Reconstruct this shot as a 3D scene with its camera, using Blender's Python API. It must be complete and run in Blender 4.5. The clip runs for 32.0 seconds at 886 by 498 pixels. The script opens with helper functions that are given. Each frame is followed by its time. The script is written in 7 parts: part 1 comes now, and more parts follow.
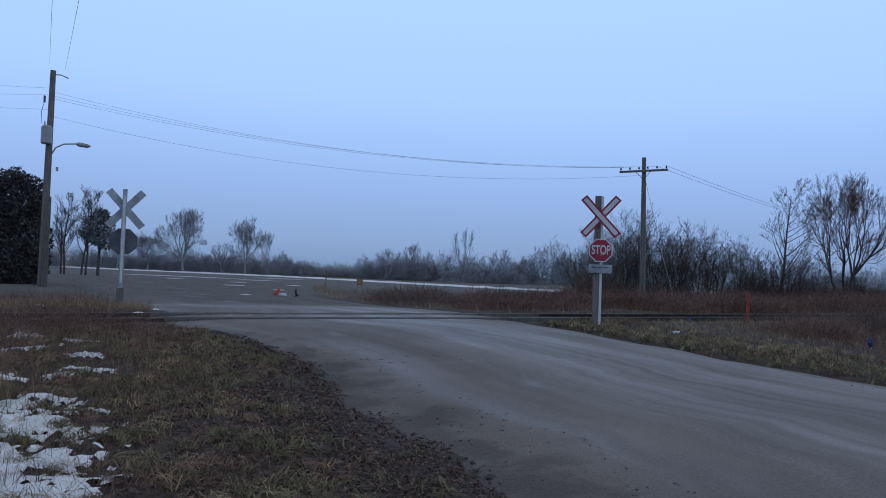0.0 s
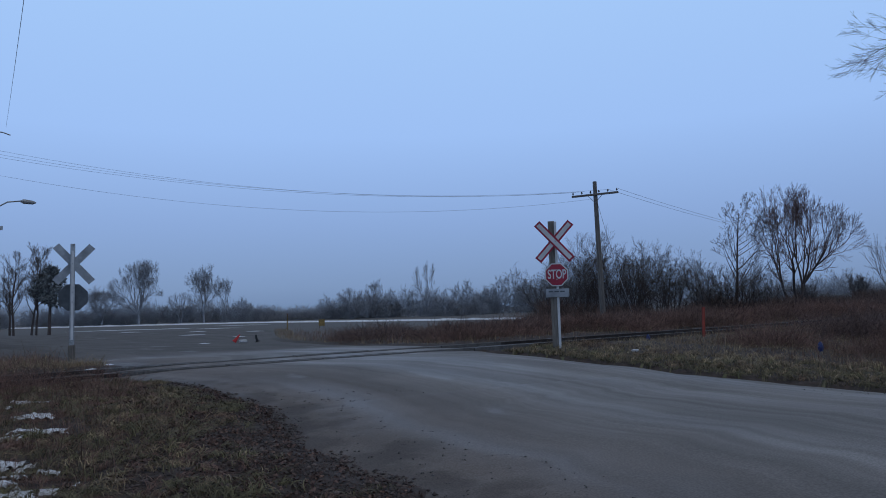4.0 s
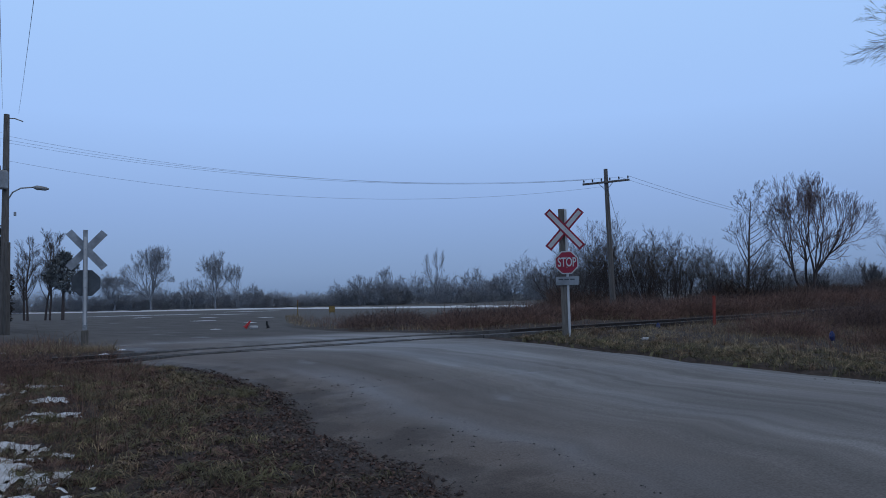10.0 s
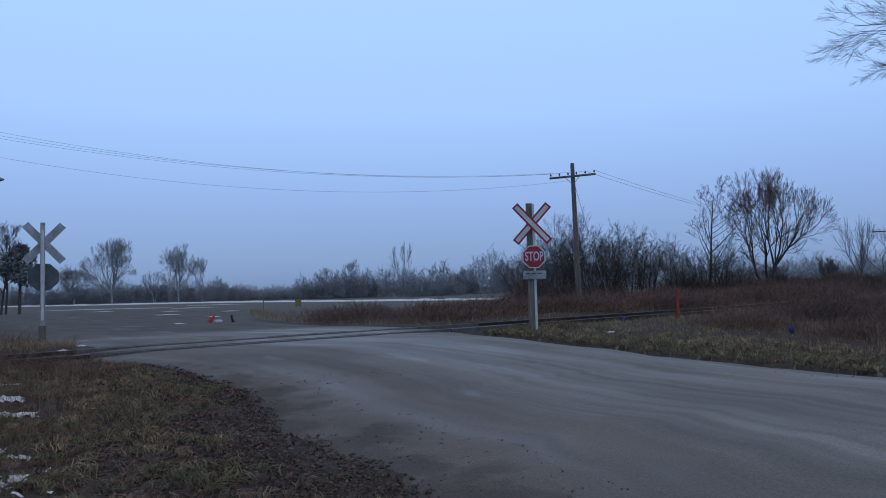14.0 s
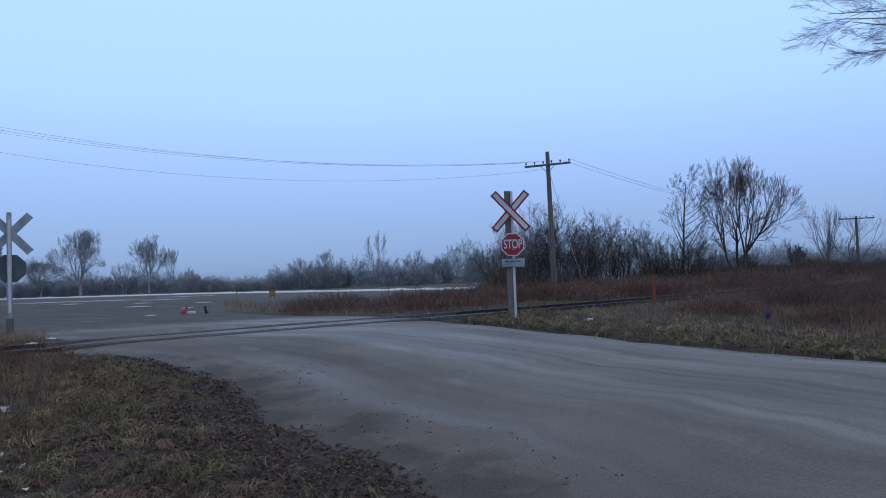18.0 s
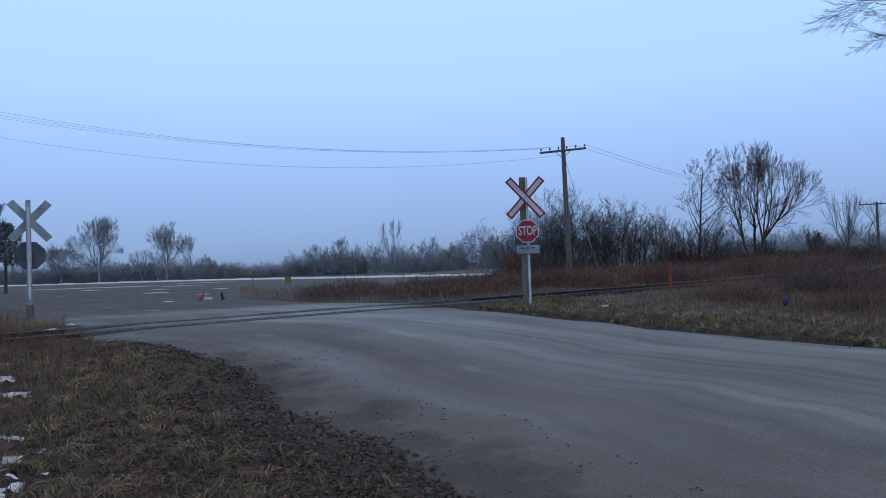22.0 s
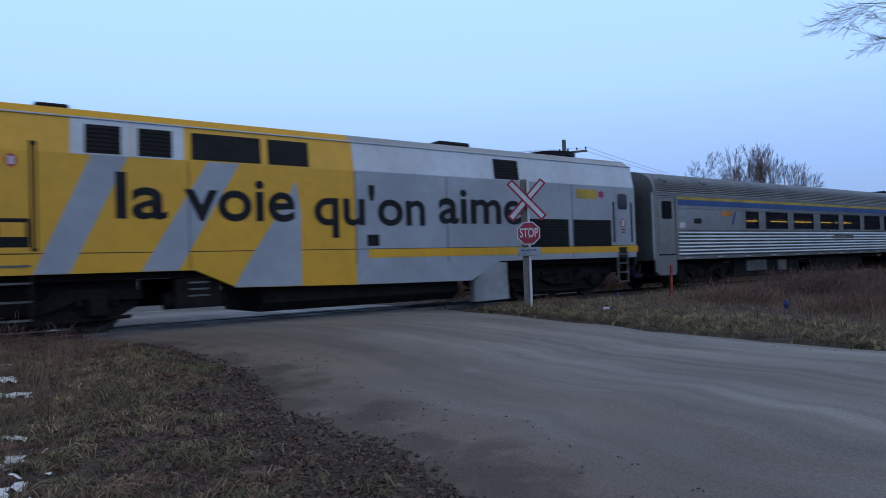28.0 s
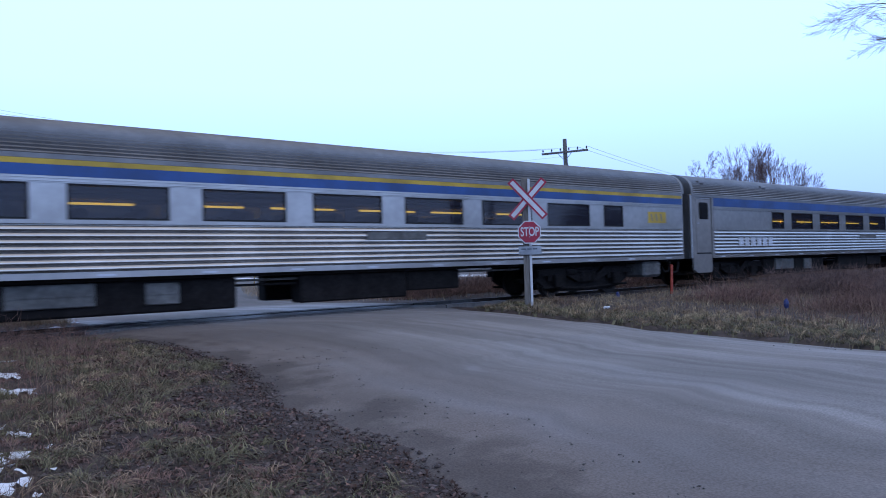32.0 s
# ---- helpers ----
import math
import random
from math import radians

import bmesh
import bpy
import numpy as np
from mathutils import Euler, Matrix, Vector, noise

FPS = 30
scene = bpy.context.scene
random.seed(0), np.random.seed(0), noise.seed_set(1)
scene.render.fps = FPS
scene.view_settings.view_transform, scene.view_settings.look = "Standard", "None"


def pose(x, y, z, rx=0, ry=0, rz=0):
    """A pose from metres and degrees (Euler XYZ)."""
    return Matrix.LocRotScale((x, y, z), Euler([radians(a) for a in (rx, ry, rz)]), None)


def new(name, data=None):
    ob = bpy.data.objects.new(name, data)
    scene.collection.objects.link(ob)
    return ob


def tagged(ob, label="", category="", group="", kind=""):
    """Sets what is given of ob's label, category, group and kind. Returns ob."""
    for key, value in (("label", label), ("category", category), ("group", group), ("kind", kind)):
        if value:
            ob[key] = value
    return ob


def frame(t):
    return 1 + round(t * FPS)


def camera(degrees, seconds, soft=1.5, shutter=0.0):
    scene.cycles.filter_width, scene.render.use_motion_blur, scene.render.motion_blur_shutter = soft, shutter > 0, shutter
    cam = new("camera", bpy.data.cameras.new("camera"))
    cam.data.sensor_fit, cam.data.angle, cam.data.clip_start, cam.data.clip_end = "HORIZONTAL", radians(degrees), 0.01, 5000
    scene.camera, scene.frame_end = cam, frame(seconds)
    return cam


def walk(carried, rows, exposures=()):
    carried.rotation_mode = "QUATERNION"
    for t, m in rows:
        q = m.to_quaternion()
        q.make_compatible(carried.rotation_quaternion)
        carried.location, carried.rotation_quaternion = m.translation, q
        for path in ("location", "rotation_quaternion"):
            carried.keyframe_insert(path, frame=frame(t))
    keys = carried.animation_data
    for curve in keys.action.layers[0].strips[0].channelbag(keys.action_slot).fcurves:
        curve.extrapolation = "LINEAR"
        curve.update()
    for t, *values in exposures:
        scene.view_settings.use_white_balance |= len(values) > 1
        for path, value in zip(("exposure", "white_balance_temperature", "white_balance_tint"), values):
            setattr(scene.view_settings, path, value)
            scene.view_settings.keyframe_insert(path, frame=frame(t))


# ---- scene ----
cam = camera(64.38, 32.0, soft=0.95, shutter=0.25)
# seconds, eye, tilt, lean, turn: the camera held low over the verge
PATH = [
    (0, 0.005, -0.070, 1.091, 91.998, -2.105, 5.630),
    (0.5, 0.045, -0.092, 1.090, 92.477, -0.964, 4.802),
    (1, 0.117, -0.117, 1.076, 93.264, 1.707, 3.325),
    (1.5, 0.114, -0.125, 1.072, 93.969, 2.189, 2.612),
    (2, 0.115, -0.135, 1.064, 94.464, 2.230, 2.388),
    (2.5, 0.110, -0.125, 1.072, 94.737, 2.110, 2.368),
    (3, 0.113, -0.120, 1.069, 94.861, 1.982, 2.468),
    (3.5, 0.113, -0.125, 1.069, 94.843, 1.852, 2.574),
    (5.5, 0.113, -0.119, 1.067, 94.397, 1.650, 2.990),
    (6, 0.109, -0.116, 1.064, 94.285, 1.597, 3.073),
    (7, 0.111, -0.109, 1.063, 94.076, 1.589, 3.223),
    (8, 0.112, -0.114, 1.067, 93.903, 1.505, 3.355),
    (9, 0.113, -0.120, 1.067, 93.825, 1.505, 3.428),
    (10, 0.115, -0.128, 1.072, 93.756, 1.495, 3.475),
    (10.5, 0.112, -0.118, 1.076, 93.580, 1.519, 2.243),
    (11, 0.108, -0.121, 1.050, 91.858, 1.127, 4.630),
    (11.5, 0.111, -0.109, 1.068, 91.660, 1.438, 4.944),
    (12, 0.115, -0.116, 1.067, 91.892, 1.567, 4.084),
    (12.5, 0.116, -0.116, 1.074, 92.224, 1.583, 3.193),
    (13, 0.114, -0.123, 1.073, 92.686, 1.560, 2.350),
    (13.5, 0.111, -0.107, 1.067, 93.047, 1.558, 1.585),
    (14, 0.103, -0.084, 1.106, 93.097, 1.541, 0.814),
    (14.5, 0.026, 0.079, 1.097, 93.185, 2.033, 0.270),
    (16.5, 0.002, 0.068, 1.077, 90.518, 2.515, 0.583),
    (17, -0.004, 0.043, 1.078, 90.668, 2.387, 0.058),
    (17.5, -0.010, 0.033, 1.086, 91.164, 2.287, -0.646),
    (18, -0.011, 0.034, 1.080, 92.195, 1.973, -1.297),
    (18.5, -0.014, 0.039, 1.070, 93.991, 1.781, -1.740),
    (19, -0.012, 0.043, 1.072, 92.713, 1.651, -1.606),
    (19.5, -0.007, 0.044, 1.079, 91.978, 2.008, -0.863),
    (20, -0.006, 0.046, 1.084, 91.636, 2.005, -0.519),
    (20.5, 0.000, 0.075, 1.079, 91.405, 2.028, -0.339),
    (21, 0.000, 0.066, 1.072, 91.264, 1.990, -0.217),
    (22, -0.002, 0.051, 1.090, 91.121, 1.999, -0.084),
    (23, -0.002, 0.002, 1.081, 91.170, 1.950, -0.000),
    (24.5, -0.001, 0.081, 1.070, 91.280, 2.003, -0.006),
    (26.5, -0.010, 0.076, 1.081, 91.299, 1.850, -0.034),
    (27, 0.003, 0.064, 1.079, 91.310, 1.915, 0.025),
    (28, -0.012, 0.036, 1.081, 91.313, 1.899, -0.014),
    (30, -0.031, 0.011, 1.081, 91.263, 1.664, -0.079),
    (32, -0.032, 0.004, 1.081, 91.195, 1.678, -0.011),
]
# seconds, stops, white balance
EXPOSURES = [(0, 0.2, 6500, 10), (1, 0.1, 6500, 10), (3, -0.08, 6500, 10), (6, -0.1, 6500, 10), (9, -0.08, 6500, 10), (11, 0.03, 6500, 10), (13, 0.17, 6530, 10), (14, 0.13, 6500, 10), (14.5, 0.13, 6500, 10), (16.5, 0.4, 6500, 10), (17, 0.38, 6500, 10), (18, 0.36, 6530, 10), (18.5, 0.2, 6500, 10),
             (19, 0.1, 6500, 10), (20, 0.22, 6500, 10), (23, 0.33, 6500, 10), (26.5, 0.32, 6500, 10), (27.4, 0.32, 6420, 10),
             (28.2, 0.5, 6330, 11), (28.8, 0.9, 6300, 13), (29.6, 1.05, 5980, 19), (32, 1.05, 5930, 19)]
walk(cam, [(t, pose(*p)) for t, *p in PATH], EXPOSURES)

# ---- light: overcast blue dusk ----
world = bpy.data.worlds.new("overcast_sky")
scene.world = world
world.use_nodes = True
wt = world.node_tree
wt.nodes.clear()
w_out = wt.nodes.new("ShaderNodeOutputWorld")
w_bg = wt.nodes.new("ShaderNodeBackground")
w_sky = wt.nodes.new("ShaderNodeTexSky")
w_sky.sky_type, w_sky.sun_disc = "NISHITA", False
w_sky.sun_elevation, w_sky.sun_rotation = radians(35), radians(120)
w_geo = wt.nodes.new("ShaderNodeTexCoord")
w_sep = wt.nodes.new("ShaderNodeSeparateXYZ")
w_ramp = wt.nodes.new("ShaderNodeValToRGB")
w_ramp.color_ramp.elements[0].position = 0.0
w_ramp.color_ramp.elements[0].color = (0.165, 0.26, 0.45, 1)
w_ramp.color_ramp.elements[1].position = 1.0
w_ramp.color_ramp.elements[1].color = (0.15, 0.15, 0.15, 1)
for at, colour in ((0.035, (0.21, 0.325, 0.56, 1)), (0.12, (0.272, 0.42, 0.745, 1)), (0.24, (0.365, 0.57, 0.98, 1)), (0.46, (0.415, 0.65, 1.04, 1)), (0.62, (0.29, 0.33, 0.39, 1)), (0.8, (0.19, 0.195, 0.2, 1))):
    el = w_ramp.color_ramp.elements.new(at)
    el.color = colour
w_mix = wt.nodes.new("ShaderNodeMix")
w_mix.data_type = "RGBA"
w_mix.inputs[0].default_value = 0.96
w_dim = wt.nodes.new("ShaderNodeMix")
w_dim.data_type, w_dim.blend_type = "RGBA", "MULTIPLY"
w_dim.inputs[0].default_value = 1.0
w_dim.inputs[7].default_value = (0.1, 0.1, 0.1, 1)
wt.links.new(w_geo.outputs["Generated"], w_sep.inputs[0])
wt.links.new(w_sep.outputs["Z"], w_ramp.inputs[0])
wt.links.new(w_sky.outputs[0], w_dim.inputs[6])
wt.links.new(w_dim.outputs[2], w_mix.inputs[6])
wt.links.new(w_ramp.outputs[0], w_mix.inputs[7])
wt.links.new(w_mix.outputs[2], w_bg.inputs[0])
w_bg.inputs[1].default_value = 1.0
wt.links.new(w_bg.outputs[0], w_out.inputs[0])

sun = new("sun", bpy.data.lights.new("sun", "SUN"))
sun.data.energy, sun.data.angle, sun.data.color = 0.25, radians(60), (1.0, 0.93, 0.84)
sun.matrix_world = pose(0, 0, 60, 35, 0, 60)

# ---- materials ----
def material(name, colour, rough=0.8, metal=0.0, vary=0.25, grain=12.0, blotch=1.2, bump=0.15, tint=None, per="none", stretch=(1, 1, 1), spec=0.5):
    """A surface with a fine grain and larger blotches; tint is the second colour of the blotches."""
    m = bpy.data.materials.new(name)
    m.use_nodes = True
    nt = m.node_tree
    b = nt.nodes["Principled BSDF"]
    b.inputs["Roughness"].default_value, b.inputs["Metallic"].default_value = rough, metal
    b.inputs["Specular IOR Level"].default_value = spec
    tc = nt.nodes.new("ShaderNodeTexCoord")
    mp = nt.nodes.new("ShaderNodeMapping")
    mp.inputs["Scale"].default_value = stretch
    nt.links.new(tc.outputs["Object"], mp.inputs[0])
    fine, large = nt.nodes.new("ShaderNodeTexNoise"), nt.nodes.new("ShaderNodeTexNoise")
    fine.inputs["Scale"].default_value, fine.inputs["Detail"].default_value = grain, 6
    large.inputs["Scale"].default_value, large.inputs["Detail"].default_value = blotch, 3
    for n in (fine, large):
        nt.links.new(mp.outputs[0], n.inputs["Vector"])
    two = nt.nodes.new("ShaderNodeMix")
    two.data_type = "RGBA"
    other = tint or tuple(c * 0.6 for c in colour)
    two.inputs[6].default_value, two.inputs[7].default_value = (*colour, 1), (*other, 1)
    cut = nt.nodes.new("ShaderNodeMapRange")
    cut.inputs[1].default_value, cut.inputs[2].default_value = 0.35, 0.65
    nt.links.new(large.outputs[0], cut.inputs[0])
    nt.links.new(cut.outputs[0], two.inputs[0])
    value = nt.nodes.new("ShaderNodeMapRange")
    value.inputs[1].default_value, value.inputs[2].default_value = 0.3, 0.7
    value.inputs[3].default_value, value.inputs[4].default_value = 1 - vary, 1 + vary
    nt.links.new(fine.outputs[0], value.inputs[0])
    last = value.outputs[0]
    if per != "none":
        src = nt.nodes.new("ShaderNodeObjectInfo" if per == "object" else "ShaderNodeNewGeometry")
        rnd = src.outputs["Random" if per == "object" else "Random Per Island"]
        mr = nt.nodes.new("ShaderNodeMapRange")
        mr.inputs[3].default_value, mr.inputs[4].default_value = 0.35, 1.7
        nt.links.new(rnd, mr.inputs[0])
        mul = nt.nodes.new("ShaderNodeMath")
        mul.operation = "MULTIPLY"
        nt.links.new(last, mul.inputs[0])
        nt.links.new(mr.outputs[0], mul.inputs[1])
        last = mul.outputs[0]
    scale = nt.nodes.new("ShaderNodeVectorMath")
    scale.operation = "SCALE"
    nt.links.new(two.outputs[2], scale.inputs[0])
    nt.links.new(last, scale.inputs[3])
    nt.links.new(scale.outputs[0], b.inputs["Base Color"])
    if bump:
        bp = nt.nodes.new("ShaderNodeBump")
        bp.inputs["Strength"].default_value, bp.inputs["Distance"].default_value = bump, 0.02
        nt.links.new(fine.outputs[0], bp.inputs["Height"])
        nt.links.new(bp.outputs[0], b.inputs["Normal"])
    return m


def glow(name, colour, strength):
    m = bpy.data.materials.new(name)
    m.use_nodes = True
    b = m.node_tree.nodes["Principled BSDF"]
    b.inputs["Base Color"].default_value = (*colour, 1)
    b.inputs["Emission Color"].default_value, b.inputs["Emission Strength"].default_value = (*colour, 1), strength
    return m


def glass(name, colour=(0.02, 0.025, 0.03), rough=0.05):
    return material(name, colour, rough, 0.0, vary=0.1, grain=3, blotch=0.6, bump=0.0)


GALV = material("galvanised_steel", (0.42, 0.43, 0.44), 0.5, 0.7, vary=0.15, grain=25, blotch=4, bump=0.05)
WOOD_POST = material("weathered_timber", (0.20, 0.175, 0.15), 0.85, vary=0.3, grain=30, blotch=2, bump=0.4, stretch=(1, 1, 0.12))
POLE_WOOD = material("old_pole_wood", (0.17, 0.15, 0.135), 0.9, vary=0.3, grain=26, blotch=1.5, bump=0.4, stretch=(1, 1, 0.1))
SIGN_WHITE = material("sign_white", (0.62, 0.62, 0.62), 0.45, vary=0.06, grain=6, blotch=2, bump=0.0, tint=(0.5, 0.5, 0.5))
SIGN_RED = material("sign_red", (0.36, 0.01, 0.035), 0.4, vary=0.08, grain=8, blotch=3, bump=0.0, tint=(0.28, 0.01, 0.03))
SIGN_BACK = material("bare_aluminium", (0.36, 0.37, 0.38), 0.45, 0.6, vary=0.12, grain=10, blotch=3, bump=0.03)
SIGN_DARK = material("dark_aluminium", (0.10, 0.11, 0.12), 0.5, 0.5, vary=0.12, grain=10, blotch=3, bump=0.03)
ORANGE = material("faded_orange_paint", (0.36, 0.05, 0.025), 0.6, vary=0.15, grain=12, blotch=3)
YELLOW_POST = material("yellow_marker_paint", (0.3, 0.19, 0.05), 0.6, vary=0.15, grain=12, blotch=3)
RAIL_STEEL = material("rail_steel_rusty", (0.055, 0.04, 0.034), 0.6, 0.4, vary=0.3, grain=30, blotch=3)
RAIL_TOP = material("rail_top_worn", (0.14, 0.13, 0.13), 0.45, 0.8, vary=0.1, grain=10, blotch=3, bump=0.02)
PLANK = material("tarred_plank", (0.13, 0.122, 0.117), 0.85, vary=0.35, grain=30, blotch=3, bump=0.4)
TIE = material("creosoted_tie", (0.035, 0.03, 0.027), 0.9, vary=0.35, grain=30, blotch=3, bump=0.4)
BALLAST = material("ballast_stone", (0.12, 0.11, 0.105), 0.9, vary=0.4, grain=30, blotch=2, bump=0.8, per="island")
SNOW = material("old_snow", (0.82, 0.84, 0.88), 0.7, vary=0.1, grain=30, blotch=3, bump=0.4, tint=(0.66, 0.67, 0.7))
BARK = material("bare_bark", (0.1, 0.076, 0.068), 0.9, vary=0.25, grain=20, blotch=1.5)
BARK_RED = material("budding_twigs", (0.15, 0.088, 0.082), 0.9, vary=0.25, grain=20, blotch=1.5)
BARK_GREY = material("dark_grey_bark", (0.13, 0.118, 0.118), 0.9, vary=0.25, grain=14, blotch=1.0)
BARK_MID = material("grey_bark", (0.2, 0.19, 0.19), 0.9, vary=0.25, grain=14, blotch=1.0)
# distance haze is put into the next two bark colours: pale and slightly blue
BARK_PALE = material("pale_haze_tinted_bark", (0.37, 0.385, 0.42), 0.95, vary=0.2, grain=8, blotch=0.6)
BARK_PALEST = material("palest_haze_tinted_bark", (0.5, 0.51, 0.53), 0.95, vary=0.2, grain=8, blotch=0.6)
NEEDLE = material("dark_cedar_foliage", (0.07, 0.063, 0.06), 0.9, vary=0.4, grain=10, blotch=1, per="island")
# needles lightened to carry the distance haze in their colour
NEEDLE_PALE = material("haze_tinted_pine_foliage", (0.24, 0.26, 0.265), 0.9, vary=0.3, grain=10, blotch=1, per="island")
GRASS_GREEN = material("short_green_grass", (0.145, 0.132, 0.064), 0.9, vary=0.3, grain=6, blotch=0.8, tint=(0.13, 0.108, 0.066), per="island", bump=0)
GRASS_DRY = material("dry_tan_grass", (0.33, 0.26, 0.155), 0.9, vary=0.3, grain=6, blotch=0.8, tint=(0.2, 0.13, 0.085), per="island", bump=0)
WEED_RED = material("dead_reddish_weeds", (0.215, 0.122, 0.095), 0.95, vary=0.3, grain=6, blotch=0.5, tint=(0.15, 0.09, 0.07), per="island", bump=0)
WEED_TAN = material("dead_tan_weeds", (0.27, 0.19, 0.125), 0.95, vary=0.3, grain=6, blotch=0.5, tint=(0.12, 0.07, 0.05), per="island", bump=0)
LEAF_DEAD = material("curled_dead_leaves", (0.14, 0.085, 0.066), 0.85, spec=0.2, vary=0.4, grain=20, blotch=3, tint=(0.085, 0.056, 0.05), per="island", bump=0)
LEAF_LITTER = material("wet_leaf_litter", (0.08, 0.05, 0.041), 0.8, spec=0.25, vary=0.4, grain=20, blotch=3, per="island", bump=0)
# wire colour is lightened and blued to hold the haze
WIRE = material("overhead_wire", (0.3, 0.32, 0.36), 0.6, vary=0.1, bump=0)
INSULATOR = material("insulator_glass", (0.06, 0.06, 0.065), 0.25, vary=0.1, bump=0)
CABINET = material("grey_metal_box", (0.35, 0.36, 0.37), 0.5, 0.3, vary=0.1)
PLASTIC_RED = material("red_plastic", (0.6, 0.03, 0.03), 0.5, vary=0.12, grain=14)
PLASTIC_BLUE = material("blue_plastic", (0.018, 0.034, 0.15), 0.5, vary=0.12, grain=14)
LITTER_WHITE = material("white_litter", (0.7, 0.7, 0.72), 0.6, vary=0.1)
BLACK = material("black_rubber", (0.012, 0.012, 0.013), 0.7, vary=0.3, grain=14)
GRAVEL = material("gravel_chips", (0.12, 0.11, 0.105), 0.9, vary=0.4, grain=30, blotch=2, bump=0.3, per="island")
BROWN_BRUSH = material("brown_brush", (0.15, 0.1, 0.083), 0.95, vary=0.3, grain=6, blotch=0.5, tint=(0.1, 0.072, 0.062), per="island", bump=0)
BRAMBLE = material("dark_bramble_stems", (0.185, 0.118, 0.098), 0.95, vary=0.3, grain=6, blotch=0.5, tint=(0.12, 0.082, 0.072), per="island", bump=0)

# ---- builders ----
class Shape:
    """Collects faces for one mesh."""

    def __init__(self):
        self.v, self.f = [], []

    def add(self, verts, faces):
        n = len(self.v)
        self.v += [tuple(p) for p in verts]
        self.f += [tuple(i + n for i in face) for face in faces]
        return self

    def box(self, x0, x1, y0, y1, z0, z1):
        return self.add([(x, y, z) for z in (z0, z1) for y in (y0, y1) for x in (x0, x1)],
                        [(0, 2, 3, 1), (4, 5, 7, 6), (0, 1, 5, 4), (2, 6, 7, 3), (0, 4, 6, 2), (1, 3, 7, 5)])

    def cbox(self, x0, x1, y0, y1, z0, z1, c=0.01):
        """A box with chamfered edges."""
        bm = bmesh.new()
        bmesh.ops.create_cube(bm, size=1.0)
        for p in bm.verts:
            p.co = Vector(((x0 + x1) / 2 + p.co.x * (x1 - x0), (y0 + y1) / 2 + p.co.y * (y1 - y0), (z0 + z1) / 2 + p.co.z * (z1 - z0)))
        bmesh.ops.bevel(bm, geom=bm.edges[:], offset=c, segments=1, affect="EDGES")
        bm.verts.index_update()
        self.add([p.co[:] for p in bm.verts], [[p.index for p in face.verts] for face in bm.faces])
        bm.free()
        return self

    def prism(self, outline, axis, a, b):
        """An outline (pairs) pushed from a to b along an axis: x takes (y, z), y takes (x, z), z takes (x, y)."""
        n = len(outline)
        put = {"x": lambda p, q: (q, p[0], p[1]), "y": lambda p, q: (p[0], q, p[1]), "z": lambda p, q: (p[0], p[1], q)}[axis]
        return self.add([put(p, a) for p in outline] + [put(p, b) for p in outline],
                        [tuple(range(n)), tuple(range(2 * n - 1, n - 1, -1))] + [(i, (i + 1) % n, n + (i + 1) % n, n + i) for i in range(n)])

    def loft(self, rings, closed=True, caps=True):
        n = len(rings[0])
        verts = [p for ring in rings for p in ring]
        faces = []
        for k in range(len(rings) - 1):
            for i in range(n if closed else n - 1):
                j = (i + 1) % n
                faces.append((k * n + i, k * n + j, (k + 1) * n + j, (k + 1) * n + i))
        if caps:
            faces += [tuple(range(n - 1, -1, -1)), tuple(range((len(rings) - 1) * n, len(rings) * n))]
        return self.add(verts, faces)

    def tube(self, points, radii, sides=8):
        pts = [Vector(p) for p in points]
        rings = []
        for i, p in enumerate(pts):
            d = (pts[min(i + 1, len(pts) - 1)] - pts[max(i - 1, 0)]).normalized()
            a = d.cross(Vector((0, 0, 1)) if abs(d.z) < 0.9 else Vector((1, 0, 0))).normalized()
            b = d.cross(a)
            r = radii[i] if isinstance(radii, (list, tuple)) else radii
            rings.append([p + (a * math.cos(k * 2 * math.pi / sides) + b * math.sin(k * 2 * math.pi / sides)) * r for k in range(sides)])
        return self.loft(rings)

    def disc(self, c, r, axis, t, sides=20):
        """A thick disc round c along x, y or z."""
        d = {"x": (1, 0, 0), "y": (0, 1, 0), "z": (0, 0, 1)}[axis]
        c, d = Vector(c), Vector(d)
        return self.tube([c - d * t / 2, c + d * t / 2], r, sides)

    def mesh(self, name, mat, smooth=False):
        me = bpy.data.meshes.new(name)
        me.from_pydata(self.v, [], self.f)
        me.materials.append(mat)
        bm = bmesh.new()
        bm.from_mesh(me)
        bmesh.ops.recalc_face_normals(bm, faces=bm.faces[:])
        bm.to_mesh(me)
        bm.free()
        if smooth:
            me.polygons.foreach_set("use_smooth", [True] * len(me.polygons))
        return me


def part(name, shape, mat, parent, label="", smooth=False, at=None):
    """One mesh object under a thing or part. shape: a Shape, a finished mesh, or a list of Shapes for as many alike parts."""
    if isinstance(shape, list):
        return [part(name, s, mat, parent, label, smooth, at) for s in shape][0]
    me = shape.mesh(name, mat, smooth) if isinstance(shape, Shape) else shape
    ob = new(name, me)
    ob.parent = parent
    if at is not None:
        ob.matrix_basis = at
    return tagged(ob, label)


def thing(name, label, category, group="", kind="", at=None):
    ob = tagged(new(name), label, category, group, kind)
    ob.empty_display_size = 0.2
    if at is not None:
        ob.matrix_basis = at
    return ob


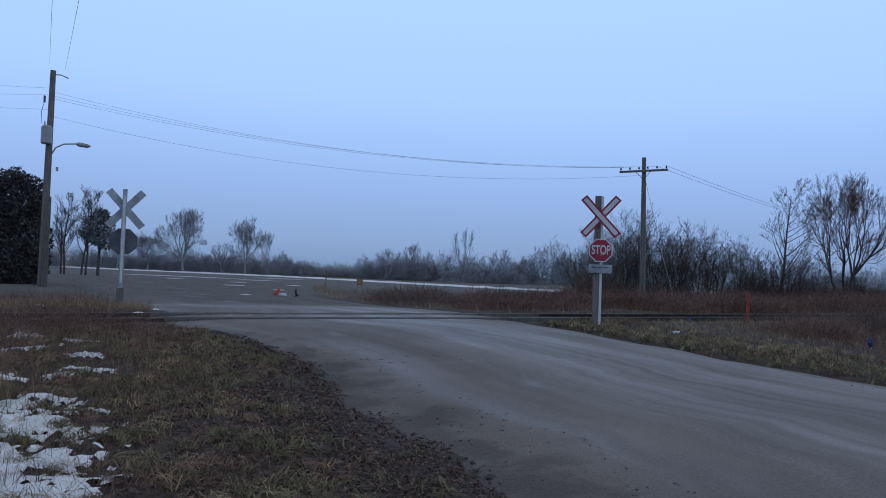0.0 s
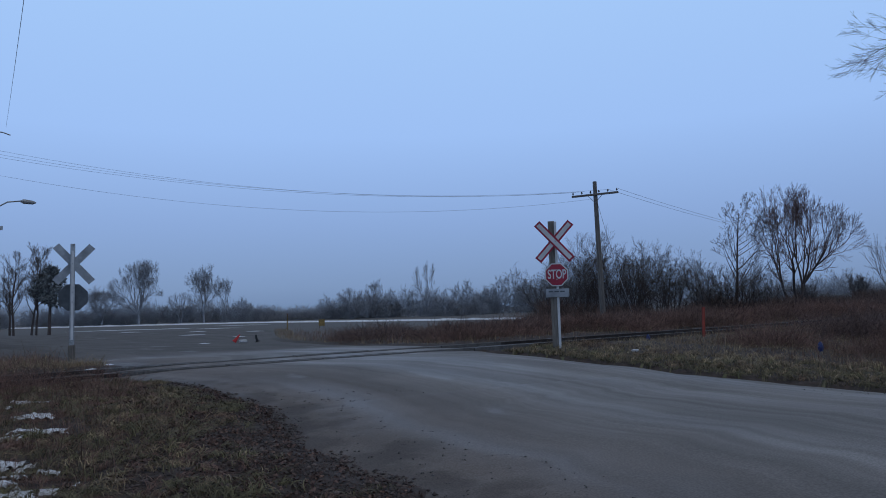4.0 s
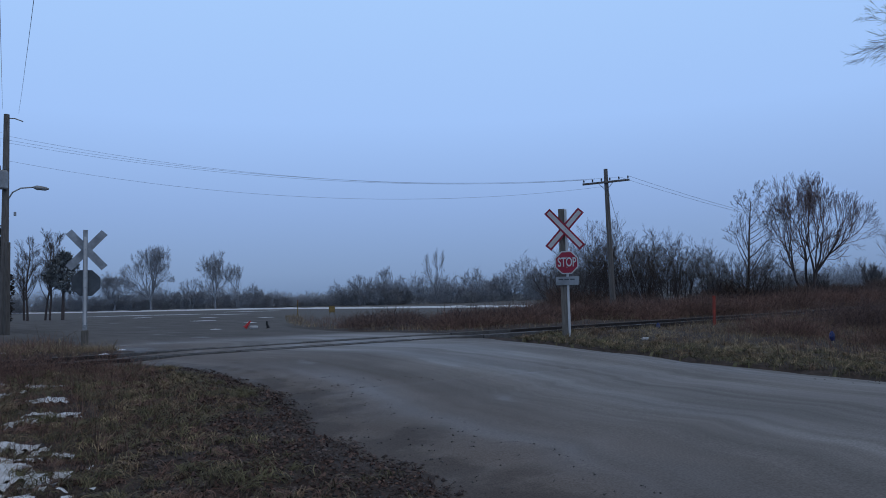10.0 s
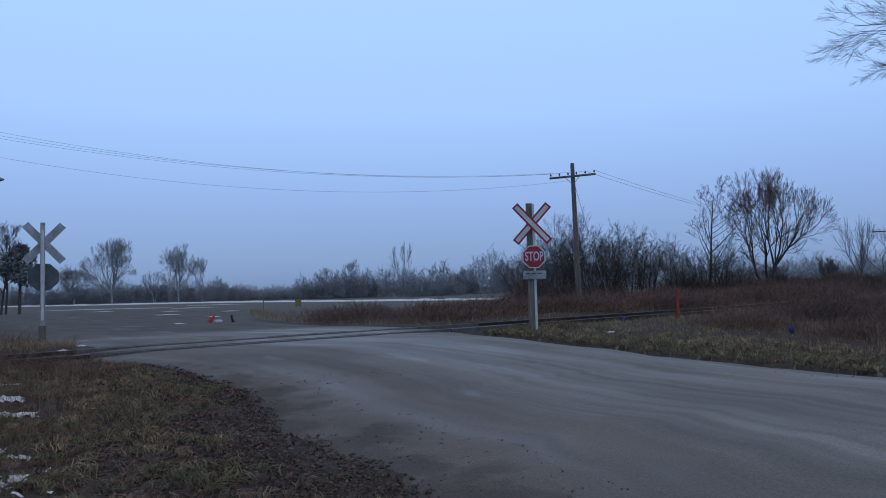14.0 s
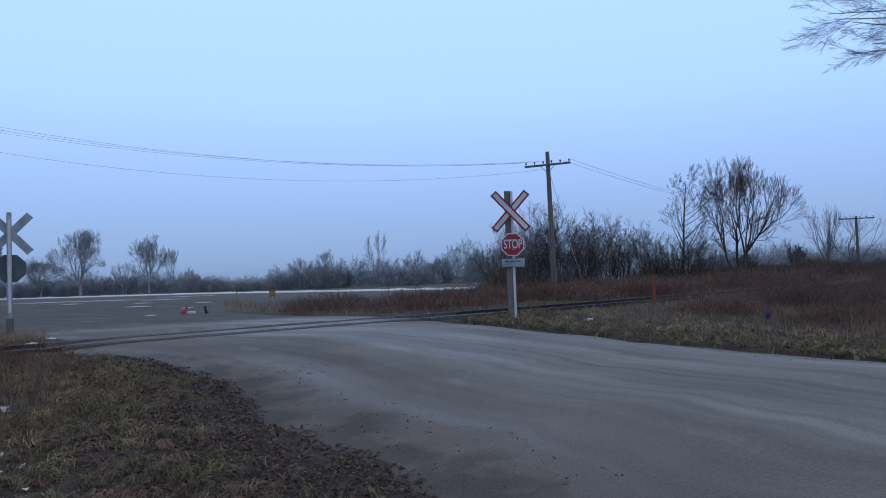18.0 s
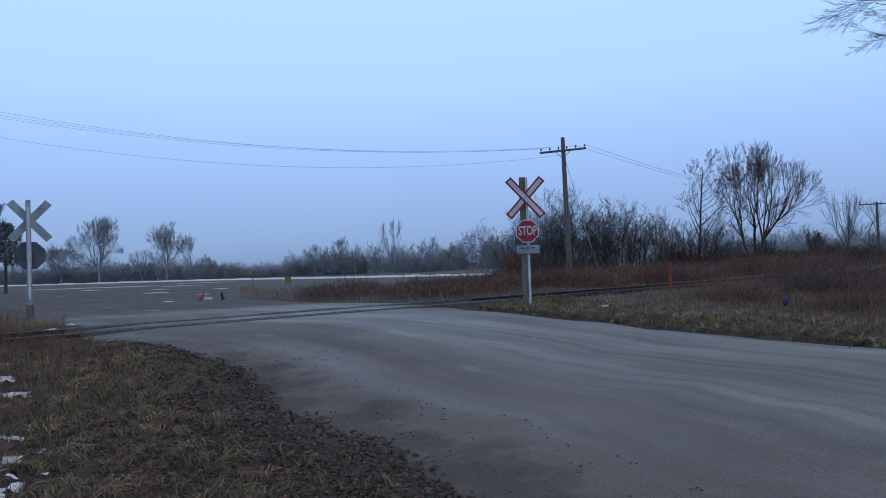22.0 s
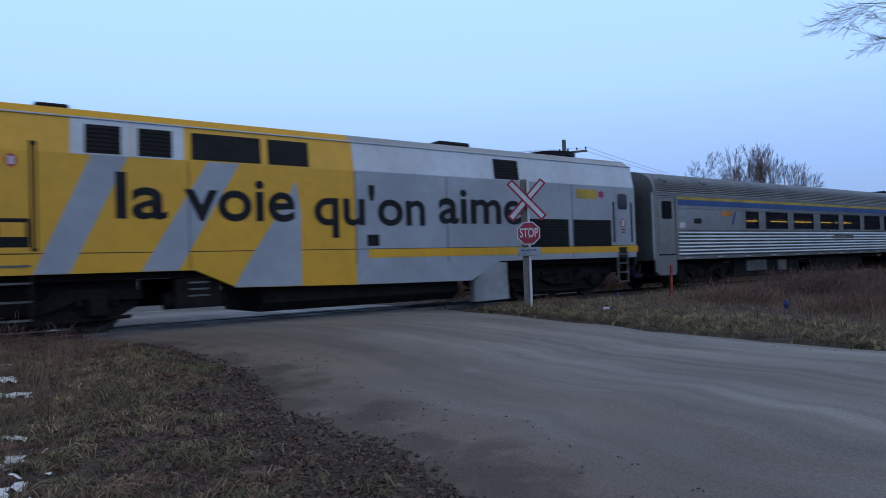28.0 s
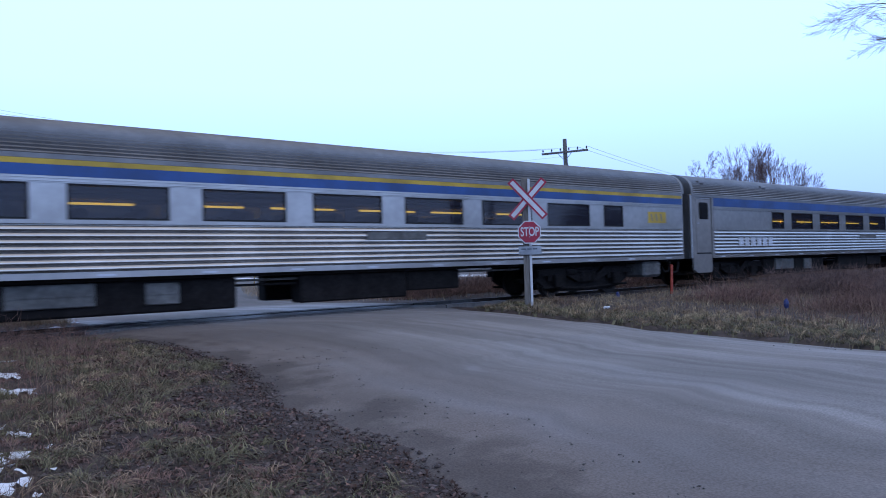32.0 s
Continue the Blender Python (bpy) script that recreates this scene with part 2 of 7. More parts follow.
def fast_mesh(name, verts, faces, mat, smooth=False):
    """A mesh from number arrays: verts (n, 3), faces (m, 3 or 4)."""
    verts, faces = np.asarray(verts, np.float32), np.asarray(faces, np.int32)
    me = bpy.data.meshes.new(name)
    me.vertices.add(len(verts))
    me.vertices.foreach_set("co", verts.ravel())
    m, k = faces.shape
    me.loops.add(m * k)
    me.loops.foreach_set("vertex_index", faces.ravel())
    me.polygons.add(m)
    me.polygons.foreach_set("loop_start", np.arange(m, dtype=np.int32) * k)
    me.update(calc_edges=True)
    if smooth:
        me.polygons.foreach_set("use_smooth", np.ones(m, bool))
    me.materials.append(mat)
    return me


def lettering(text, width, height, depth, bold=0.0):
    """A mesh of the built-in font, its lower left corner at the origin, in the x z plane, facing -y."""
    cu = bpy.data.curves.new("letters", "FONT")
    cu.body, cu.extrude, cu.offset = text, 0.01, bold
    tmp = new("letters", cu)
    me = bpy.data.meshes.new_from_object(tmp.evaluated_get(bpy.context.evaluated_depsgraph_get()))
    bpy.data.objects.remove(tmp)
    co = np.array([v.co[:] for v in me.vertices])
    lo, hi = co.min(0), co.max(0)
    co = (co - lo) / (hi - lo) * (width, height, depth)
    for v, p in zip(me.vertices, co):
        v.co = (p[0], -p[2], p[1])
    return me


# the line of the track: direction away from the train's travel, and the way across it, away from the eye
TRACK_TURN, TRACK_OFF = radians(52.8), 15.54
ALONG = (math.sin(TRACK_TURN), math.cos(TRACK_TURN))
ACROSS = (-math.cos(TRACK_TURN), math.sin(TRACK_TURN))


def on_track(s, off, z):
    """World place s metres along the track, off metres from its middle towards the verge."""
    k = TRACK_OFF - off
    return (s * ALONG[0] + k * ACROSS[0], s * ALONG[1] + k * ACROSS[1], z)


def ground_z(x, y):
    """Height of the ground: level land, rising gently to the track."""
    u = np.abs(ACROSS[0] * x + ACROSS[1] * y - TRACK_OFF)
    k = np.clip((u - 1.6) / 9.4, 0, 1)
    return -0.04 - 0.28 * k * k * (3 - 2 * k)

# ---- ground, road, track ----
ROAD_L = [(6.5, -7.5), (3.6, -2.6), (1.5, 1.4), (0.05, 4.35), (-0.42, 5.2), (-1.05, 6.2), (-1.85, 7.5), (-2.95, 9.4), (-3.95, 10.7), (-5.1, 11.8), (-6.8, 13.1),
          (-8.1, 14.9), (-8.8, 16.8), (-12.2, 20.5), (-17, 27.5), (-24, 35), (-40, 48), (-62, 66)]
ROAD_R = [(20, -6.5), (14, -0.5), (10.5, 4.5), (8.3, 7.5), (7.1, 9.1), (6.0, 10.6), (5.0, 11.9), (3.7, 13.5), (2.5, 15.0), (1.5, 16.3), (0.6, 17.6),
          (0.1, 18.6), (-0.5, 19.9), (-1.8, 22.2), (-4.2, 27.8), (-7, 31.3), (-11, 38.5), (-18, 62)]


def spline(points, steps):
    out = []
    p = [np.array(q, float) for q in points]
    for i in range(len(p) - 1):
        a, b, c, d = p[max(i - 1, 0)], p[i], p[i + 1], p[min(i + 2, len(p) - 1)]
        for k in range(steps):
            t = k / steps
            out.append(0.5 * (2 * b + (c - a) * t + (2 * a - 5 * b + 4 * c - d) * t * t + (3 * b - a - 3 * c + d) * t ** 3))
    return np.array(out + [p[-1]])


EDGE_L, EDGE_R = spline(ROAD_L, 14), spline(ROAD_R, 14)


def wavy(q, size, amount, seed):
    return amount * (noise.noise((q[0] / size, q[1] / size, seed)) + 0.5 * noise.noise((q[0] / size * 2.7, q[1] / size * 2.7, seed + 5)))


for n in range(len(EDGE_L)):
    mid = (EDGE_R[n] - EDGE_L[n]) / np.linalg.norm(EDGE_R[n] - EDGE_L[n])
    EDGE_L[n] += mid * wavy(EDGE_L[n], 1.1, 0.28, 1.0)
    EDGE_R[n] += mid * wavy(EDGE_R[n], 1.6, 0.16, 7.0)


def off_road(x, y):
    """Signed distance past the road's outline (positive outside), roughly."""
    x, y = np.asarray(x, float), np.asarray(y, float)
    best = np.full(x.shape, 1e9)
    inside = np.zeros(x.shape, bool)
    ring = np.concatenate([EDGE_L[::4], EDGE_R[::-1][::4]])
    for a, b in zip(ring, np.roll(ring, -1, 0)):
        d = b - a
        t = np.clip(((x - a[0]) * d[0] + (y - a[1]) * d[1]) / max(d @ d, 1e-9), 0, 1)
        best = np.minimum(best, np.hypot(x - a[0] - t * d[0], y - a[1] - t * d[1]))
        cross = ((a[1] > y) != (b[1] > y)) & (x < (b[0] - a[0]) * (y - a[1]) / (b[1] - a[1] + 1e-12) + a[0])
        inside ^= cross
    return np.where(inside, -best, best)


def uneven(x, y):
    """Gentle lumps in the soil."""
    z = 0
    for k, (a, b, c) in enumerate(((2.9, 1.3, 0.4), (-1.7, 2.6, 1.9), (5.1, -3.3, 2.2), (3.7, 6.1, 0.7), (-7.3, 2.9, 4.1), (1.1, -0.9, 3.0), (0.6, 1.4, 5.2), (-4.4, -5.2, 1.1))):
        z = z + np.sin(a * x + b * y + c + 0.8 * np.sin(0.7 * b * x - 0.6 * a * y)) * (0.011 if k < 5 or k == 7 else 0.02)
    return z


def land_z(x, y):
    """The land beside the road: it sinks under the road and rises a little along the verges."""
    x, y = np.asarray(x, float), np.asarray(y, float)
    d = off_road(x, y)
    u = np.abs(ACROSS[0] * x + ACROSS[1] * y - TRACK_OFF)
    bed = np.clip((2.3 - u) / 0.8, 0, 1) * np.clip(d / 1.2, 0, 1)
    rise = 0.05 * np.clip(d / 1.5, 0, 1) * np.clip(1 - np.hypot(x, y) / 60, 0, 1)
    lumps = uneven(x, y) * np.clip(d - 0.1, 0, 1) * np.clip((80 - np.hypot(x, y)) / 20, 0, 1)
    return ground_z(x, y) + rise + lumps - 0.12 * (d < -0.05) - 0.17 * bed


def ground_material():
    m = material("verge_earth", (0.05, 0.035, 0.029), 0.95, vary=0.5, grain=9, blotch=0.55, bump=0.9, tint=(0.06, 0.04, 0.031))
    nt = m.node_tree
    b = nt.nodes["Principled BSDF"]
    old = b.inputs["Base Color"].links[0].from_socket
    at = nt.nodes.new("ShaderNodeAttribute")
    at.attribute_name = "field"
    field = nt.nodes.new("ShaderNodeMix")
    field.data_type = "RGBA"
    field.inputs[7].default_value = (0.115, 0.108, 0.102, 1)
    nt.links.new(at.outputs["Fac"], field.inputs[0])
    nt.links.new(old, field.inputs[6])
    nt.links.new(field.outputs[2], b.inputs["Base Color"])
    return m


def graded(lo, hi, n, k):
    t = np.linspace(-1, 1, n)
    a = np.sinh(t * k) / np.sinh(k)
    return np.where(a < 0, -a * lo, a * hi)


gx, gy = np.meshgrid(graded(-700, 700, 230, 6.2), 9 + graded(-500, 1100, 260, 6.2))
gzz = land_z(gx, gy)
rows_n, cols_n = gx.shape
idx = np.arange(rows_n * cols_n).reshape(rows_n, cols_n)
quads = np.stack([idx[:-1, :-1], idx[:-1, 1:], idx[1:, 1:], idx[1:, :-1]], -1).reshape(-1, 4)
ground_mesh = fast_mesh("ground", np.stack([gx, gy, gzz], -1).reshape(-1, 3), quads, ground_material(), True)
mask = ground_mesh.attributes.new("field", "FLOAT", "POINT")
lot = np.clip((ACROSS[0] * gx + ACROSS[1] * gy - TRACK_OFF - 12) / 14, 0, 1)
mask.data.foreach_set("value", lot.ravel().astype(np.float32))
ground = tagged(new("ground", ground_mesh), "brown winter verge and dark field earth", "ground", kind="structure")


def road_material():
    """Worn wet tarmac: streaks along the way, damp patches that mirror the sky, mud towards one side."""
    m = bpy.data.materials.new("worn_wet_tarmac")
    m.use_nodes = True
    nt = m.node_tree
    b = nt.nodes["Principled BSDF"]
    at = nt.nodes.new("ShaderNodeUVMap")
    sep = nt.nodes.new("ShaderNodeSeparateXYZ")
    nt.links.new(at.outputs[0], sep.inputs[0])

    def noisy(scale, detail, vec, stretch=None):
        n = nt.nodes.new("ShaderNodeTexNoise")
        n.inputs["Scale"].default_value, n.inputs["Detail"].default_value = scale, detail
        if stretch:
            mp = nt.nodes.new("ShaderNodeMapping")
            mp.inputs["Scale"].default_value = stretch
            nt.links.new(vec, mp.inputs[0])
            vec = mp.outputs[0]
        nt.links.new(vec, n.inputs["Vector"])
        return n.outputs[0]

    def ranged(src, a, b_, lo, hi):
        r = nt.nodes.new("ShaderNodeMapRange")
        r.interpolation_type = "SMOOTHSTEP"
        for i, v in enumerate((a, b_, lo, hi)):
            r.inputs[i + 1].default_value = v
        nt.links.new(src, r.inputs[0])
        return r.outputs[0]

    tc = nt.nodes.new("ShaderNodeTexCoord")
    streak = noisy(1.0, 8, at.outputs[0], (0.05, 3.4, 1))
    wide = noisy(1.0, 4, at.outputs[0], (0.05, 0.6, 1))
    grit = noisy(60, 4, tc.outputs["Object"])
    patch = noisy(0.5, 5, tc.outputs["Object"])
    mud = ranged(sep.outputs["Y"], 3.8, 0.4, 0.0, 1.0)
    mudn = nt.nodes.new("ShaderNodeMath")
    mudn.operation = "MULTIPLY"
    nt.links.new(mud, mudn.inputs[0])
    nt.links.new(ranged(patch, 0.25, 0.5, 0.5, 1.0), mudn.inputs[1])
    tar = nt.nodes.new("ShaderNodeMix")
    tar.data_type = "RGBA"
    tar.inputs[6].default_value, tar.inputs[7].default_value = (0.18, 0.167, 0.16, 1), (0.25, 0.238, 0.232, 1)
    nt.links.new(ranged(streak, 0.3, 0.72, 0, 1), tar.inputs[0])
    tar2 = nt.nodes.new("ShaderNodeMix")
    tar2.data_type, tar2.blend_type = "RGBA", "MULTIPLY"
    tar2.inputs[0].default_value = 1.0
    nt.links.new(tar.outputs[2], tar2.inputs[6])
    nt.links.new(ranged(wide, 0.3, 0.7, 0.86, 1.14), tar2.inputs[7])
    dirt = nt.nodes.new("ShaderNodeMix")
    dirt.data_type = "RGBA"
    dirt.inputs[7].default_value = (0.155, 0.13, 0.117, 1)
    nt.links.new(mudn.outputs[0], dirt.inputs[0])
    nt.links.new(tar2.outputs[2], dirt.inputs[6])
    rim = nt.nodes.new("ShaderNodeMath")
    rim.operation = "SUBTRACT"
    nt.links.new(ranged(noisy(1.9, 6, tc.outputs["Object"]), 0.3, 0.7, 0.0, 1.1), rim.inputs[0])
    nt.links.new(sep.outputs["Y"], rim.inputs[1])
    soil = nt.nodes.new("ShaderNodeMix")
    soil.data_type = "RGBA"
    soil.inputs[7].default_value = (0.075, 0.06, 0.053, 1)
    nt.links.new(ranged(rim.outputs[0], -0.4, 0.45, 0, 0.7), soil.inputs[0])
    nt.links.new(dirt.outputs[2], soil.inputs[6])
    far = nt.nodes.new("ShaderNodeMix")
    far.data_type = "RGBA"
    far.inputs[7].default_value = (0.11, 0.102, 0.097, 1)
    nt.links.new(ranged(sep.outputs["X"], 33, 43, 0, 0.9), far.inputs[0])
    nt.links.new(soil.outputs[2], far.inputs[6])
    fin = nt.nodes.new("ShaderNodeVectorMath")
    fin.operation = "SCALE"
    nt.links.new(far.outputs[2], fin.inputs[0])
    both = nt.nodes.new("ShaderNodeMath")
    both.operation = "MULTIPLY"
    nt.links.new(ranged(grit, 0.3, 0.7, 0.78, 1.22), both.inputs[0])
    nt.links.new(ranged(noisy(1.0, 7, at.outputs[0], (0.3, 0.8, 1)), 0.3, 0.7, 0.82, 1.16), both.inputs[1])
    nt.links.new(both.outputs[0], fin.inputs[3])
    nt.links.new(fin.outputs[0], b.inputs["Base Color"])
    dry = nt.nodes.new("ShaderNodeMath")
    dry.operation = "MAXIMUM"
    nt.links.new(ranged(wide, 0.42, 0.64, 0.85, 0.52), dry.inputs[0])
    nt.links.new(ranged(sep.outputs["X"], 33, 40, 0, 1.0), dry.inputs[1])
    damp = nt.nodes.new("ShaderNodeMath")
    damp.operation = "MINIMUM"
    nt.links.new(dry.outputs[0], damp.inputs[0])
    nt.links.new(ranged(noisy(1.0, 6, at.outputs[0], (0.35, 0.9, 1)), 0.58, 0.72, 1.0, 0.5), damp.inputs[1])
    nt.links.new(damp.outputs[0], b.inputs["Roughness"])
    b.inputs["Specular IOR Level"].default_value = 0.3
    bp = nt.nodes.new("ShaderNodeBump")
    bp.inputs["Strength"].default_value, bp.inputs["Distance"].default_value = 0.16, 0.01
    nt.links.new(grit, bp.inputs["Height"])
    nt.links.new(bp.outputs[0], b.inputs["Normal"])
    return m


def build_road():
    cols = 36
    run = np.concatenate([[0], np.cumsum(np.linalg.norm(np.diff((EDGE_L + EDGE_R) / 2, axis=0), axis=1))])
    verts, uv = [], []
    for n, (a, b) in enumerate(zip(EDGE_L, EDGE_R)):
        for c in range(cols + 1):
            t = c / cols
            q = a + (b - a) * t
            z = float(ground_z(q[0], q[1])) - 0.06 + 0.1 * min(1.0, min(c, cols - c) / 7) ** 0.6
            z += 0.012 * noise.noise((q[0] * 0.6, q[1] * 0.6, 2.0)) + 0.05 * (1 - (2 * t - 1) ** 2) * (run[n] < 22)
            verts.append((q[0], q[1], min(z, -0.012)))
            uv.append((run[n], t * np.linalg.norm(b - a)))
    k = np.arange(len(EDGE_L) * (cols + 1)).reshape(-1, cols + 1)
    faces = np.stack([k[:-1, :-1], k[:-1, 1:], k[1:, 1:], k[1:, :-1]], -1).reshape(-1, 4)[:, ::-1]
    me = fast_mesh("road", verts, faces, road_material(), True)
    layer = me.uv_layers.new(name="way")
    layer.data.foreach_set("uv", np.array(uv, np.float32)[faces.ravel()].ravel())
    return tagged(new("road", me), "wide worn grey tarmac road, wet and streaked, muddy along one edge", "road", kind="structure")


road = build_road()


def rail_profile(mid, top):
    """Outline of a rail across the track (off, z), rail head at top."""
    half = [(0.07, -0.17), (0.07, -0.155), (0.012, -0.13), (0.012, -0.045), (0.036, -0.035), (0.036, -0.004), (0.03, 0.0)]
    ring = [(mid + a, top + b) for a, b in half] + [(mid - a, top + b) for a, b in reversed(half)]
    return ring


TRACK_FROM, TRACK_TO = -60.0, 190.0
track = thing("railway_track", "single rusty railway track on dark ties crossing the road", "railway track", kind="structure")
for mid in (0.753, -0.753):
    sh = Shape()
    for a, b in ((TRACK_FROM, 2.2), (2.2, 11.6), (11.6, TRACK_TO)):
        sh.loft([[on_track(s, o, z) for o, z in rail_profile(mid, 0.0)] for s in (a, b)])
    rail = part("rail", sh, RAIL_STEEL, track)
    part("running_surface", Shape().loft([[on_track(s, mid + o, z) for o, z in ((-0.028, 0.001), (0.028, 0.001), (0.024, 0.006), (-0.024, 0.006))] for s in (TRACK_FROM, TRACK_TO)]), RAIL_TOP, rail, "polished rail top")
tie_mesh = Shape().cbox(-0.11, 0.11, -1.28, 1.28, -0.33, -0.155, 0.015).mesh("tie", TIE)
turn = math.degrees(math.atan2(ALONG[1], ALONG[0]))
s = -25.0
while s < 75:
    if not 2.4 < s < 11.2:
        p = on_track(s, random.uniform(-0.03, 0.03), random.uniform(-0.02, 0.0))
        part("tie", tie_mesh, TIE, track, at=pose(*p, 0, 0, turn + random.uniform(-1, 1)))
    s += 0.56
# dark flangeway gaps and planks along the rails where the road crosses
for mid in (0.753, -0.753):
    for side in (1, -1):
        sh = Shape()
        s = 2.6
        while s < 11.2:
            a = on_track(s, mid + side * (0.075 if side * mid < 0 else 0.06), -0.1)
            b = on_track(s, mid + side * 0.16, -0.1)
            a2, b2 = on_track(s + 2.1, mid + side * (0.075 if side * mid < 0 else 0.06), 0), on_track(s + 2.1, mid + side * 0.16, 0)
            top = random.uniform(0.004, 0.014)
            part("crossing_plank", Shape().prism([a[:2], b[:2], b2[:2], a2[:2]], "z", -0.12, top), PLANK, track, "tarred timber crossing plank")
            s += 2.14


def stones(name, count, place, size, mat, parent=None, label="", flat=0.7):
    """Many small irregular stones in one mesh; place gives (x, y, z) arrays."""
    rng = np.random.default_rng(len(name) + count)
    base = np.array([(1, 0, 0), (-1, 0, 0), (0, 1, 0), (0, -1, 0), (0, 0, 1), (0, 0, -1)], float)
    tri = np.array([(0, 2, 4), (2, 1, 4), (1, 3, 4), (3, 0, 4), (2, 0, 5), (1, 2, 5), (3, 1, 5), (0, 3, 5)])
    c = place(rng, count)
    r = size[0] + (size[1] - size[0]) * rng.random(count) ** 2
    v = base[None] * rng.uniform(0.6, 1.3, (count, 6, 1)) * r[:, None, None]
    a = rng.uniform(0, 6.3, count)
    x, y = v[..., 0] * np.cos(a)[:, None] - v[..., 1] * np.sin(a)[:, None], v[..., 0] * np.sin(a)[:, None] + v[..., 1] * np.cos(a)[:, None]
    v = np.stack([x, y, v[..., 2] * flat], -1) + c[:, None]
    me = fast_mesh(name, v.reshape(-1, 3), (tri[None] + 6 * np.arange(count)[:, None, None]).reshape(-1, 3), mat)
    ob = tagged(new(name, me), label, "stones", kind="stuff")
    return ob


def ballast_place(rng, n):
    s = rng.uniform(-22, 70, n)
    s = np.where((s > 2) & (s < 11.6), s + np.where(rng.random(n) < 0.5, 12, -14), s)
    off = rng.normal(0, 1.15, n).clip(-2.3, 2.3)
    k = TRACK_OFF - off
    z = -0.19 - 0.09 * np.clip(np.abs(off) - 1.2, 0, 2) + rng.uniform(-0.02, 0.02, n)
    return np.stack([s * ALONG[0] + k * ACROSS[0], s * ALONG[1] + k * ACROSS[1], z], -1)


stones("ballast", 14000, ballast_place, (0.025, 0.055), BALLAST, label="dark crushed stone ballast between the rails")


def grit_place(rng, n):
    q = np.stack([rng.uniform(-6, 8, n), 3.5 + 7 * rng.random(n) ** 1.2], -1)
    d = off_road(q[:, 0], q[:, 1])
    keep = (d < -0.12) & ((d > -2.2) | (rng.random(n) < 0.18))
    q = q[keep]
    z = ground_z(q[:, 0], q[:, 1]) + 0.055
    out = np.stack([q[:, 0], q[:, 1], z], -1)
    return out[np.arange(n) % len(out)] + rng.normal(0, 0.02, (n, 3)) * (1, 1, 0)


stones("gravel", 1500, grit_place, (0.004, 0.013), GRAVEL, label="loose gravel and grit on the road")


def clod_place(rng, n):
    q = np.stack([rng.uniform(-6, 1.2, 3 * n), rng.uniform(2.4, 12, 3 * n)], -1)
    d = off_road(q[:, 0], q[:, 1])
    lump = np.array([noise.noise((a * 2.2, b * 2.2, 6.0)) for a, b in q])
    q = q[(d > -0.25) & (d < 2.2 - 0.3 * np.clip(q[:, 1] - 7, 0, 6)) & (lump + rng.normal(0, 0.2, 3 * n) + np.clip(d * 2, -0.6, 0) > -0.35)]
    q = q[np.arange(n) % len(q)]
    d = off_road(q[:, 0], q[:, 1])
    return np.column_stack([q, np.where(d > 0, land_z(q[:, 0], q[:, 1]), ground_z(q[:, 0], q[:, 1]) - 0.05 + 0.1 * np.clip(-d / 1.8, 0, 1) ** 0.6) + 0.003])


stones("mud_clods", 26000, clod_place, (0.004, 0.015), material("dark_mud", (0.095, 0.067, 0.058), 0.75, vary=0.4, grain=25, blotch=4, bump=0.5, per="island"), label="dark churned mud clods along the road edge", flat=0.45)

stones("mud_lumps", 5200, clod_place, (0.012, 0.045), material("lumpy_mud", (0.1, 0.07, 0.06), 0.7, vary=0.4, grain=25, blotch=4, bump=0.6, per="island"), label="dark lumps of churned mud along the road edge", flat=0.5)

# ---- signs, posts, poles ----
def blade(length, width, thick, angle, centre, y):
    """A flat board turned in its plane (x, z)."""
    c, s_ = math.cos(radians(angle)), math.sin(radians(angle))
    pts = [(a * length / 2, b * width / 2) for a, b in ((-1, -1), (1, -1), (1, 1), (-1, 1))]
    return Shape().prism([(centre[0] + p * c - q * s_, centre[1] + p * s_ + q * c) for p, q in pts], "y", y, y + thick)


def octagon(r, cx, cz, y0, y1):
    return Shape().prism([(cx + r * math.cos(radians(22.5 + 45 * k)), cz + r * math.sin(radians(22.5 + 45 * k))) for k in range(8)], "y", y0, y1)


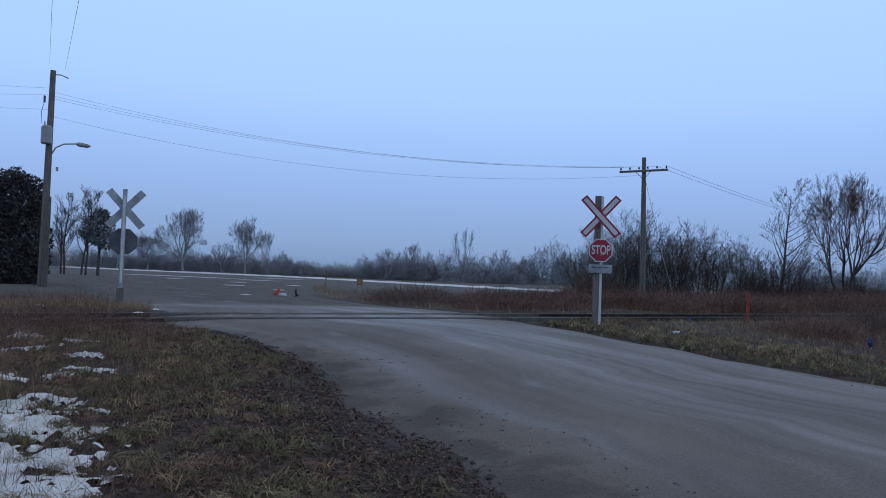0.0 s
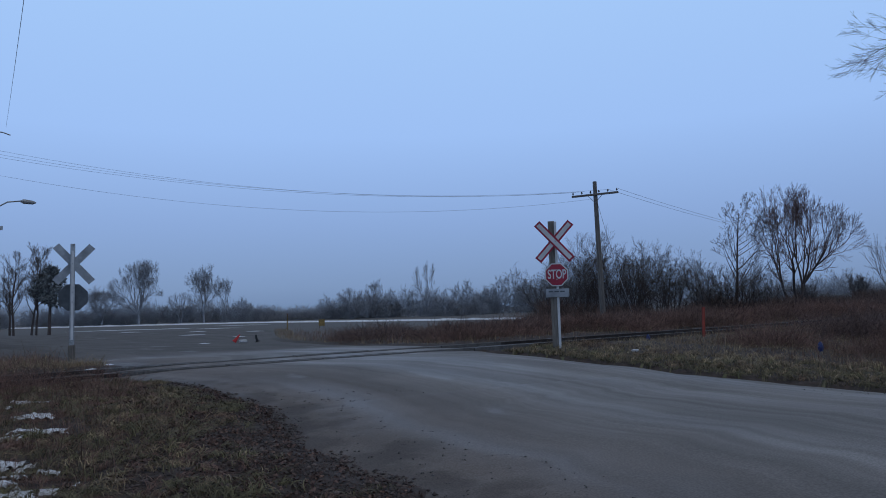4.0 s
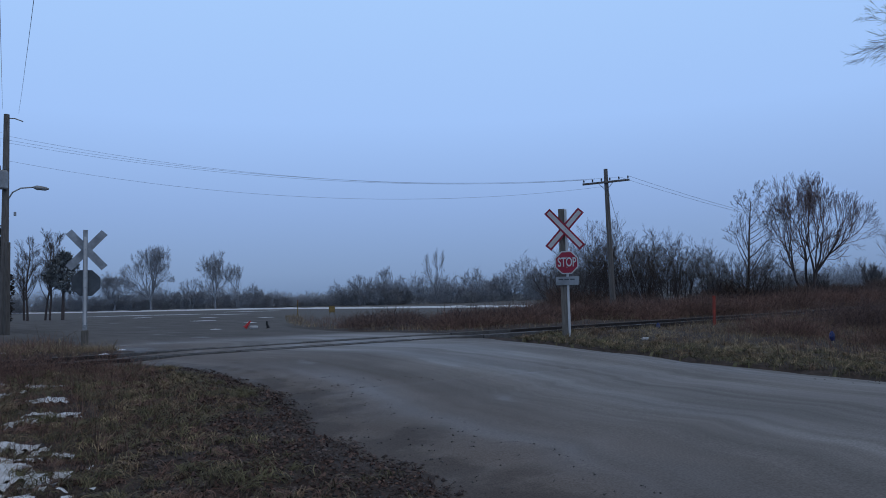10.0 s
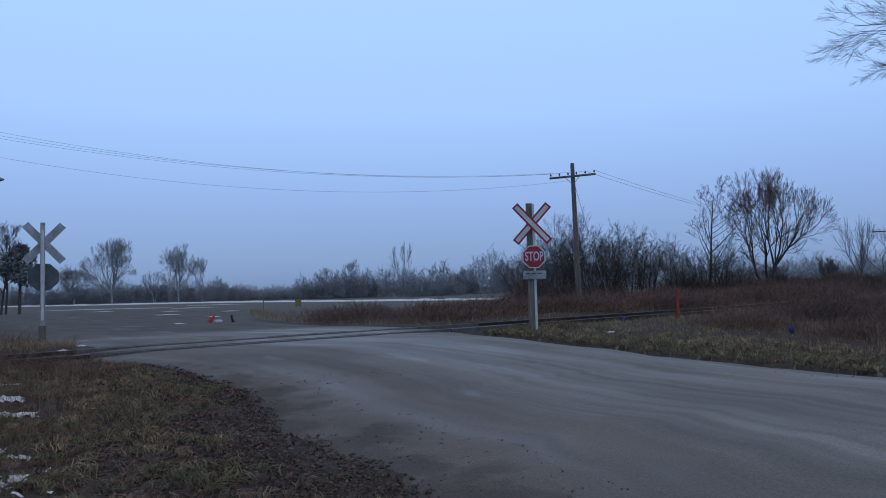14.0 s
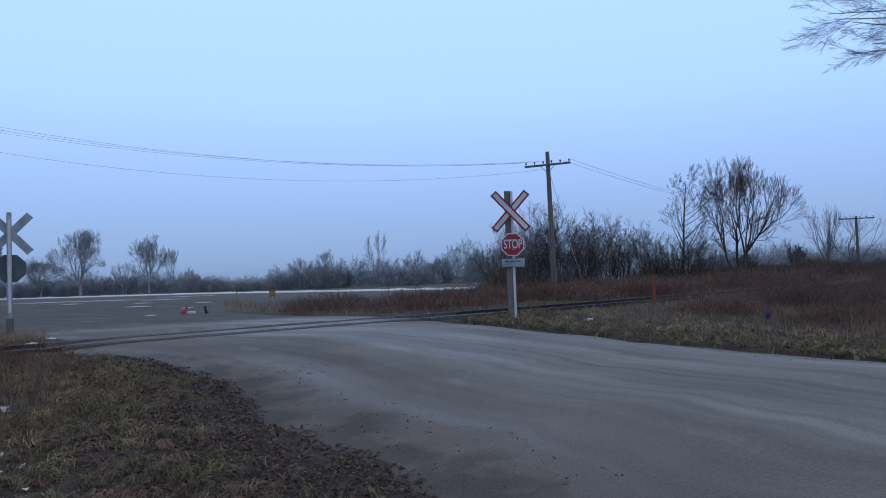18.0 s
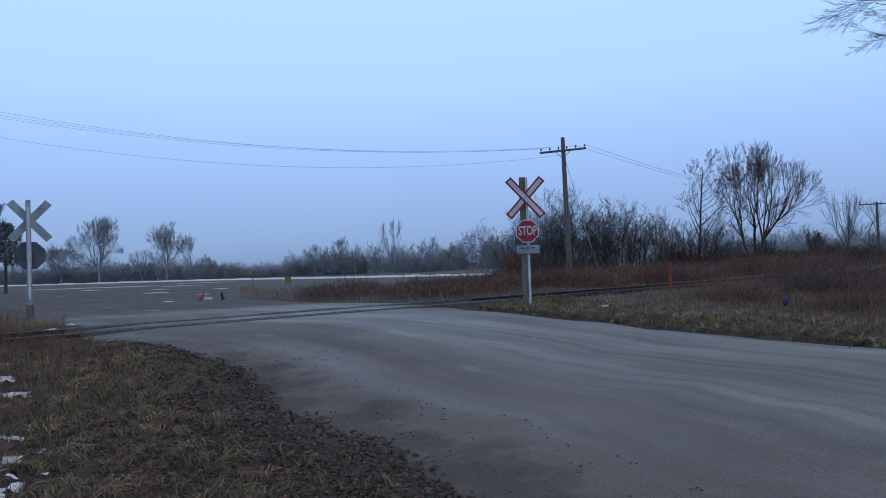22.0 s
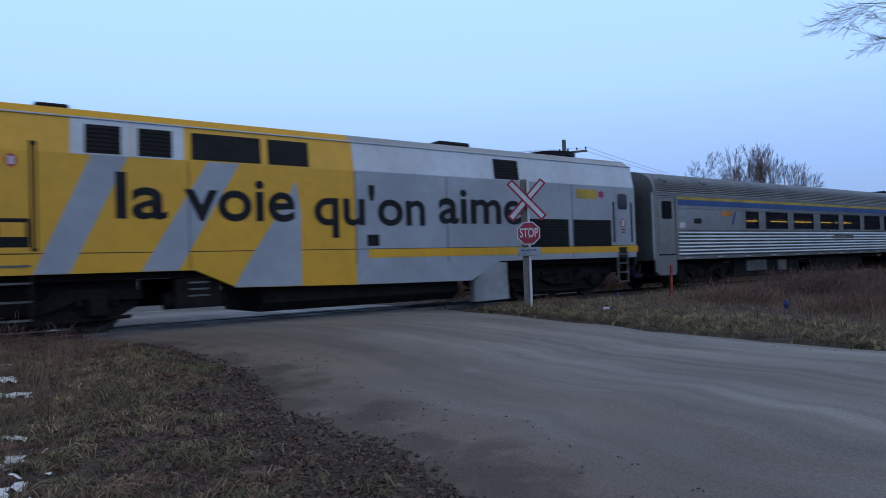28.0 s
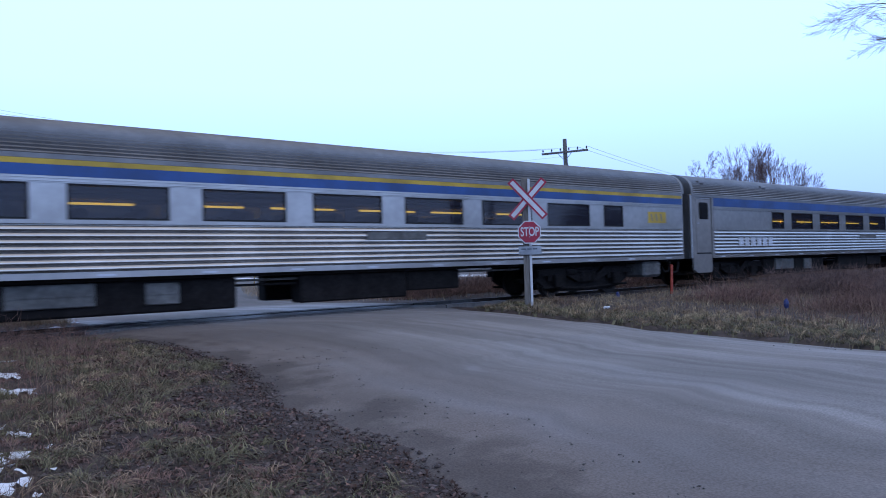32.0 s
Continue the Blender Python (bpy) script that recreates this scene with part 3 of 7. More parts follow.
def crossing_sign(at, facing):
    sign = thing("railway_crossing_sign", "white crossbuck with red borders and stop sign on timber post" if facing else
                 "back of grey aluminium crossbuck and stop sign on steel post", "road sign", at=at)
    if facing:
        part("timber_post", Shape().cbox(-0.115, 0.05, 0.03, 0.19, -0.35, 3.12, 0.012), WOOD_POST, sign, "grey weathered square timber post")
        part("steel_post", Shape().cbox(0.035, 0.095, -0.02, 0.028, -0.3, 3.1, 0.008), SIGN_WHITE, sign, "white steel channel post")
    else:
        part("steel_post", Shape().cbox(-0.055, 0.055, -0.06, -0.01, -0.3, 2.98, 0.008), GALV, sign, "galvanised steel channel post")
        part("post_base", Shape().cbox(-0.085, 0.085, -0.09, 0.03, -0.3, 0.42, 0.012), WOOD_POST, sign, "short timber stub at the foot")
        part("reflective_strip", Shape().box(-0.028, 0.028, -0.064, -0.06, 0.55, 2.8), SIGN_WHITE, sign, "white strip on the post")
    cz = 2.6 if facing else 2.47
    for n, angle in enumerate((48, -48)):
        y = (-0.075 if n else -0.05) if facing else (0.02 if n else 0.05)
        board = part("crossbuck_blade", blade(1.24, 0.19, 0.012, angle, (0.03, cz), y), SIGN_RED if facing else SIGN_BACK, sign, "red-bordered blade" if facing else "bare grey back of a blade")
        if facing:
            part("white_panel", blade(1.15, 0.1, 0.004, angle, (0.03, cz), y - 0.004), SIGN_WHITE, board)
    if facing:
        plate = part("stop_plate", octagon(0.305, 0.05, 1.775, -0.062, -0.05), SIGN_WHITE, sign, "white-edged octagonal plate")
        part("red_face", octagon(0.276, 0.05, 1.775, -0.066, -0.062), SIGN_RED, plate)
        word = lettering("STOP", 0.45, 0.23, 0.004, 0.018)
        word.materials.clear()
        word.materials.append(SIGN_WHITE)
        part("stop_lettering", word, SIGN_WHITE, plate, "white word STOP", at=pose(0.05 - 0.215, -0.0662, 1.775 - 0.1))
        tab = part("number_tab", Shape().cbox(-0.225, 0.335, -0.055, -0.045, 1.22, 1.43, 0.004), SIGN_BACK, sign, "pale grey plate with unreadable marks")
        for k in range(3):
            part("mark", Shape().box(-0.16 + 0.14 * k, -0.05 + 0.14 * k, -0.058, -0.055, 1.345, 1.375), SIGN_DARK, tab)
    else:
        part("stop_plate", octagon(0.36, 0.02, 1.62, 0.02, 0.032), SIGN_DARK, sign, "dark back of an octagonal plate")
    for z in ((1.66, 1.9, 2.6) if facing else (1.5, 1.75, 2.47)):
        part("bolt", Shape().disc((0.055 if facing else 0.0, -0.085 if facing else -0.066, z), 0.014, "y", 0.012, 6), GALV, sign)
    return sign


crossing_sign(pose(2.08, 17.4, 0.02, 0, 0, -7), True)
crossing_sign(pose(-10.1, 17.3, 0.0, 0, 0, 30), False)

marker = thing("track_marker_post", "faded orange steel marker post beside the track", "post", at=pose(6.85, 21.3, -0.1, 0, 2.5, 20))
part("channel", Shape().prism([(-0.036, -0.025), (0.036, -0.025), (0.036, 0.025), (0.024, 0.025), (0.024, -0.014), (-0.024, -0.014), (-0.024, 0.025), (-0.036, 0.025)], "z", -0.2, 0.92), ORANGE, marker)
part("cap", Shape().cbox(-0.04, 0.04, -0.03, 0.03, 0.92, 0.95, 0.006), ORANGE, marker)

for x, y, h, w in ((-15.2, 56.5, 1.25, 0.09), (-12.6, 57.5, 0.75, 0.5)):
    far_post = thing("yellow_marker", "weathered yellow marker at the far edge of the gravel lot", "post", at=pose(x, y, -0.32))
    if w < 0.2:
        part("stake", Shape().tube([(0, 0, -0.2), (0.02, 0, h)], [w / 2, w / 2.4], 8), YELLOW_POST, far_post)
        part("top_cap", Shape().disc((0.02, 0, h + 0.02), w / 1.8, "z", 0.04, 8), ORANGE, far_post)
    else:
        part("board", Shape().cbox(-w / 2, w / 2, -0.02, 0.02, 0.22, h, 0.01), YELLOW_POST, far_post)
        for k in (-0.18, 0.18):
            part("leg", Shape().box(k - 0.025, k + 0.025, -0.02, 0.02, -0.2, 0.24), WOOD_POST, far_post)

cone = thing("traffic_cone", "toppled red traffic cone on the gravel lot", "cone", at=pose(-11.4, 33.0, -0.24, 0, 38, 20) @ Matrix.Diagonal((0.62, 0.62, 0.62, 1)))
part("cone_body", Shape().tube([(0, 0, 0.03), (0, 0, 0.35), (0, 0, 0.68)], [0.16, 0.1, 0.04], 14), PLASTIC_RED, cone)
part("base_plate", Shape().cbox(-0.2, 0.2, -0.2, 0.2, 0, 0.04, 0.012), PLASTIC_RED, cone)
part("collar", Shape().tube([(0, 0, 0.34), (0, 0, 0.46)], [0.108, 0.085], 14), PLASTIC_RED, cone)
part("bag", Shape().cbox(0.2, 0.55, -0.2, 0.1, -0.05, 0.1, 0.04), LITTER_WHITE, thing("plastic_bag", "crumpled pale plastic bag on the gravel", "litter", at=pose(-11.3, 32.8, -0.24, 0, 0, 30)))
stump = thing("rubber_bollard", "leaning black rubber bollard on the gravel lot", "bollard", at=pose(-10.4, 33.4, -0.28, 0, -18, 0) @ Matrix.Diagonal((0.7, 0.7, 0.7, 1)))
part("shaft", Shape().tube([(0, 0, 0), (0, 0, 0.3), (0.05, 0, 0.48)], [0.09, 0.075, 0.06], 10), BLACK, stump)
part("foot", Shape().disc((0, 0, 0.02), 0.16, "z", 0.05, 12), BLACK, stump)

bottle = thing("crumpled_paper", "scrap of white litter on the grass verge", "litter", at=pose(3.62, 15.85, -0.03, 0, 0, 25) @ Matrix.Diagonal((0.6, 0.6, 0.6, 1)))
sh = Shape()
sh.loft([[(a * 0.12 + 0.02 * math.sin(k * 3 + a), 0.06 * math.cos(k * 1.05), 0.04 + 0.045 * math.sin(k * 1.05) + 0.012 * math.sin(k * 4 + a * 5)) for k in range(6)] for a in (-1, -0.4, 0.3, 1)])
part("scrap", sh, LITTER_WHITE, bottle)
for x, y in ((7.2, 14.9), (5.0, 20.4)):
    tub = thing("blue_bag", "torn blue plastic caught in the weeds", "litter", at=pose(x, y, 0.0, 0, 0, 40) @ Matrix.Diagonal((0.62, 0.62, 0.7, 1)))
    sh = Shape()
    sh.loft([[(0.11 * r * math.cos(k * 0.9) + 0.02 * math.sin(k * 2.3), 0.08 * r * math.sin(k * 0.9), h + 0.02 * math.sin(k * 3)) for k in range(7)] for r, h in ((0.6, -0.1), (1, 0.02), (0.8, 0.12), (0.3, 0.18))])
    part("sheet", sh, PLASTIC_BLUE, tub)


def telegraph_pole(at, height, arm_z, arm, guy=True, label="weathered timber telegraph pole with one crossarm and glass insulators"):
    pole = thing("telegraph_pole", label, "utility pole", at=at)
    part("pole_shaft", Shape().tube([(0, 0, -0.4), (0, 0, height * 0.5), (0, 0, height)], [0.17, 0.15, 0.115], 10), POLE_WOOD, pole)
    bar = part("crossarm", Shape().cbox(-arm / 2, arm / 2, -0.2, -0.11, arm_z - 0.06, arm_z + 0.06, 0.012), POLE_WOOD, pole, "single timber crossarm")
    for k in range(6):
        x = (-0.47 + 0.19 * k + (0.0 if k < 3 else -0.01)) * arm
        part("pin", Shape().tube([(x, -0.155, arm_z + 0.05), (x, -0.155, arm_z + 0.14)], 0.016, 6), POLE_WOOD, bar)
        part("insulator", Shape().tube([(x, -0.155, arm_z + 0.12), (x, -0.155, arm_z + 0.17), (x, -0.155, arm_z + 0.21), (x, -0.155, arm_z + 0.25)], [0.05, 0.055, 0.04, 0.025], 8), INSULATOR, bar)
    for k in (-1, 1):
        part("brace", Shape().tube([(0, -0.13, arm_z - 0.5), (k * 0.42, -0.155, arm_z - 0.05)], 0.018, 5), GALV, pole)
    if guy:
        part("guy_wire", Shape().tube([(0.05, -0.05, arm_z - 0.3), (1.15, -0.5, 3.0), (2.0, -0.9, 0.1)], 0.012, 5), WIRE, pole)
    return pole


telegraph_pole(pose(7.5, 41.5, -0.3, 0, -0.8, -22), 8.55, 7.75, 2.75)
telegraph_pole(pose(46.6, 75.0, -0.3, 0, 0, -22), 6.3, 6.05, 3.4, False, "distant timber telegraph pole with one crossarm")

lamp_pole = thing("utility_pole", "tall timber utility pole with transformer can and street lamp arm", "utility pole", at=pose(-23.75, 33.5, -0.35, 0, 0, 32))
part("pole_shaft", Shape().tube([(0, 0, -0.4), (0, 0, 5.5), (0, 0, 11.1)], [0.19, 0.165, 0.13], 12), POLE_WOOD, lamp_pole)
part("sister_pole", Shape().tube([(0.14, -0.3, -0.4), (0.14, -0.28, 4.6)], [0.15, 0.12], 10), POLE_WOOD, lamp_pole, "shorter stub bound to the pole")
can = part("transformer", Shape().tube([(-0.12, -0.34, 7.25), (-0.12, -0.34, 7.3), (-0.12, -0.34, 8.1), (-0.12, -0.34, 8.18)], [0.2, 0.25, 0.25, 0.18], 16), CABINET, lamp_pole, "grey transformer can")
for k in (-0.1, 0.1):
    part("bushing", Shape().tube([(-0.12 + k, -0.34, 8.16), (-0.12 + k, -0.34, 8.42)], [0.04, 0.02], 8), INSULATOR, can)
part("cutout", Shape().cbox(-0.36, -0.26, -0.1, 0.0, 9.4, 9.75, 0.015), INSULATOR, lamp_pole, "fuse cutout")
part("drop_lead", Shape().tube([(-0.3, -0.05, 9.5), (-0.42, -0.1, 8.9), (-0.36, -0.2, 8.3)], 0.015, 5), WIRE, lamp_pole)
part("top_bracket", Shape().tube([(0, 0, 10.9), (0.35, -0.02, 10.92), (0.72, -0.02, 10.8)], 0.03, 6), GALV, lamp_pole)
arm_part = part("lamp_arm", Shape().tube([(0.1, 0, 6.75), (0.3, 0, 7.15), (0.65, 0, 7.38), (1.25, 0, 7.46)], 0.035, 8), GALV, lamp_pole, "curved steel lamp arm")
part("lamp_head", Shape().tube([(1.2, 0, 7.45), (1.35, 0, 7.44), (1.75, 0, 7.4), (1.9, 0, 7.4)], [0.05, 0.12, 0.1, 0.03], 10), CABINET, arm_part, "flat street lamp head, unlit")
part("meter", Shape().tube([(0.42, -0.1, 5.95), (0.42, -0.1, 6.15)], 0.06, 8), CABINET, lamp_pole)


def cable(name, a, b, sag, radius, label):
    pts = []
    for k in range(25):
        t = k / 24
        p = Vector(a).lerp(Vector(b), t)
        p.z -= sag * 4 * t * (1 - t)
        pts.append(p)
    line = tagged(new(name, Shape().tube(pts, radius, 5).mesh(name, WIRE)), label, "cable")
    return line


arm_c, arm_s = math.cos(radians(-22)), math.sin(radians(-22))
PT = [(7.5 + arm_c * k + arm_s * 0.15, 41.5 + arm_s * k - 0.15 * arm_c, 7.68) for k in (-1.25, -0.7, 0.7, 1.25)]
LP = (-23.75, 33.5)
for (x, y, z), h, sag in ((PT[0], 9.7, 1.05), (PT[1], 9.35, 1.0), (PT[2], 9.5, 1.1)):
    cable("overhead_wire", (LP[0] - 0.2, LP[1], h), (x, y, z), sag, 0.006, "thin sagging overhead wire between two timber poles")
cable("overhead_wire", (LP[0], LP[1], 8.4), (7.45, 41.3, 7.2), 1.3, 0.006, "thin sagging overhead wire between two timber poles")
for p in (PT[2], PT[3]):
    cable("overhead_wire", p, (46.6, 74.9, 5.9), 1.2, 0.009, "thin overhead wire running on along the track")
for k, top, past in ((-0.15, 11.0, (-10.78, 15.0, 7.08)), (0.7, 10.75, (-10.15, 15.0, 7.08))):
    a, b = Vector((LP[0] + k, LP[1] - 0.1, top)), Vector(past)
    cable("service_wire", a, a + (b - a) * 1.9, 0.15, 0.005, "thin overhead wire coming from the roadside pole")
for z0, z1 in ((9.85, 11.83), (9.52, 11.3), (8.74, 10.46)):
    a, b = Vector((LP[0] - 0.2, LP[1], z0)), Vector((-31.8, 40, z1))
    cable("service_wire", a, a + (b - a) * 5.0, 0.25, 0.006, "thin overhead wire running on past the roadside pole")

# ---- trees, bushes, grass ----
def grow(rng, height, radius, lean=(0, 0), levels=4, first=0.25, spread=42, up=0.25, kids=(9, 6, 5, 4), ratio=(0.55, 0.5, 0.5, 0.45), wander=0.06):
    """Branch segments by level: rows of p0, p1, r0, r1."""
    out = [[] for _ in range(levels + 1)]

    def branch(p, d, length, r, level):
        n = (7, 5, 4, 3, 2)[level]
        pts, dirs = [p], []
        for k in range(n):
            d = d + rng.normal(0, wander * (1 + 0.5 * level), 3)
            d[2] += up * 0.25 * (level > 0)
            d = d / np.linalg.norm(d)
            q = pts[-1] + d * length / n
            r0, r1 = r * (1 - 0.8 * k / n), r * (1 - 0.8 * (k + 1) / n)
            out[level].append((*pts[-1], *q, r0, r1))
            pts.append(q)
            dirs.append(d)
        if level == levels:
            return
        m = kids[level]
        for j in range(m):
            f = (first if level == 0 else 0.3) + (1 - (first if level == 0 else 0.3)) * (j + rng.random()) / m
            f = min(f, 0.99)
            i = min(int(f * n), n - 1)
            base = pts[i] + (pts[i + 1] - pts[i]) * (f * n - i)
            side = np.cross(dirs[i], rng.normal(0, 1, 3))
            side /= np.linalg.norm(side) + 1e-9
            a = radians(spread * rng.uniform(0.65, 1.25))
            nd = dirs[i] * math.cos(a) + side * math.sin(a)
            branch(base, nd, length * ratio[level] * rng.uniform(0.7, 1.2) * (1.15 - 0.55 * f), max(r * (1 - 0.8 * f) * 0.5, 0.003), level + 1)

    d0 = np.array([lean[0], lean[1], 1.0])
    branch(np.zeros(3), d0 / np.linalg.norm(d0), height, radius, 0)
    return out


def sticks(name, rows, mat, sides=3, thick=1.0, least=0.0):
    rows = np.array(rows)
    p, q = rows[:, :3], rows[:, 3:6]
    d = q - p
    d /= np.linalg.norm(d, axis=1, keepdims=True) + 1e-9
    ref = np.where(np.abs(d[:, 2:3]) < 0.9, [[0, 0, 1.0]], [[1.0, 0, 0]])
    a = np.cross(d, ref)
    a /= np.linalg.norm(a, axis=1, keepdims=True)
    b = np.cross(d, a)
    ang = np.arange(sides) * 2 * np.pi / sides
    off = a[:, None] * np.cos(ang)[None, :, None] + b[:, None] * np.sin(ang)[None, :, None]
    r0, r1 = np.maximum(rows[:, 6] * thick, least), np.maximum(rows[:, 7] * thick, least * 0.8)
    v = np.concatenate([p[:, None] + off * r0[:, None, None], q[:, None] + off * r1[:, None, None]], 1)
    k = np.arange(sides)
    f = np.stack([k, (k + 1) % sides, (k + 1) % sides + sides, k + sides], -1)
    return fast_mesh(name, v.reshape(-1, 3), (f[None] + 2 * sides * np.arange(len(rows))[:, None, None]).reshape(-1, 4), mat)


def bare_tree(name, label, at, seed, height, radius, bark, twig, least=0.012, stems=1, group="", foot=0.0, fan=(0.08, 0.36), **kw):
    rng = np.random.default_rng(seed)
    tree = thing(name, label, "tree" if "tree" in name else "bush", group, at=at)
    wood, twigs = [], []
    for k in range(stems):
        a = 2 * math.pi * (k + rng.random() * 0.6) / max(stems, 1)
        tilt = 0.0 if stems == 1 else rng.uniform(*fan)
        segs = grow(rng, height * (1 if stems == 1 else rng.uniform(0.75, 1.05)), radius, (tilt * math.cos(a), tilt * math.sin(a)), **kw)
        shift = np.zeros(8)
        if stems > 1:
            spot = radius + foot * rng.random()
            shift[[0, 3]], shift[[1, 4]] = math.cos(a) * spot, math.sin(a) * spot
        wood += [np.array(r) + shift for lvl in segs[:2] for r in lvl]
        twigs += [np.array(r) + shift for lvl in segs[2:] for r in lvl]
    wood[0][2] -= 0.3
    part("trunk", sticks(name, wood, bark, 6, least=least * 1.4), bark, tree)
    part("crown", sticks(name, twigs, twig, 3, least=least), twig, tree, "bare twigs")
    return tree


def fork_tree(name, label, at, seed, height, width, radius, bark, twig, least=0.01, clear=0.25, limbs=4, angle=24, depth=6, stems=1, fan=0.5, group="", lean=0.0, side=0.5):
    """A tree whose limbs fork again and again into a rounded crown of the given height and width."""
    rng = np.random.default_rng(seed)
    wood, twigs = [], []

    def limb(p, d, length, r, level):
        n = 4 if level < 2 else 3
        for k in range(n):
            d = d + rng.normal(0, 0.07 + 0.012 * level, 3) + (0, 0, 0.045 if level > 1 else 0.0)
            d = d / np.linalg.norm(d)
            q = p + d * length / n
            a, b = r * (1 - 0.32 * k / n), r * (1 - 0.32 * (k + 1) / n)
            (wood if level < 3 else twigs).append((*p, *q, a, b))
            p = q
            if 0 < level < depth and rng.random() < side:
                turn_off(p, d, length * rng.uniform(0.5, 0.85), r * 0.36, max(level + 2, depth - 1), 1.8)
        if level < depth:
            for j in range(limbs if level == 0 else (3 if rng.random() < 0.35 else 2)):
                turn_off(p, d, length * (rng.uniform(0.68, 0.88) if level else 0.62 * height / max(length, 0.3) * 0.4), r * 0.6, level + 1, 1.0 if level else 1.4)

    def turn_off(p, d, length, r, level, wide):
        s = np.cross(d, rng.normal(0, 1, 3))
        s /= np.linalg.norm(s) + 1e-9
        a = radians(angle * wide * rng.uniform(0.5, 1.3))
        limb(p, d * math.cos(a) + s * math.sin(a), length, r, min(level, depth))

    for k in range(stems):
        a = 2 * math.pi * (k + 0.5 * rng.random()) / stems
        t = fan * rng.uniform(0.35, 1) if stems > 1 else 0.0
        d = np.array([t * math.cos(a) + lean, t * math.sin(a), 1.0])
        foot = np.array([math.cos(a), math.sin(a), 0]) * radius * 1.5 * (stems > 1)
        limb(foot, d / np.linalg.norm(d), height * clear * rng.uniform(0.85, 1.15), radius * (1 if stems == 1 else rng.uniform(0.6, 1)), 0)
    every = np.array(wood + twigs)
    ends = every[:, 3:6]
    mid = np.median(ends[:, 0])
    sz, sx = height / np.percentile(ends[:, 2], 99.7), width / (np.percentile(ends[:, 0], 99) - np.percentile(ends[:, 0], 1))
    for rows in (wood, twigs):
        for n, r in enumerate(rows):
            r = np.array(r)
            r[[0, 1, 3, 4]] *= sx
            r[[2, 5]] *= sz
            rows[n] = r
    wood[0][2] -= 0.4
    tree = thing(name, label, "tree", group, at=at)
    part("trunk", sticks(name, wood, bark, 6, least=least * 1.3), bark, tree)
    part("crown", sticks(name, twigs, twig, 3, least=least), twig, tree, "bare twigs")
    return tree


def at_ground(x, y, turn=0.0, down=0.08):
    return pose(x, y, float(land_z(np.array([x]), np.array([y]))[0]) - down, 0, 0, turn)


# by the track
bare_tree("bare_tree", "slender bare tree with dark spreading branches", at_ground(19.5, 53.5), 12, 7.9, 0.12, BARK, BARK, 0.009, levels=4, kids=(17, 6, 4, 3), spread=50, up=0.4, ratio=(0.44, 0.5, 0.55, 0.5), first=0.2, wander=0.04)
fork_tree("bare_tree", "many-stemmed bare tree with reddish budding twigs", at_ground(24.2, 54.0, 130), 27, 9.8, 7.4, 0.17, BARK, BARK_RED, 0.0075, clear=0.32, limbs=3, angle=21, depth=7, stems=4, fan=0.55, lean=0.08, side=0.42)
for n, (x, y, h) in enumerate(((6.0, 47.0, 3.4), (7.5, 48.5, 4.5), (9.2, 47.5, 3.9), (10.8, 48.0, 4.1), (12.2, 47.2, 3.4), (13.6, 49.0, 2.9), (15.2, 48.0, 3.3), (16.8, 49.5, 2.9), (18.2, 48.5, 2.8), (20.6, 50.5, 2.6), (8.4, 50.5, 3.6), (11.6, 51.0, 3.6), (5.0, 49.0, 2.8), (25.5, 55.5, 2.0))):
    bare_tree("thicket_bush", "dense bare grey-brown thicket shrub", at_ground(x, y, n * 47), 100 + n, h * 1.2, 0.028, BARK, BARK if n % 3 else BARK_MID, 0.0045, stems=15, group="thicket behind the track",
              levels=3, kids=(9, 6, 4), spread=36, up=0.25, first=0.2, ratio=(0.4, 0.5, 0.55), wander=0.06, foot=0.6, fan=(0.03, 0.5))
for n, (x, y, h, w, st) in enumerate(((43.0, 75, 7.9, 3.4, 3), (49.5, 80, 7.2, 3.6, 2), (52.0, 73, 6.0, 4.0, 3))):
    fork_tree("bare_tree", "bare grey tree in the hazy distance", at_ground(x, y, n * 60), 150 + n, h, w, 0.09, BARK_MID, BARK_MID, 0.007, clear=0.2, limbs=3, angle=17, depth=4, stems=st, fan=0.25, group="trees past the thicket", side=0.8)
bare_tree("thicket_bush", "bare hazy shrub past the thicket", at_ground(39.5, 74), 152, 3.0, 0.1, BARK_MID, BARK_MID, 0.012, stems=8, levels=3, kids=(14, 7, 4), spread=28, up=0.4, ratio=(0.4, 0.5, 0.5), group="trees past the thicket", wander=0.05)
# these trees take their fogged look from the BARK_PALE colour
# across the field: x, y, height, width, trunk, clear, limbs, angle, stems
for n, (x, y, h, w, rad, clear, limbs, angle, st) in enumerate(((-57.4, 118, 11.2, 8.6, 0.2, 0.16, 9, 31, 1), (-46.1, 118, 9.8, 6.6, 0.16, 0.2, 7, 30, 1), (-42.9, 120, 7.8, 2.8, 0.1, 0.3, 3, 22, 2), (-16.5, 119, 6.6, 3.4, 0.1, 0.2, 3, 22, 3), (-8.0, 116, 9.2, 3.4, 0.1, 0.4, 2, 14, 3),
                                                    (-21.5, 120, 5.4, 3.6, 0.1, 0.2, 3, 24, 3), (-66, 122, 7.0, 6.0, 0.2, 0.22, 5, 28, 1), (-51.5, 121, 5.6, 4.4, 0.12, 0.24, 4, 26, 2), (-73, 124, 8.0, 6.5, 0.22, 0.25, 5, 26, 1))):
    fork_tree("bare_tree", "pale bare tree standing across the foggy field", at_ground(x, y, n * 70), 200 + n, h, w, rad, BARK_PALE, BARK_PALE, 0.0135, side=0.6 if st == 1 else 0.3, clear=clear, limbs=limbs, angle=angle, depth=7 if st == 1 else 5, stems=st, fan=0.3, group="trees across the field")
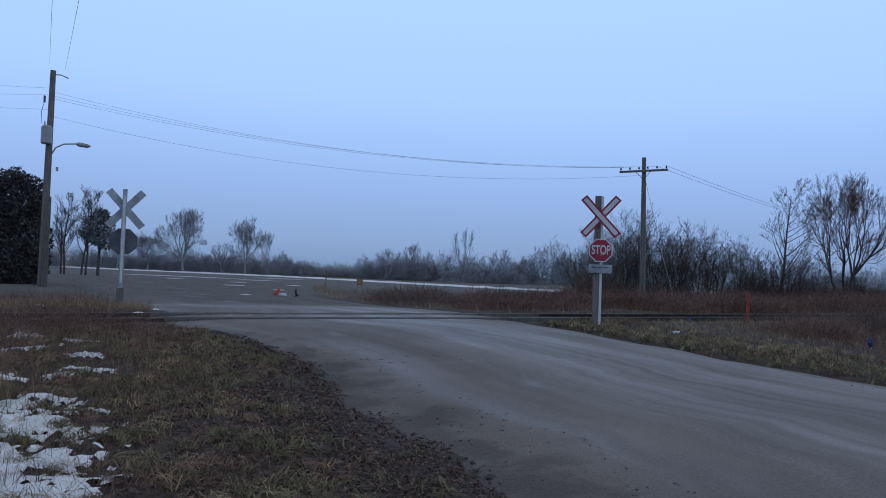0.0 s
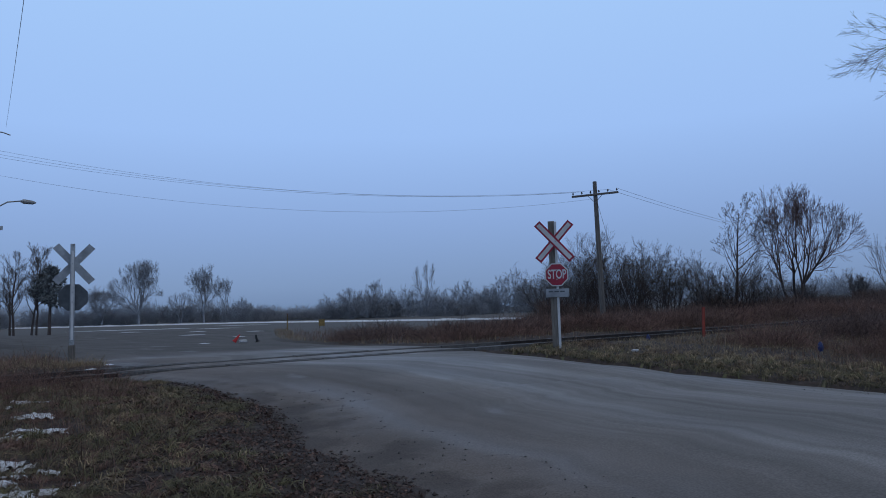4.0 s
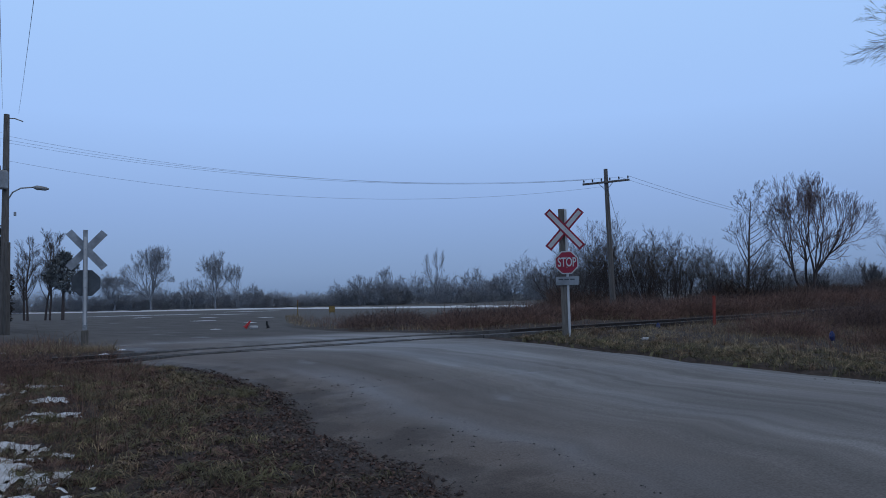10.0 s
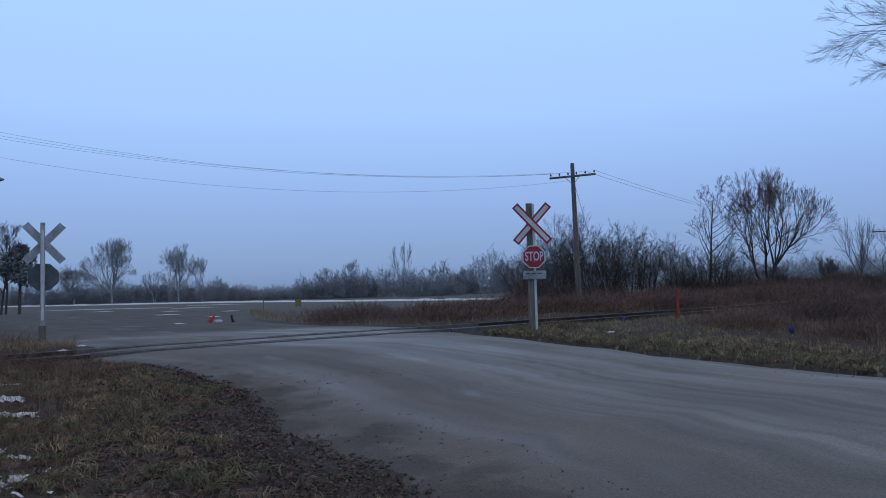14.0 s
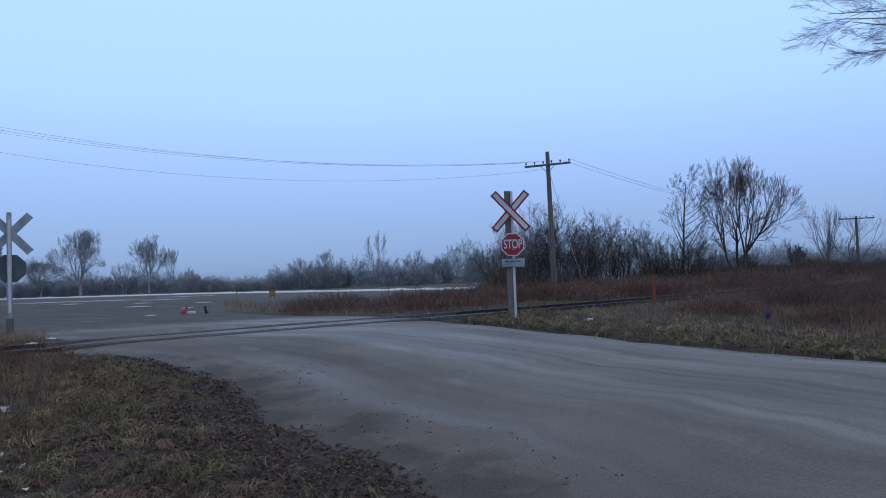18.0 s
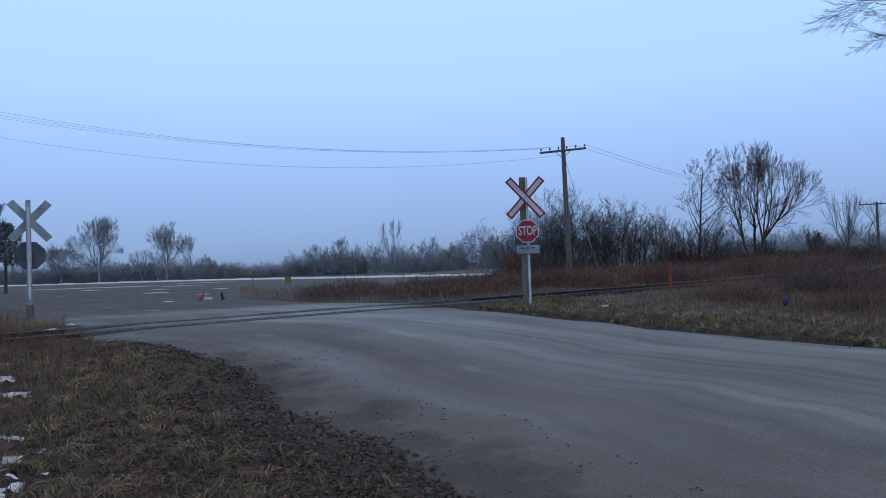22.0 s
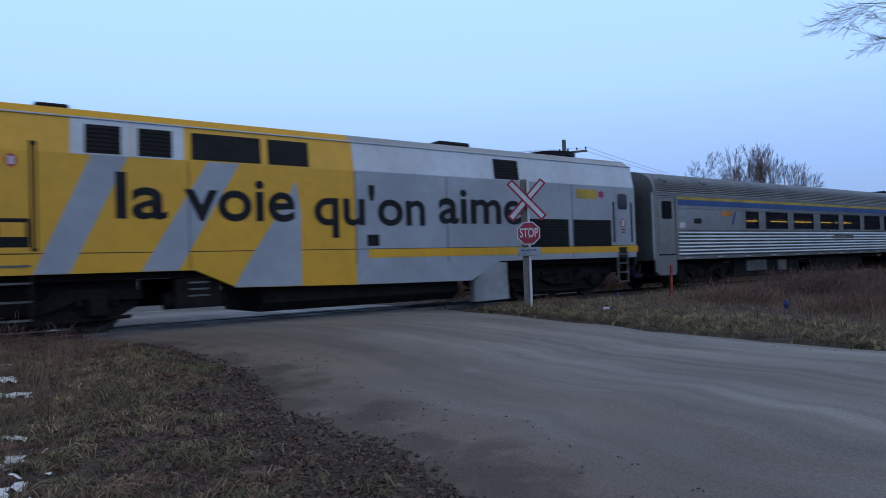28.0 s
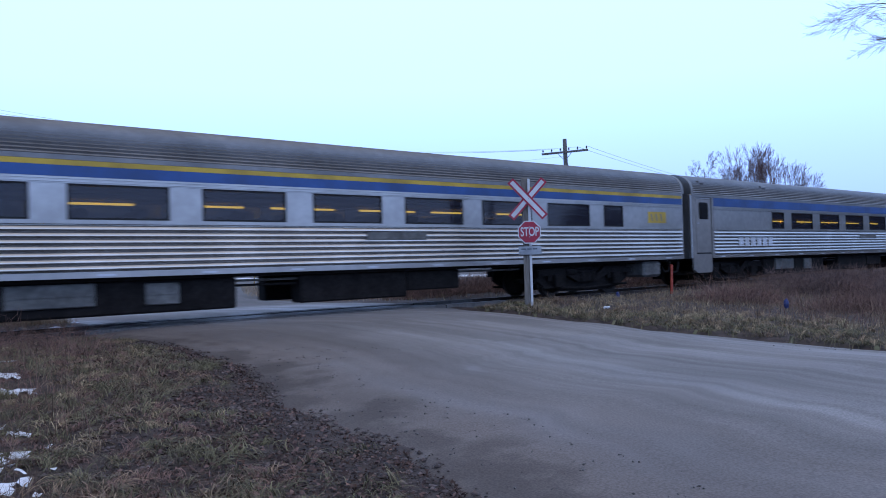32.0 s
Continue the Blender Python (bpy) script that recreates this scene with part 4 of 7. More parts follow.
for n, (x, y, h) in enumerate(((-41.7, 62, 6.6), (-40.4, 62.5, 7.2), (-39.6, 62, 7.0), (-43.4, 64, 5.6))):
    bare_tree("bare_tree", "dark slim bare tree at the edge of the lot", at_ground(x, y, n * 80), 230 + n, h, 0.11, BARK, BARK_GREY, 0.009, levels=3, kids=(22, 8, 5), spread=34, up=0.4, group="row of slim trees", first=0.28, ratio=(0.34, 0.5, 0.55), wander=0.05)


def sprays(rng, n, centre, radii, size, mat, name, droop=0.2, hollow=0.5):
    """Clumps of small leaf sprays on an uneven ellipsoid."""
    u = rng.normal(0, 1, (n, 3))
    u /= np.linalg.norm(u, axis=1, keepdims=True)
    lump = np.array([1 + 0.3 * noise.noise((a * 2.2, b * 2.2, c * 2.2 + len(name))) for a, b, c in u])
    r = (hollow + (1 - hollow) * rng.random(n) ** 0.6) * lump
    c = np.array(centre) + u * r[:, None] * np.array(radii)
    e1 = rng.normal(0, 1, (n, 3)) + u * 1.2 + (0, 0, -droop)
    e1 /= np.linalg.norm(e1, axis=1, keepdims=True)
    e2 = np.cross(e1, rng.normal(0, 1, (n, 3)))
    e2 /= np.linalg.norm(e2, axis=1, keepdims=True)
    s_ = size * rng.uniform(0.5, 1.4, (n, 1))
    v = np.stack([c - e2 * s_ * 0.35, c + e2 * s_ * 0.35, c + e1 * s_], 1)
    return v.reshape(-1, 3), np.arange(3 * n).reshape(-1, 3)


def evergreen(label, at, seed, blobs, count, size, mat, trunk_h):
    rng = np.random.default_rng(seed)
    tree = thing("evergreen_tree", label, "tree", at=at)
    part("trunk", Shape().tube([(0, 0, -0.3), (0.05, 0, trunk_h * 0.5), (0, 0, trunk_h)], [0.16, 0.11, 0.03], 8), BARK, tree)
    vs, fs, n = [], [], 0
    for c, r in blobs:
        v, f = sprays(rng, count, c, r, size, mat, "crown")
        vs.append(v), fs.append(f + n)
        n += len(v)
    part("crown", fast_mesh("crown", np.concatenate(vs), np.concatenate(fs), mat), mat, tree, "dark scaly foliage")
    return tree


evergreen("dark bushy cedar beside the utility pole", at_ground(-27.6, 36.0), 5, [((0, 0, 2.2), (2.2, 2.0, 2.6)), ((0.3, 0, 4.3), (1.6, 1.5, 2.1)), ((-2.2, 0.5, 2.6), (1.8, 1.6, 3.4)), ((1.2, -0.3, 1.2), (1.2, 1.2, 1.5))], 9500, 0.17, NEEDLE, 5.6)
evergreen("dark bushy cedar beside the utility pole", at_ground(-33.0, 36.5, 60), 6, [((0, 0, 2.4), (2.4, 2.2, 2.8)), ((0, 0, 4.9), (1.7, 1.6, 2.4))], 9500, 0.17, NEEDLE, 6.5)
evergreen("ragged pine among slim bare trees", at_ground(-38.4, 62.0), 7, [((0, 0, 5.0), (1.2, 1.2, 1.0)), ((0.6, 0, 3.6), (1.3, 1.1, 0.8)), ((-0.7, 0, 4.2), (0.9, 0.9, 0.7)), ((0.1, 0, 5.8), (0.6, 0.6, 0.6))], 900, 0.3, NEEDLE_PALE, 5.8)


def thicket_row(name, label, spots, mat, seed, density, twig=0.03):
    """Far undergrowth: countless upright twigs in one object. spots: x, y, width, depth, height."""
    rng = np.random.default_rng(seed)
    rows = []
    for x, y, w, dp, h in spots:
        n = int(density * w)
        px = x + rng.uniform(-w / 2, w / 2, n)
        py = y + rng.uniform(-dp / 2, dp / 2, n)
        prof = np.array([0.75 + 0.5 * noise.noise((a * 0.35, y, seed)) + 0.25 * noise.noise((a * 1.3, y, seed + 3.0)) for a in px])
        edge = np.sqrt(np.clip(1 - (2 * (px - x) / w) ** 2, 0.12, 1))
        top = h * prof * edge * rng.uniform(0.55, 1.05, n)
        p = np.stack([px, py, np.full(n, -0.4)], -1)
        q1 = p + np.stack([rng.normal(0, 0.16, n) * top, rng.normal(0, 0.16, n) * top, top * 0.6], -1)
        q2 = q1 + np.stack([rng.normal(0, 0.2, n) * top, rng.normal(0, 0.2, n) * top, top * 0.42], -1)
        q3 = q1 + np.stack([rng.normal(0, 0.3, n) * top, rng.normal(0, 0.3, n) * top, top * 0.34], -1)
        t = np.full(n, twig)
        rows += [np.column_stack([p, q1, t * 1.5, t]), np.column_stack([q1, q2, t, t * 0.6]), np.column_stack([q1, q3, t, t * 0.6])]
    return tagged(new(name, sticks(name, np.concatenate(rows), mat, 3)), label, "undergrowth", kind="stuff")


def mounds(name, label, spots, mat, seed, twigs, length, radius, up=0.7, category="undergrowth", spread=0.7):
    """Tangled brush in rounded mounds: countless short bent twigs in one object. spots: x, y, half width, half depth, height; twigs: how many a square metre."""
    rng = np.random.default_rng(seed)
    rows = []
    for x, y, rx, ry, h in spots:
        n = int(twigs * math.pi * rx * ry) + 30
        r, a = np.sqrt(rng.random(n)), rng.uniform(0, 2 * np.pi, n)
        px, py = x + rx * r * np.cos(a), y + ry * r * np.sin(a)
        bumps = np.array([0.85 + 0.35 * noise.noise((p * 1.1 / length, q * 0.5 / length, seed)) for p, q in zip(px, py)])
        top = h * np.sqrt(1.04 - r * r) * bumps
        p = np.stack([px, py, land_z(px, py) + top * rng.random(n) ** 0.6 - 0.3 * length], -1)
        d = np.stack([np.cos(a) * r, np.sin(a) * r, np.full(n, up)], -1) + rng.normal(0, spread, (n, 3))
        d /= np.linalg.norm(d, axis=1, keepdims=True)
        step = (length * rng.uniform(0.4, 1.1, n))[:, None]
        q1 = p + d * step * 0.6
        q2 = q1 + (d + rng.normal(0, 0.35, (n, 3))) * step * 0.5
        t = radius * rng.uniform(0.6, 1.3, n)
        rows += [np.column_stack([p, q1, t, t * 0.8]), np.column_stack([q1, q2, t * 0.8, t * 0.45])]
    return tagged(new(name, sticks(name, np.concatenate(rows), mat, 3)), label, category, kind="stuff")


def hedge(spots, seed, wide):
    """Splits long rows (x, y, width, depth, height) into mounds of uneven size."""
    rng = np.random.default_rng(seed)
    out = []
    for x, y, w, dp, h in spots:
        n = max(int(w / wide), 1)
        for k in range(n):
            f = (k + 0.5) / n * 2 - 1
            rx = wide * rng.uniform(0.6, 1.15)
            out.append((x + f * w / 2, y + rng.uniform(-dp, dp) / 3, rx, rx * 0.6, h * rng.uniform(0.62, 1.08) * (1 - 0.35 * abs(f) ** 3)))
    return out


# far growth: its haze sits in the BARK_PALE and BARK_PALEST base colours
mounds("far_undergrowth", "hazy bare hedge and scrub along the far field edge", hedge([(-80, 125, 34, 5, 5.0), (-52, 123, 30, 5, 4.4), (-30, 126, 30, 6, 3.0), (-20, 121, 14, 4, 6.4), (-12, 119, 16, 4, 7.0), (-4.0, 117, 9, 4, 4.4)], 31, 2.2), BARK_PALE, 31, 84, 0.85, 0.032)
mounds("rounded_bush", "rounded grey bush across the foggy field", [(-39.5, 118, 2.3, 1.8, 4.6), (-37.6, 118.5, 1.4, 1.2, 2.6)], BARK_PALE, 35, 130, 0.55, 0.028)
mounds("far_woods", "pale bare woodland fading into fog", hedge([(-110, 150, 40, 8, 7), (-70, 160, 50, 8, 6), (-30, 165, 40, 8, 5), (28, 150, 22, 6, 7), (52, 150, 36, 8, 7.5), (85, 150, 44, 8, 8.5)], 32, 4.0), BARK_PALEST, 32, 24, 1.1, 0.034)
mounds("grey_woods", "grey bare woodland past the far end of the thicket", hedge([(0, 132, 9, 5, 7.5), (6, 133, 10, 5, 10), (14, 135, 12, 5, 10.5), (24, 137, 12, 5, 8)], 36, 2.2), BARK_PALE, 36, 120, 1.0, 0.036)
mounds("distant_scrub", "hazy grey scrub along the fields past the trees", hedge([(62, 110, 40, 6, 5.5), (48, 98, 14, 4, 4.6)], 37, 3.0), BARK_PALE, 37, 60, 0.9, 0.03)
# never in view: added to darken what the steel coach sides reflect
mounds("roadside_woods", "bare dark woods added out of view past the bank", [(46 + 2.6 * k, 19 + 3.0 * k + 3 * (k % 2), 4.2, 3.4, 8.5 + 1.5 * (k % 3)) for k in range(10)] + [(40 + 4 * k, 4 + 2 * (k % 2), 3.6, 3.0, 5.5) for k in range(4)] + [(48 + 3 * k, 34 + 3.2 * k, 3.4, 3.0, 9.0) for k in range(8)], BARK, 34, 80, 1.2, 0.036)
thicket_row("track_undergrowth", "tangled bare brush at the foot of the thicket", [(7, 46.5, 8, 3, 2.2), (13, 47.5, 8, 3, 2.2), (19, 49.5, 9, 3, 2.4), (27, 54, 12, 3, 1.8), (40, 70, 26, 4, 2.4)], BROWN_BRUSH, 33, 150, 0.012)


def blades(name, label, xy, height, width, lean, mat, seed, category="grass", z=None, segs=2, uneven=True):
    """Countless stalks in one object: tapered strips that bend over."""
    rng = np.random.default_rng(seed)
    n = len(xy)
    if z is None:
        z = land_z(xy[:, 0], xy[:, 1]) - 0.02
    a = rng.uniform(0, 2 * np.pi, n)
    side = np.stack([np.cos(a), np.sin(a), 0 * a], -1)
    b = rng.uniform(0, 2 * np.pi, n)
    bend = np.stack([np.cos(b), np.sin(b), 0 * b], -1) * (lean * rng.random(n) ** 0.7)[:, None]
    swell = np.array([0.95 + 0.75 * noise.noise((p * 0.55, q * 0.55, seed)) + 0.35 * noise.noise((p * 2.1, q * 2.1, seed)) for p, q in xy]) if uneven else 1.0
    h = height * rng.uniform(0.45, 1.2, n) * np.maximum(swell, 0.25)
    w = width * rng.uniform(0.6, 1.3, n)
    base = np.column_stack([xy, z])
    rings = []
    for k in range(segs + 1):
        t = k / segs
        c = base + bend * (h * t * t)[:, None] + np.stack([0 * h, 0 * h, h * (t - 0.35 * t * t * np.linalg.norm(bend, axis=1).clip(0, 2))], -1)
        half = side * (w * (1 - 0.85 * t) / 2)[:, None]
        rings += [c - half, c + half]
    v = np.stack(rings, 1)
    f = np.array([(2 * k, 2 * k + 1, 2 * k + 3, 2 * k + 2) for k in range(segs)])
    me = fast_mesh(name, v.reshape(-1, 3), (f[None] + 2 * (segs + 1) * np.arange(n)[:, None, None]).reshape(-1, 4), mat)
    return tagged(new(name, me), label, category, kind="stuff")


def scatter(n, x0, x1, y0, y1, seed, clear=0.05, test=None, clump=0.0, size=0.6):
    """Places off the road in a rectangle, in clumps where asked."""
    rng = np.random.default_rng(seed)
    q = np.stack([rng.uniform(x0, x1, n), rng.uniform(y0, y1, n)], -1)
    keep = off_road(q[:, 0], q[:, 1]) > clear
    u = ACROSS[0] * q[:, 0] + ACROSS[1] * q[:, 1] - TRACK_OFF
    keep &= np.abs(u) > 1.75
    if test:
        keep &= test(q[:, 0], q[:, 1], u, rng)
    q = q[keep]
    if clump:
        g = np.array([noise.noise((a / size, b / size, seed)) for a, b in q])
        q = q[g + rng.normal(0, 0.25, len(q)) > clump - 0.25]
    return q


SNOW_SPOTS = [(-4.5, 5.7, 0.5, 0.3), (-3.75, 5.15, 0.55, 0.28), (-3.35, 4.35, 0.62, 0.4), (-3.1, 4.45, 0.36, 0.25), (-2.8, 3.95, 0.5, 0.3), (-2.75, 3.7, 0.5, 0.3), (-6.9, 9.4, 0.3, 0.22), (-6.05, 8.3, 0.35, 0.25), (-5.95, 9.2, 0.22, 0.2), (-5.2, 8.15, 0.28, 0.16),
              (-4.85, 7.1, 0.22, 0.14), (-4.7, 7.5, 0.3, 0.14), (-4.25, 6.15, 0.42, 0.2), (-3.65, 6.0, 0.12, 0.1), (-5.3, 6.75, 0.3, 0.2), (-3.9, 4.3, 0.6, 0.5), (-4.9, 5.0, 0.7, 0.5), (-6.3, 6.9, 0.6, 0.3), (-3.4, 3.9, 0.6, 0.5), (-4.3, 5.3, 0.8, 0.4)]


def snow_depth(x, y):
    d = np.full(np.shape(x), -1.0)
    for cx, cy, rx, ry in SNOW_SPOTS:
        d = np.maximum(d, 1 - np.hypot((x - cx) / rx, (y - cy) / ry))
    return d


def build_snow():
    xs, ys = np.meshgrid(np.arange(-8, -1.4, 0.036), np.arange(2.8, 10.2, 0.036))
    wob = np.array([noise.noise((a * 3.0, b * 3.0, 4.0)) * 0.7 + noise.noise((a * 9, b * 9, 1.0)) * 0.95 + noise.noise((a * 19, b * 19, 7.0)) * 0.7 - 0.02 for a, b in zip(xs.ravel(), ys.ravel())]).reshape(xs.shape)
    d = snow_depth(xs, ys) + wob
    z = land_z(xs, ys) + np.clip(d * 0.1, -0.03, 0.035) + 0.008
    k = np.arange(xs.size).reshape(xs.shape)
    f = np.stack([k[:-1, :-1], k[:-1, 1:], k[1:, 1:], k[1:, :-1]], -1).reshape(-1, 4)
    f = f[(d.ravel()[f] > -0.08).all(1)]
    return tagged(new("snow_patches", fast_mesh("snow_patches", np.stack([xs, ys, z], -1).reshape(-1, 3), f, SNOW, True)), "melting patches of old snow lying in the verge grass", "snow", kind="stuff")


build_snow()


def snow_strips():
    """Long remnants of snow across the field, and scraps on the lot."""
    rng = np.random.default_rng(3)
    vs, fs = [], []
    spots = [(-18.7, 46, 1.6, 0.5), (-39.4, 76, 5.5, 1.2), (-33, 75, 3.0, 0.8), (-12.3, 31.6, 0.5, 0.15), (-28.6, 85, 3.4, 1.0), (-13.5, 40, 0.8, 0.2), (-30, 60, 2.0, 0.4), (-16, 51, 1.2, 0.3), (-22, 55, 1.5, 0.35), (-26, 70, 2.4, 0.6)]
    spots += [(-8.15, 14.75, 0.24, 0.12), (-7.85, 14.9, 0.16, 0.08), (-10.7, 15.0, 0.3, 0.15), (36, 84, 6, 1.2), (42, 90, 5, 1.2)]
    ridge = spline([(-112, 139), (-95, 130), (-75, 119.5), (-53, 111), (-32.3, 102.5), (-12.6, 84.9), (0.9, 74.5), (6, 71)], 22)
    for k, q in enumerate(ridge):
        h = 0.17 + 0.1 * noise.noise((k * 0.35, 1.0, 2.0))
        vs += [(q[0], q[1] - 0.9, -0.36), (q[0], q[1], -0.3 + max(h, 0.06)), (q[0], q[1] + 0.9, -0.36)]
        if k:
            n0, n1 = 3 * k - 3, 3 * k
            for j in (0, 1):
                fs += [(n0 + j, n1 + j, n1 + j + 1), (n0 + j, n1 + j + 1, n0 + j + 1)]
    for x, y, rx, ry in spots:
        n, base = 16, len(vs)
        z = max(float(land_z(np.array([x]), np.array([y]))[0]), float(ground_z(x, y)) + 0.08 * (off_road(x, y) < 0))
        vs.append((x, y, z + (0.3 if y > 80 and x > 20 else 0.05)))
        for k in range(n):
            a, r = 2 * math.pi * k / n, rng.uniform(0.7, 1.15)
            vs.append((x + (0.6 if y < 70 else 1.0) * rx * r * math.cos(a), y + ry * r * math.sin(a), z + 0.02))
        fs += [(base, base + 1 + k, base + 1 + (k + 1) % n) for k in range(n)]
    return tagged(new("snow_strips", fast_mesh("snow_strips", vs, fs, SNOW, True)), "thin ridge of leftover ploughed snow along the field edge", "snow", kind="stuff")


snow_strips()


def no_snow(x, y, u, rng):
    return snow_depth(x, y) < rng.uniform(-0.4, 1.5, np.shape(x))


verge = lambda x, y, u, rng: (u < -1.9) & no_snow(x, y, u, rng) & (x < 1.0)
near_road = lambda a, b: (lambda x, y, u, rng: verge(x, y, u, rng) & (off_road(x, y) > a) & (off_road(x, y) < b))


def flopped(name, label, count, per, seed, region, length, arch, mat, near=0.35, full=1.9, width=0.006, gaps=0.0, test=None):
    """Long grass lying over in tufts: every tuft falls its own way and its blades touch the soil again."""
    rng = np.random.default_rng(seed)
    c = scatter(count, *region, seed, near, test or verge)
    d = off_road(c[:, 0], c[:, 1]) + np.clip((c[:, 1] - 7.0) * 0.4, 0, 1.6)
    lump = np.array([noise.noise((a * 1.7, b * 1.7, seed)) + 0.6 * noise.noise((a * 4.5, b * 4.5, seed)) for a, b in c])
    c = c[(rng.random(len(c)) < np.clip((d - near) / (full - near), 0.06, 1)) & (lump > gaps)]
    m = len(c)
    n = m * per
    fall = np.repeat(rng.uniform(0, 2 * np.pi, m), per) + rng.normal(0, 0.55, n)
    big = np.repeat(rng.uniform(0.55, 1.3, m), per)
    xy = np.repeat(c, per, 0) + rng.normal(0, 0.028, (n, 2))
    ln, ar = length * big * rng.uniform(0.5, 1.2, n), arch * big * rng.uniform(0.3, 1.3, n)
    curl = rng.normal(0, 0.5, n)
    wd = width * rng.uniform(0.6, 1.3, n)
    rings = []
    for k in range(5):
        t = k / 4
        a = fall + curl * t
        x, y = xy[:, 0] + np.cos(a) * ln * t, xy[:, 1] + np.sin(a) * ln * t
        z = ar * (4 * t * (1 - t)) ** 0.8 + 0.012 * t
        w = wd * (1 - 0.8 * t ** 2) / 2
        rings += [np.stack([x - np.sin(a) * w, y + np.cos(a) * w, z], -1), np.stack([x + np.sin(a) * w, y - np.cos(a) * w, z - 0.3 * w], -1)]
    v = np.stack(rings, 1)
    v[..., 2] += land_z(v[..., 0].ravel(), v[..., 1].ravel()).reshape(v.shape[:2])
    f = np.array([(2 * k, 2 * k + 1, 2 * k + 3, 2 * k + 2) for k in range(4)])
    me = fast_mesh(name, v.reshape(-1, 3), (f[None] + 10 * np.arange(n)[:, None, None]).reshape(-1, 4), mat)
    return tagged(new(name, me), label, "grass", kind="stuff")


def dead_leaves(count, seed, region, size):
    """Curled dead leaves lying on the soil: two folded flaps each, in one object."""
    rng = np.random.default_rng(seed)
    c = scatter(count, *region, seed, 0.0, verge)
    d = off_road(c[:, 0], c[:, 1])
    lump = np.array([noise.noise((a * 2.6, b * 2.6, seed)) for a, b in c])
    c = c[(lump + rng.normal(0, 0.3, len(c)) > -0.1 + 0.42 * np.clip(d - 0.9, 0, 2))]
    n = len(c)
    u = rng.normal(0, 1, (n, 3)) * (1, 1, 0.45)
    u /= np.linalg.norm(u, axis=1, keepdims=True)
    w = np.cross(u, rng.normal(0, 0.5, (n, 3)) + (0, 0, 1))
    w /= np.linalg.norm(w, axis=1, keepdims=True)
    up = np.cross(u, w)
    ln = (size * rng.uniform(0.5, 1.3, n))[:, None]
    base = np.column_stack([c, land_z(c[:, 0], c[:, 1]) + rng.uniform(0.0, 0.035, n)])
    fold = rng.uniform(0.1, 0.7, (n, 1)) * rng.choice([-1, 1], (n, 1))
    v = np.stack([base - u * ln / 2, base + w * ln * 0.36 + up * ln * fold * 0.5, base + u * ln / 2, base - w * ln * 0.36 + up * ln * fold * 0.5], 1)
    f = np.array([(0, 1, 2), (0, 2, 3)])
    me = fast_mesh("dead_leaves", v.reshape(-1, 3), (f[None] + 4 * np.arange(n)[:, None, None]).reshape(-1, 3), LEAF_DEAD)
    return tagged(new("dead_leaves", me), "curled dark dead leaves strewn over the muddy verge", "leaves", kind="stuff")


VERGE_BOX = (-7.5, 0.9, 2.3, 12.8)
flopped("green_tufts", "flopped green tufts of long winter grass on the verge", 5200, 18, 36, VERGE_BOX, 0.19, 0.055, GRASS_GREEN, near=0.2, full=1.5, gaps=-0.15)
flopped("pale_tufts", "flopped pale tan tufts of long grass on the verge", 3400, 14, 37, VERGE_BOX, 0.22, 0.055, GRASS_DRY, near=0.3, full=2.0, gaps=0.08)
flopped("brown_tufts", "matted reddish-brown dead grass on the verge", 5200, 18, 38, VERGE_BOX, 0.16, 0.035, WEED_RED, near=0.5, gaps=-0.1)
dead_leaves(60000, 72, (-6.5, 1.2, 2.2, 11), 0.038)
blades("verge_grass", "short green and tan winter grass on the verge", scatter(70000, -7.5, 1, 2.2, 13.5, 41, 0.1, lambda x, y, u, r: verge(x, y, u, r) & (off_road(x, y) > 1.2 + 0.6 * np.sin(x * 2.1 + y)), clump=0.2, size=0.3), 0.07, 0.006, 1.9, GRASS_GREEN, 51)
blades("thatch", "low dark thatch covering the verge", scatter(110000, -6.5, 0.9, 2.2, 9.5, 38, 0.25, verge), 0.04, 0.012, 2.3, LEAF_LITTER, 48)
blades("brown_grass", "brown trampled stalks on the verge", scatter(60000, -8, 1, 2.2, 13.5, 39, 0.3, lambda x, y, u, r: verge(x, y, u, r) & (off_road(x, y) > 0.8 * r.random(len(x)) + 0.6), clump=0.15, size=0.5), 0.08, 0.007, 2.0, WEED_RED, 49)
blades("leaf_litter", "dark wet leaves and trampled stalks by the road edge", scatter(110000, -6, 1, 2.2, 12, 43, -0.3, near_road(-0.15, 2.4), clump=-0.1, size=0.25), 0.035, 0.022, 2.4, LEAF_LITTER, 53, "leaves")
blades("tall_weeds", "reddish dead weeds standing on the verge", scatter(20000, -12, -2, 3, 13.3, 44, 0.8, lambda x, y, u, r: verge(x, y, u, r) & (r.random(len(x)) < np.clip((-x - 2.6) / 4, 0.06, 1)), clump=0.05, size=0.8), 0.34, 0.006, 0.9, WEED_RED, 54, "weeds", segs=3)
blades("tan_weeds", "tan dead weeds standing on the verge", scatter(9000, -12, -2, 3, 13.3, 45, 0.8, lambda x, y, u, r: verge(x, y, u, r) & (x < -3.0), clump=0.15, size=0.7), 0.3, 0.006, 0.9, WEED_TAN, 55, "weeds", segs=3)
blades("snow_stalks", "dark dead stalks standing through the snow", scatter(42000, -6.6, -2.0, 3.2, 9.6, 73, 0.8, lambda x, y, u, r: (u < -1.9) & (snow_depth(x, y) > -0.2) & (r.random(len(x)) < 0.55), clump=0.05, size=0.25), 0.17, 0.005, 1.0, BROWN_BRUSH, 74, segs=3)
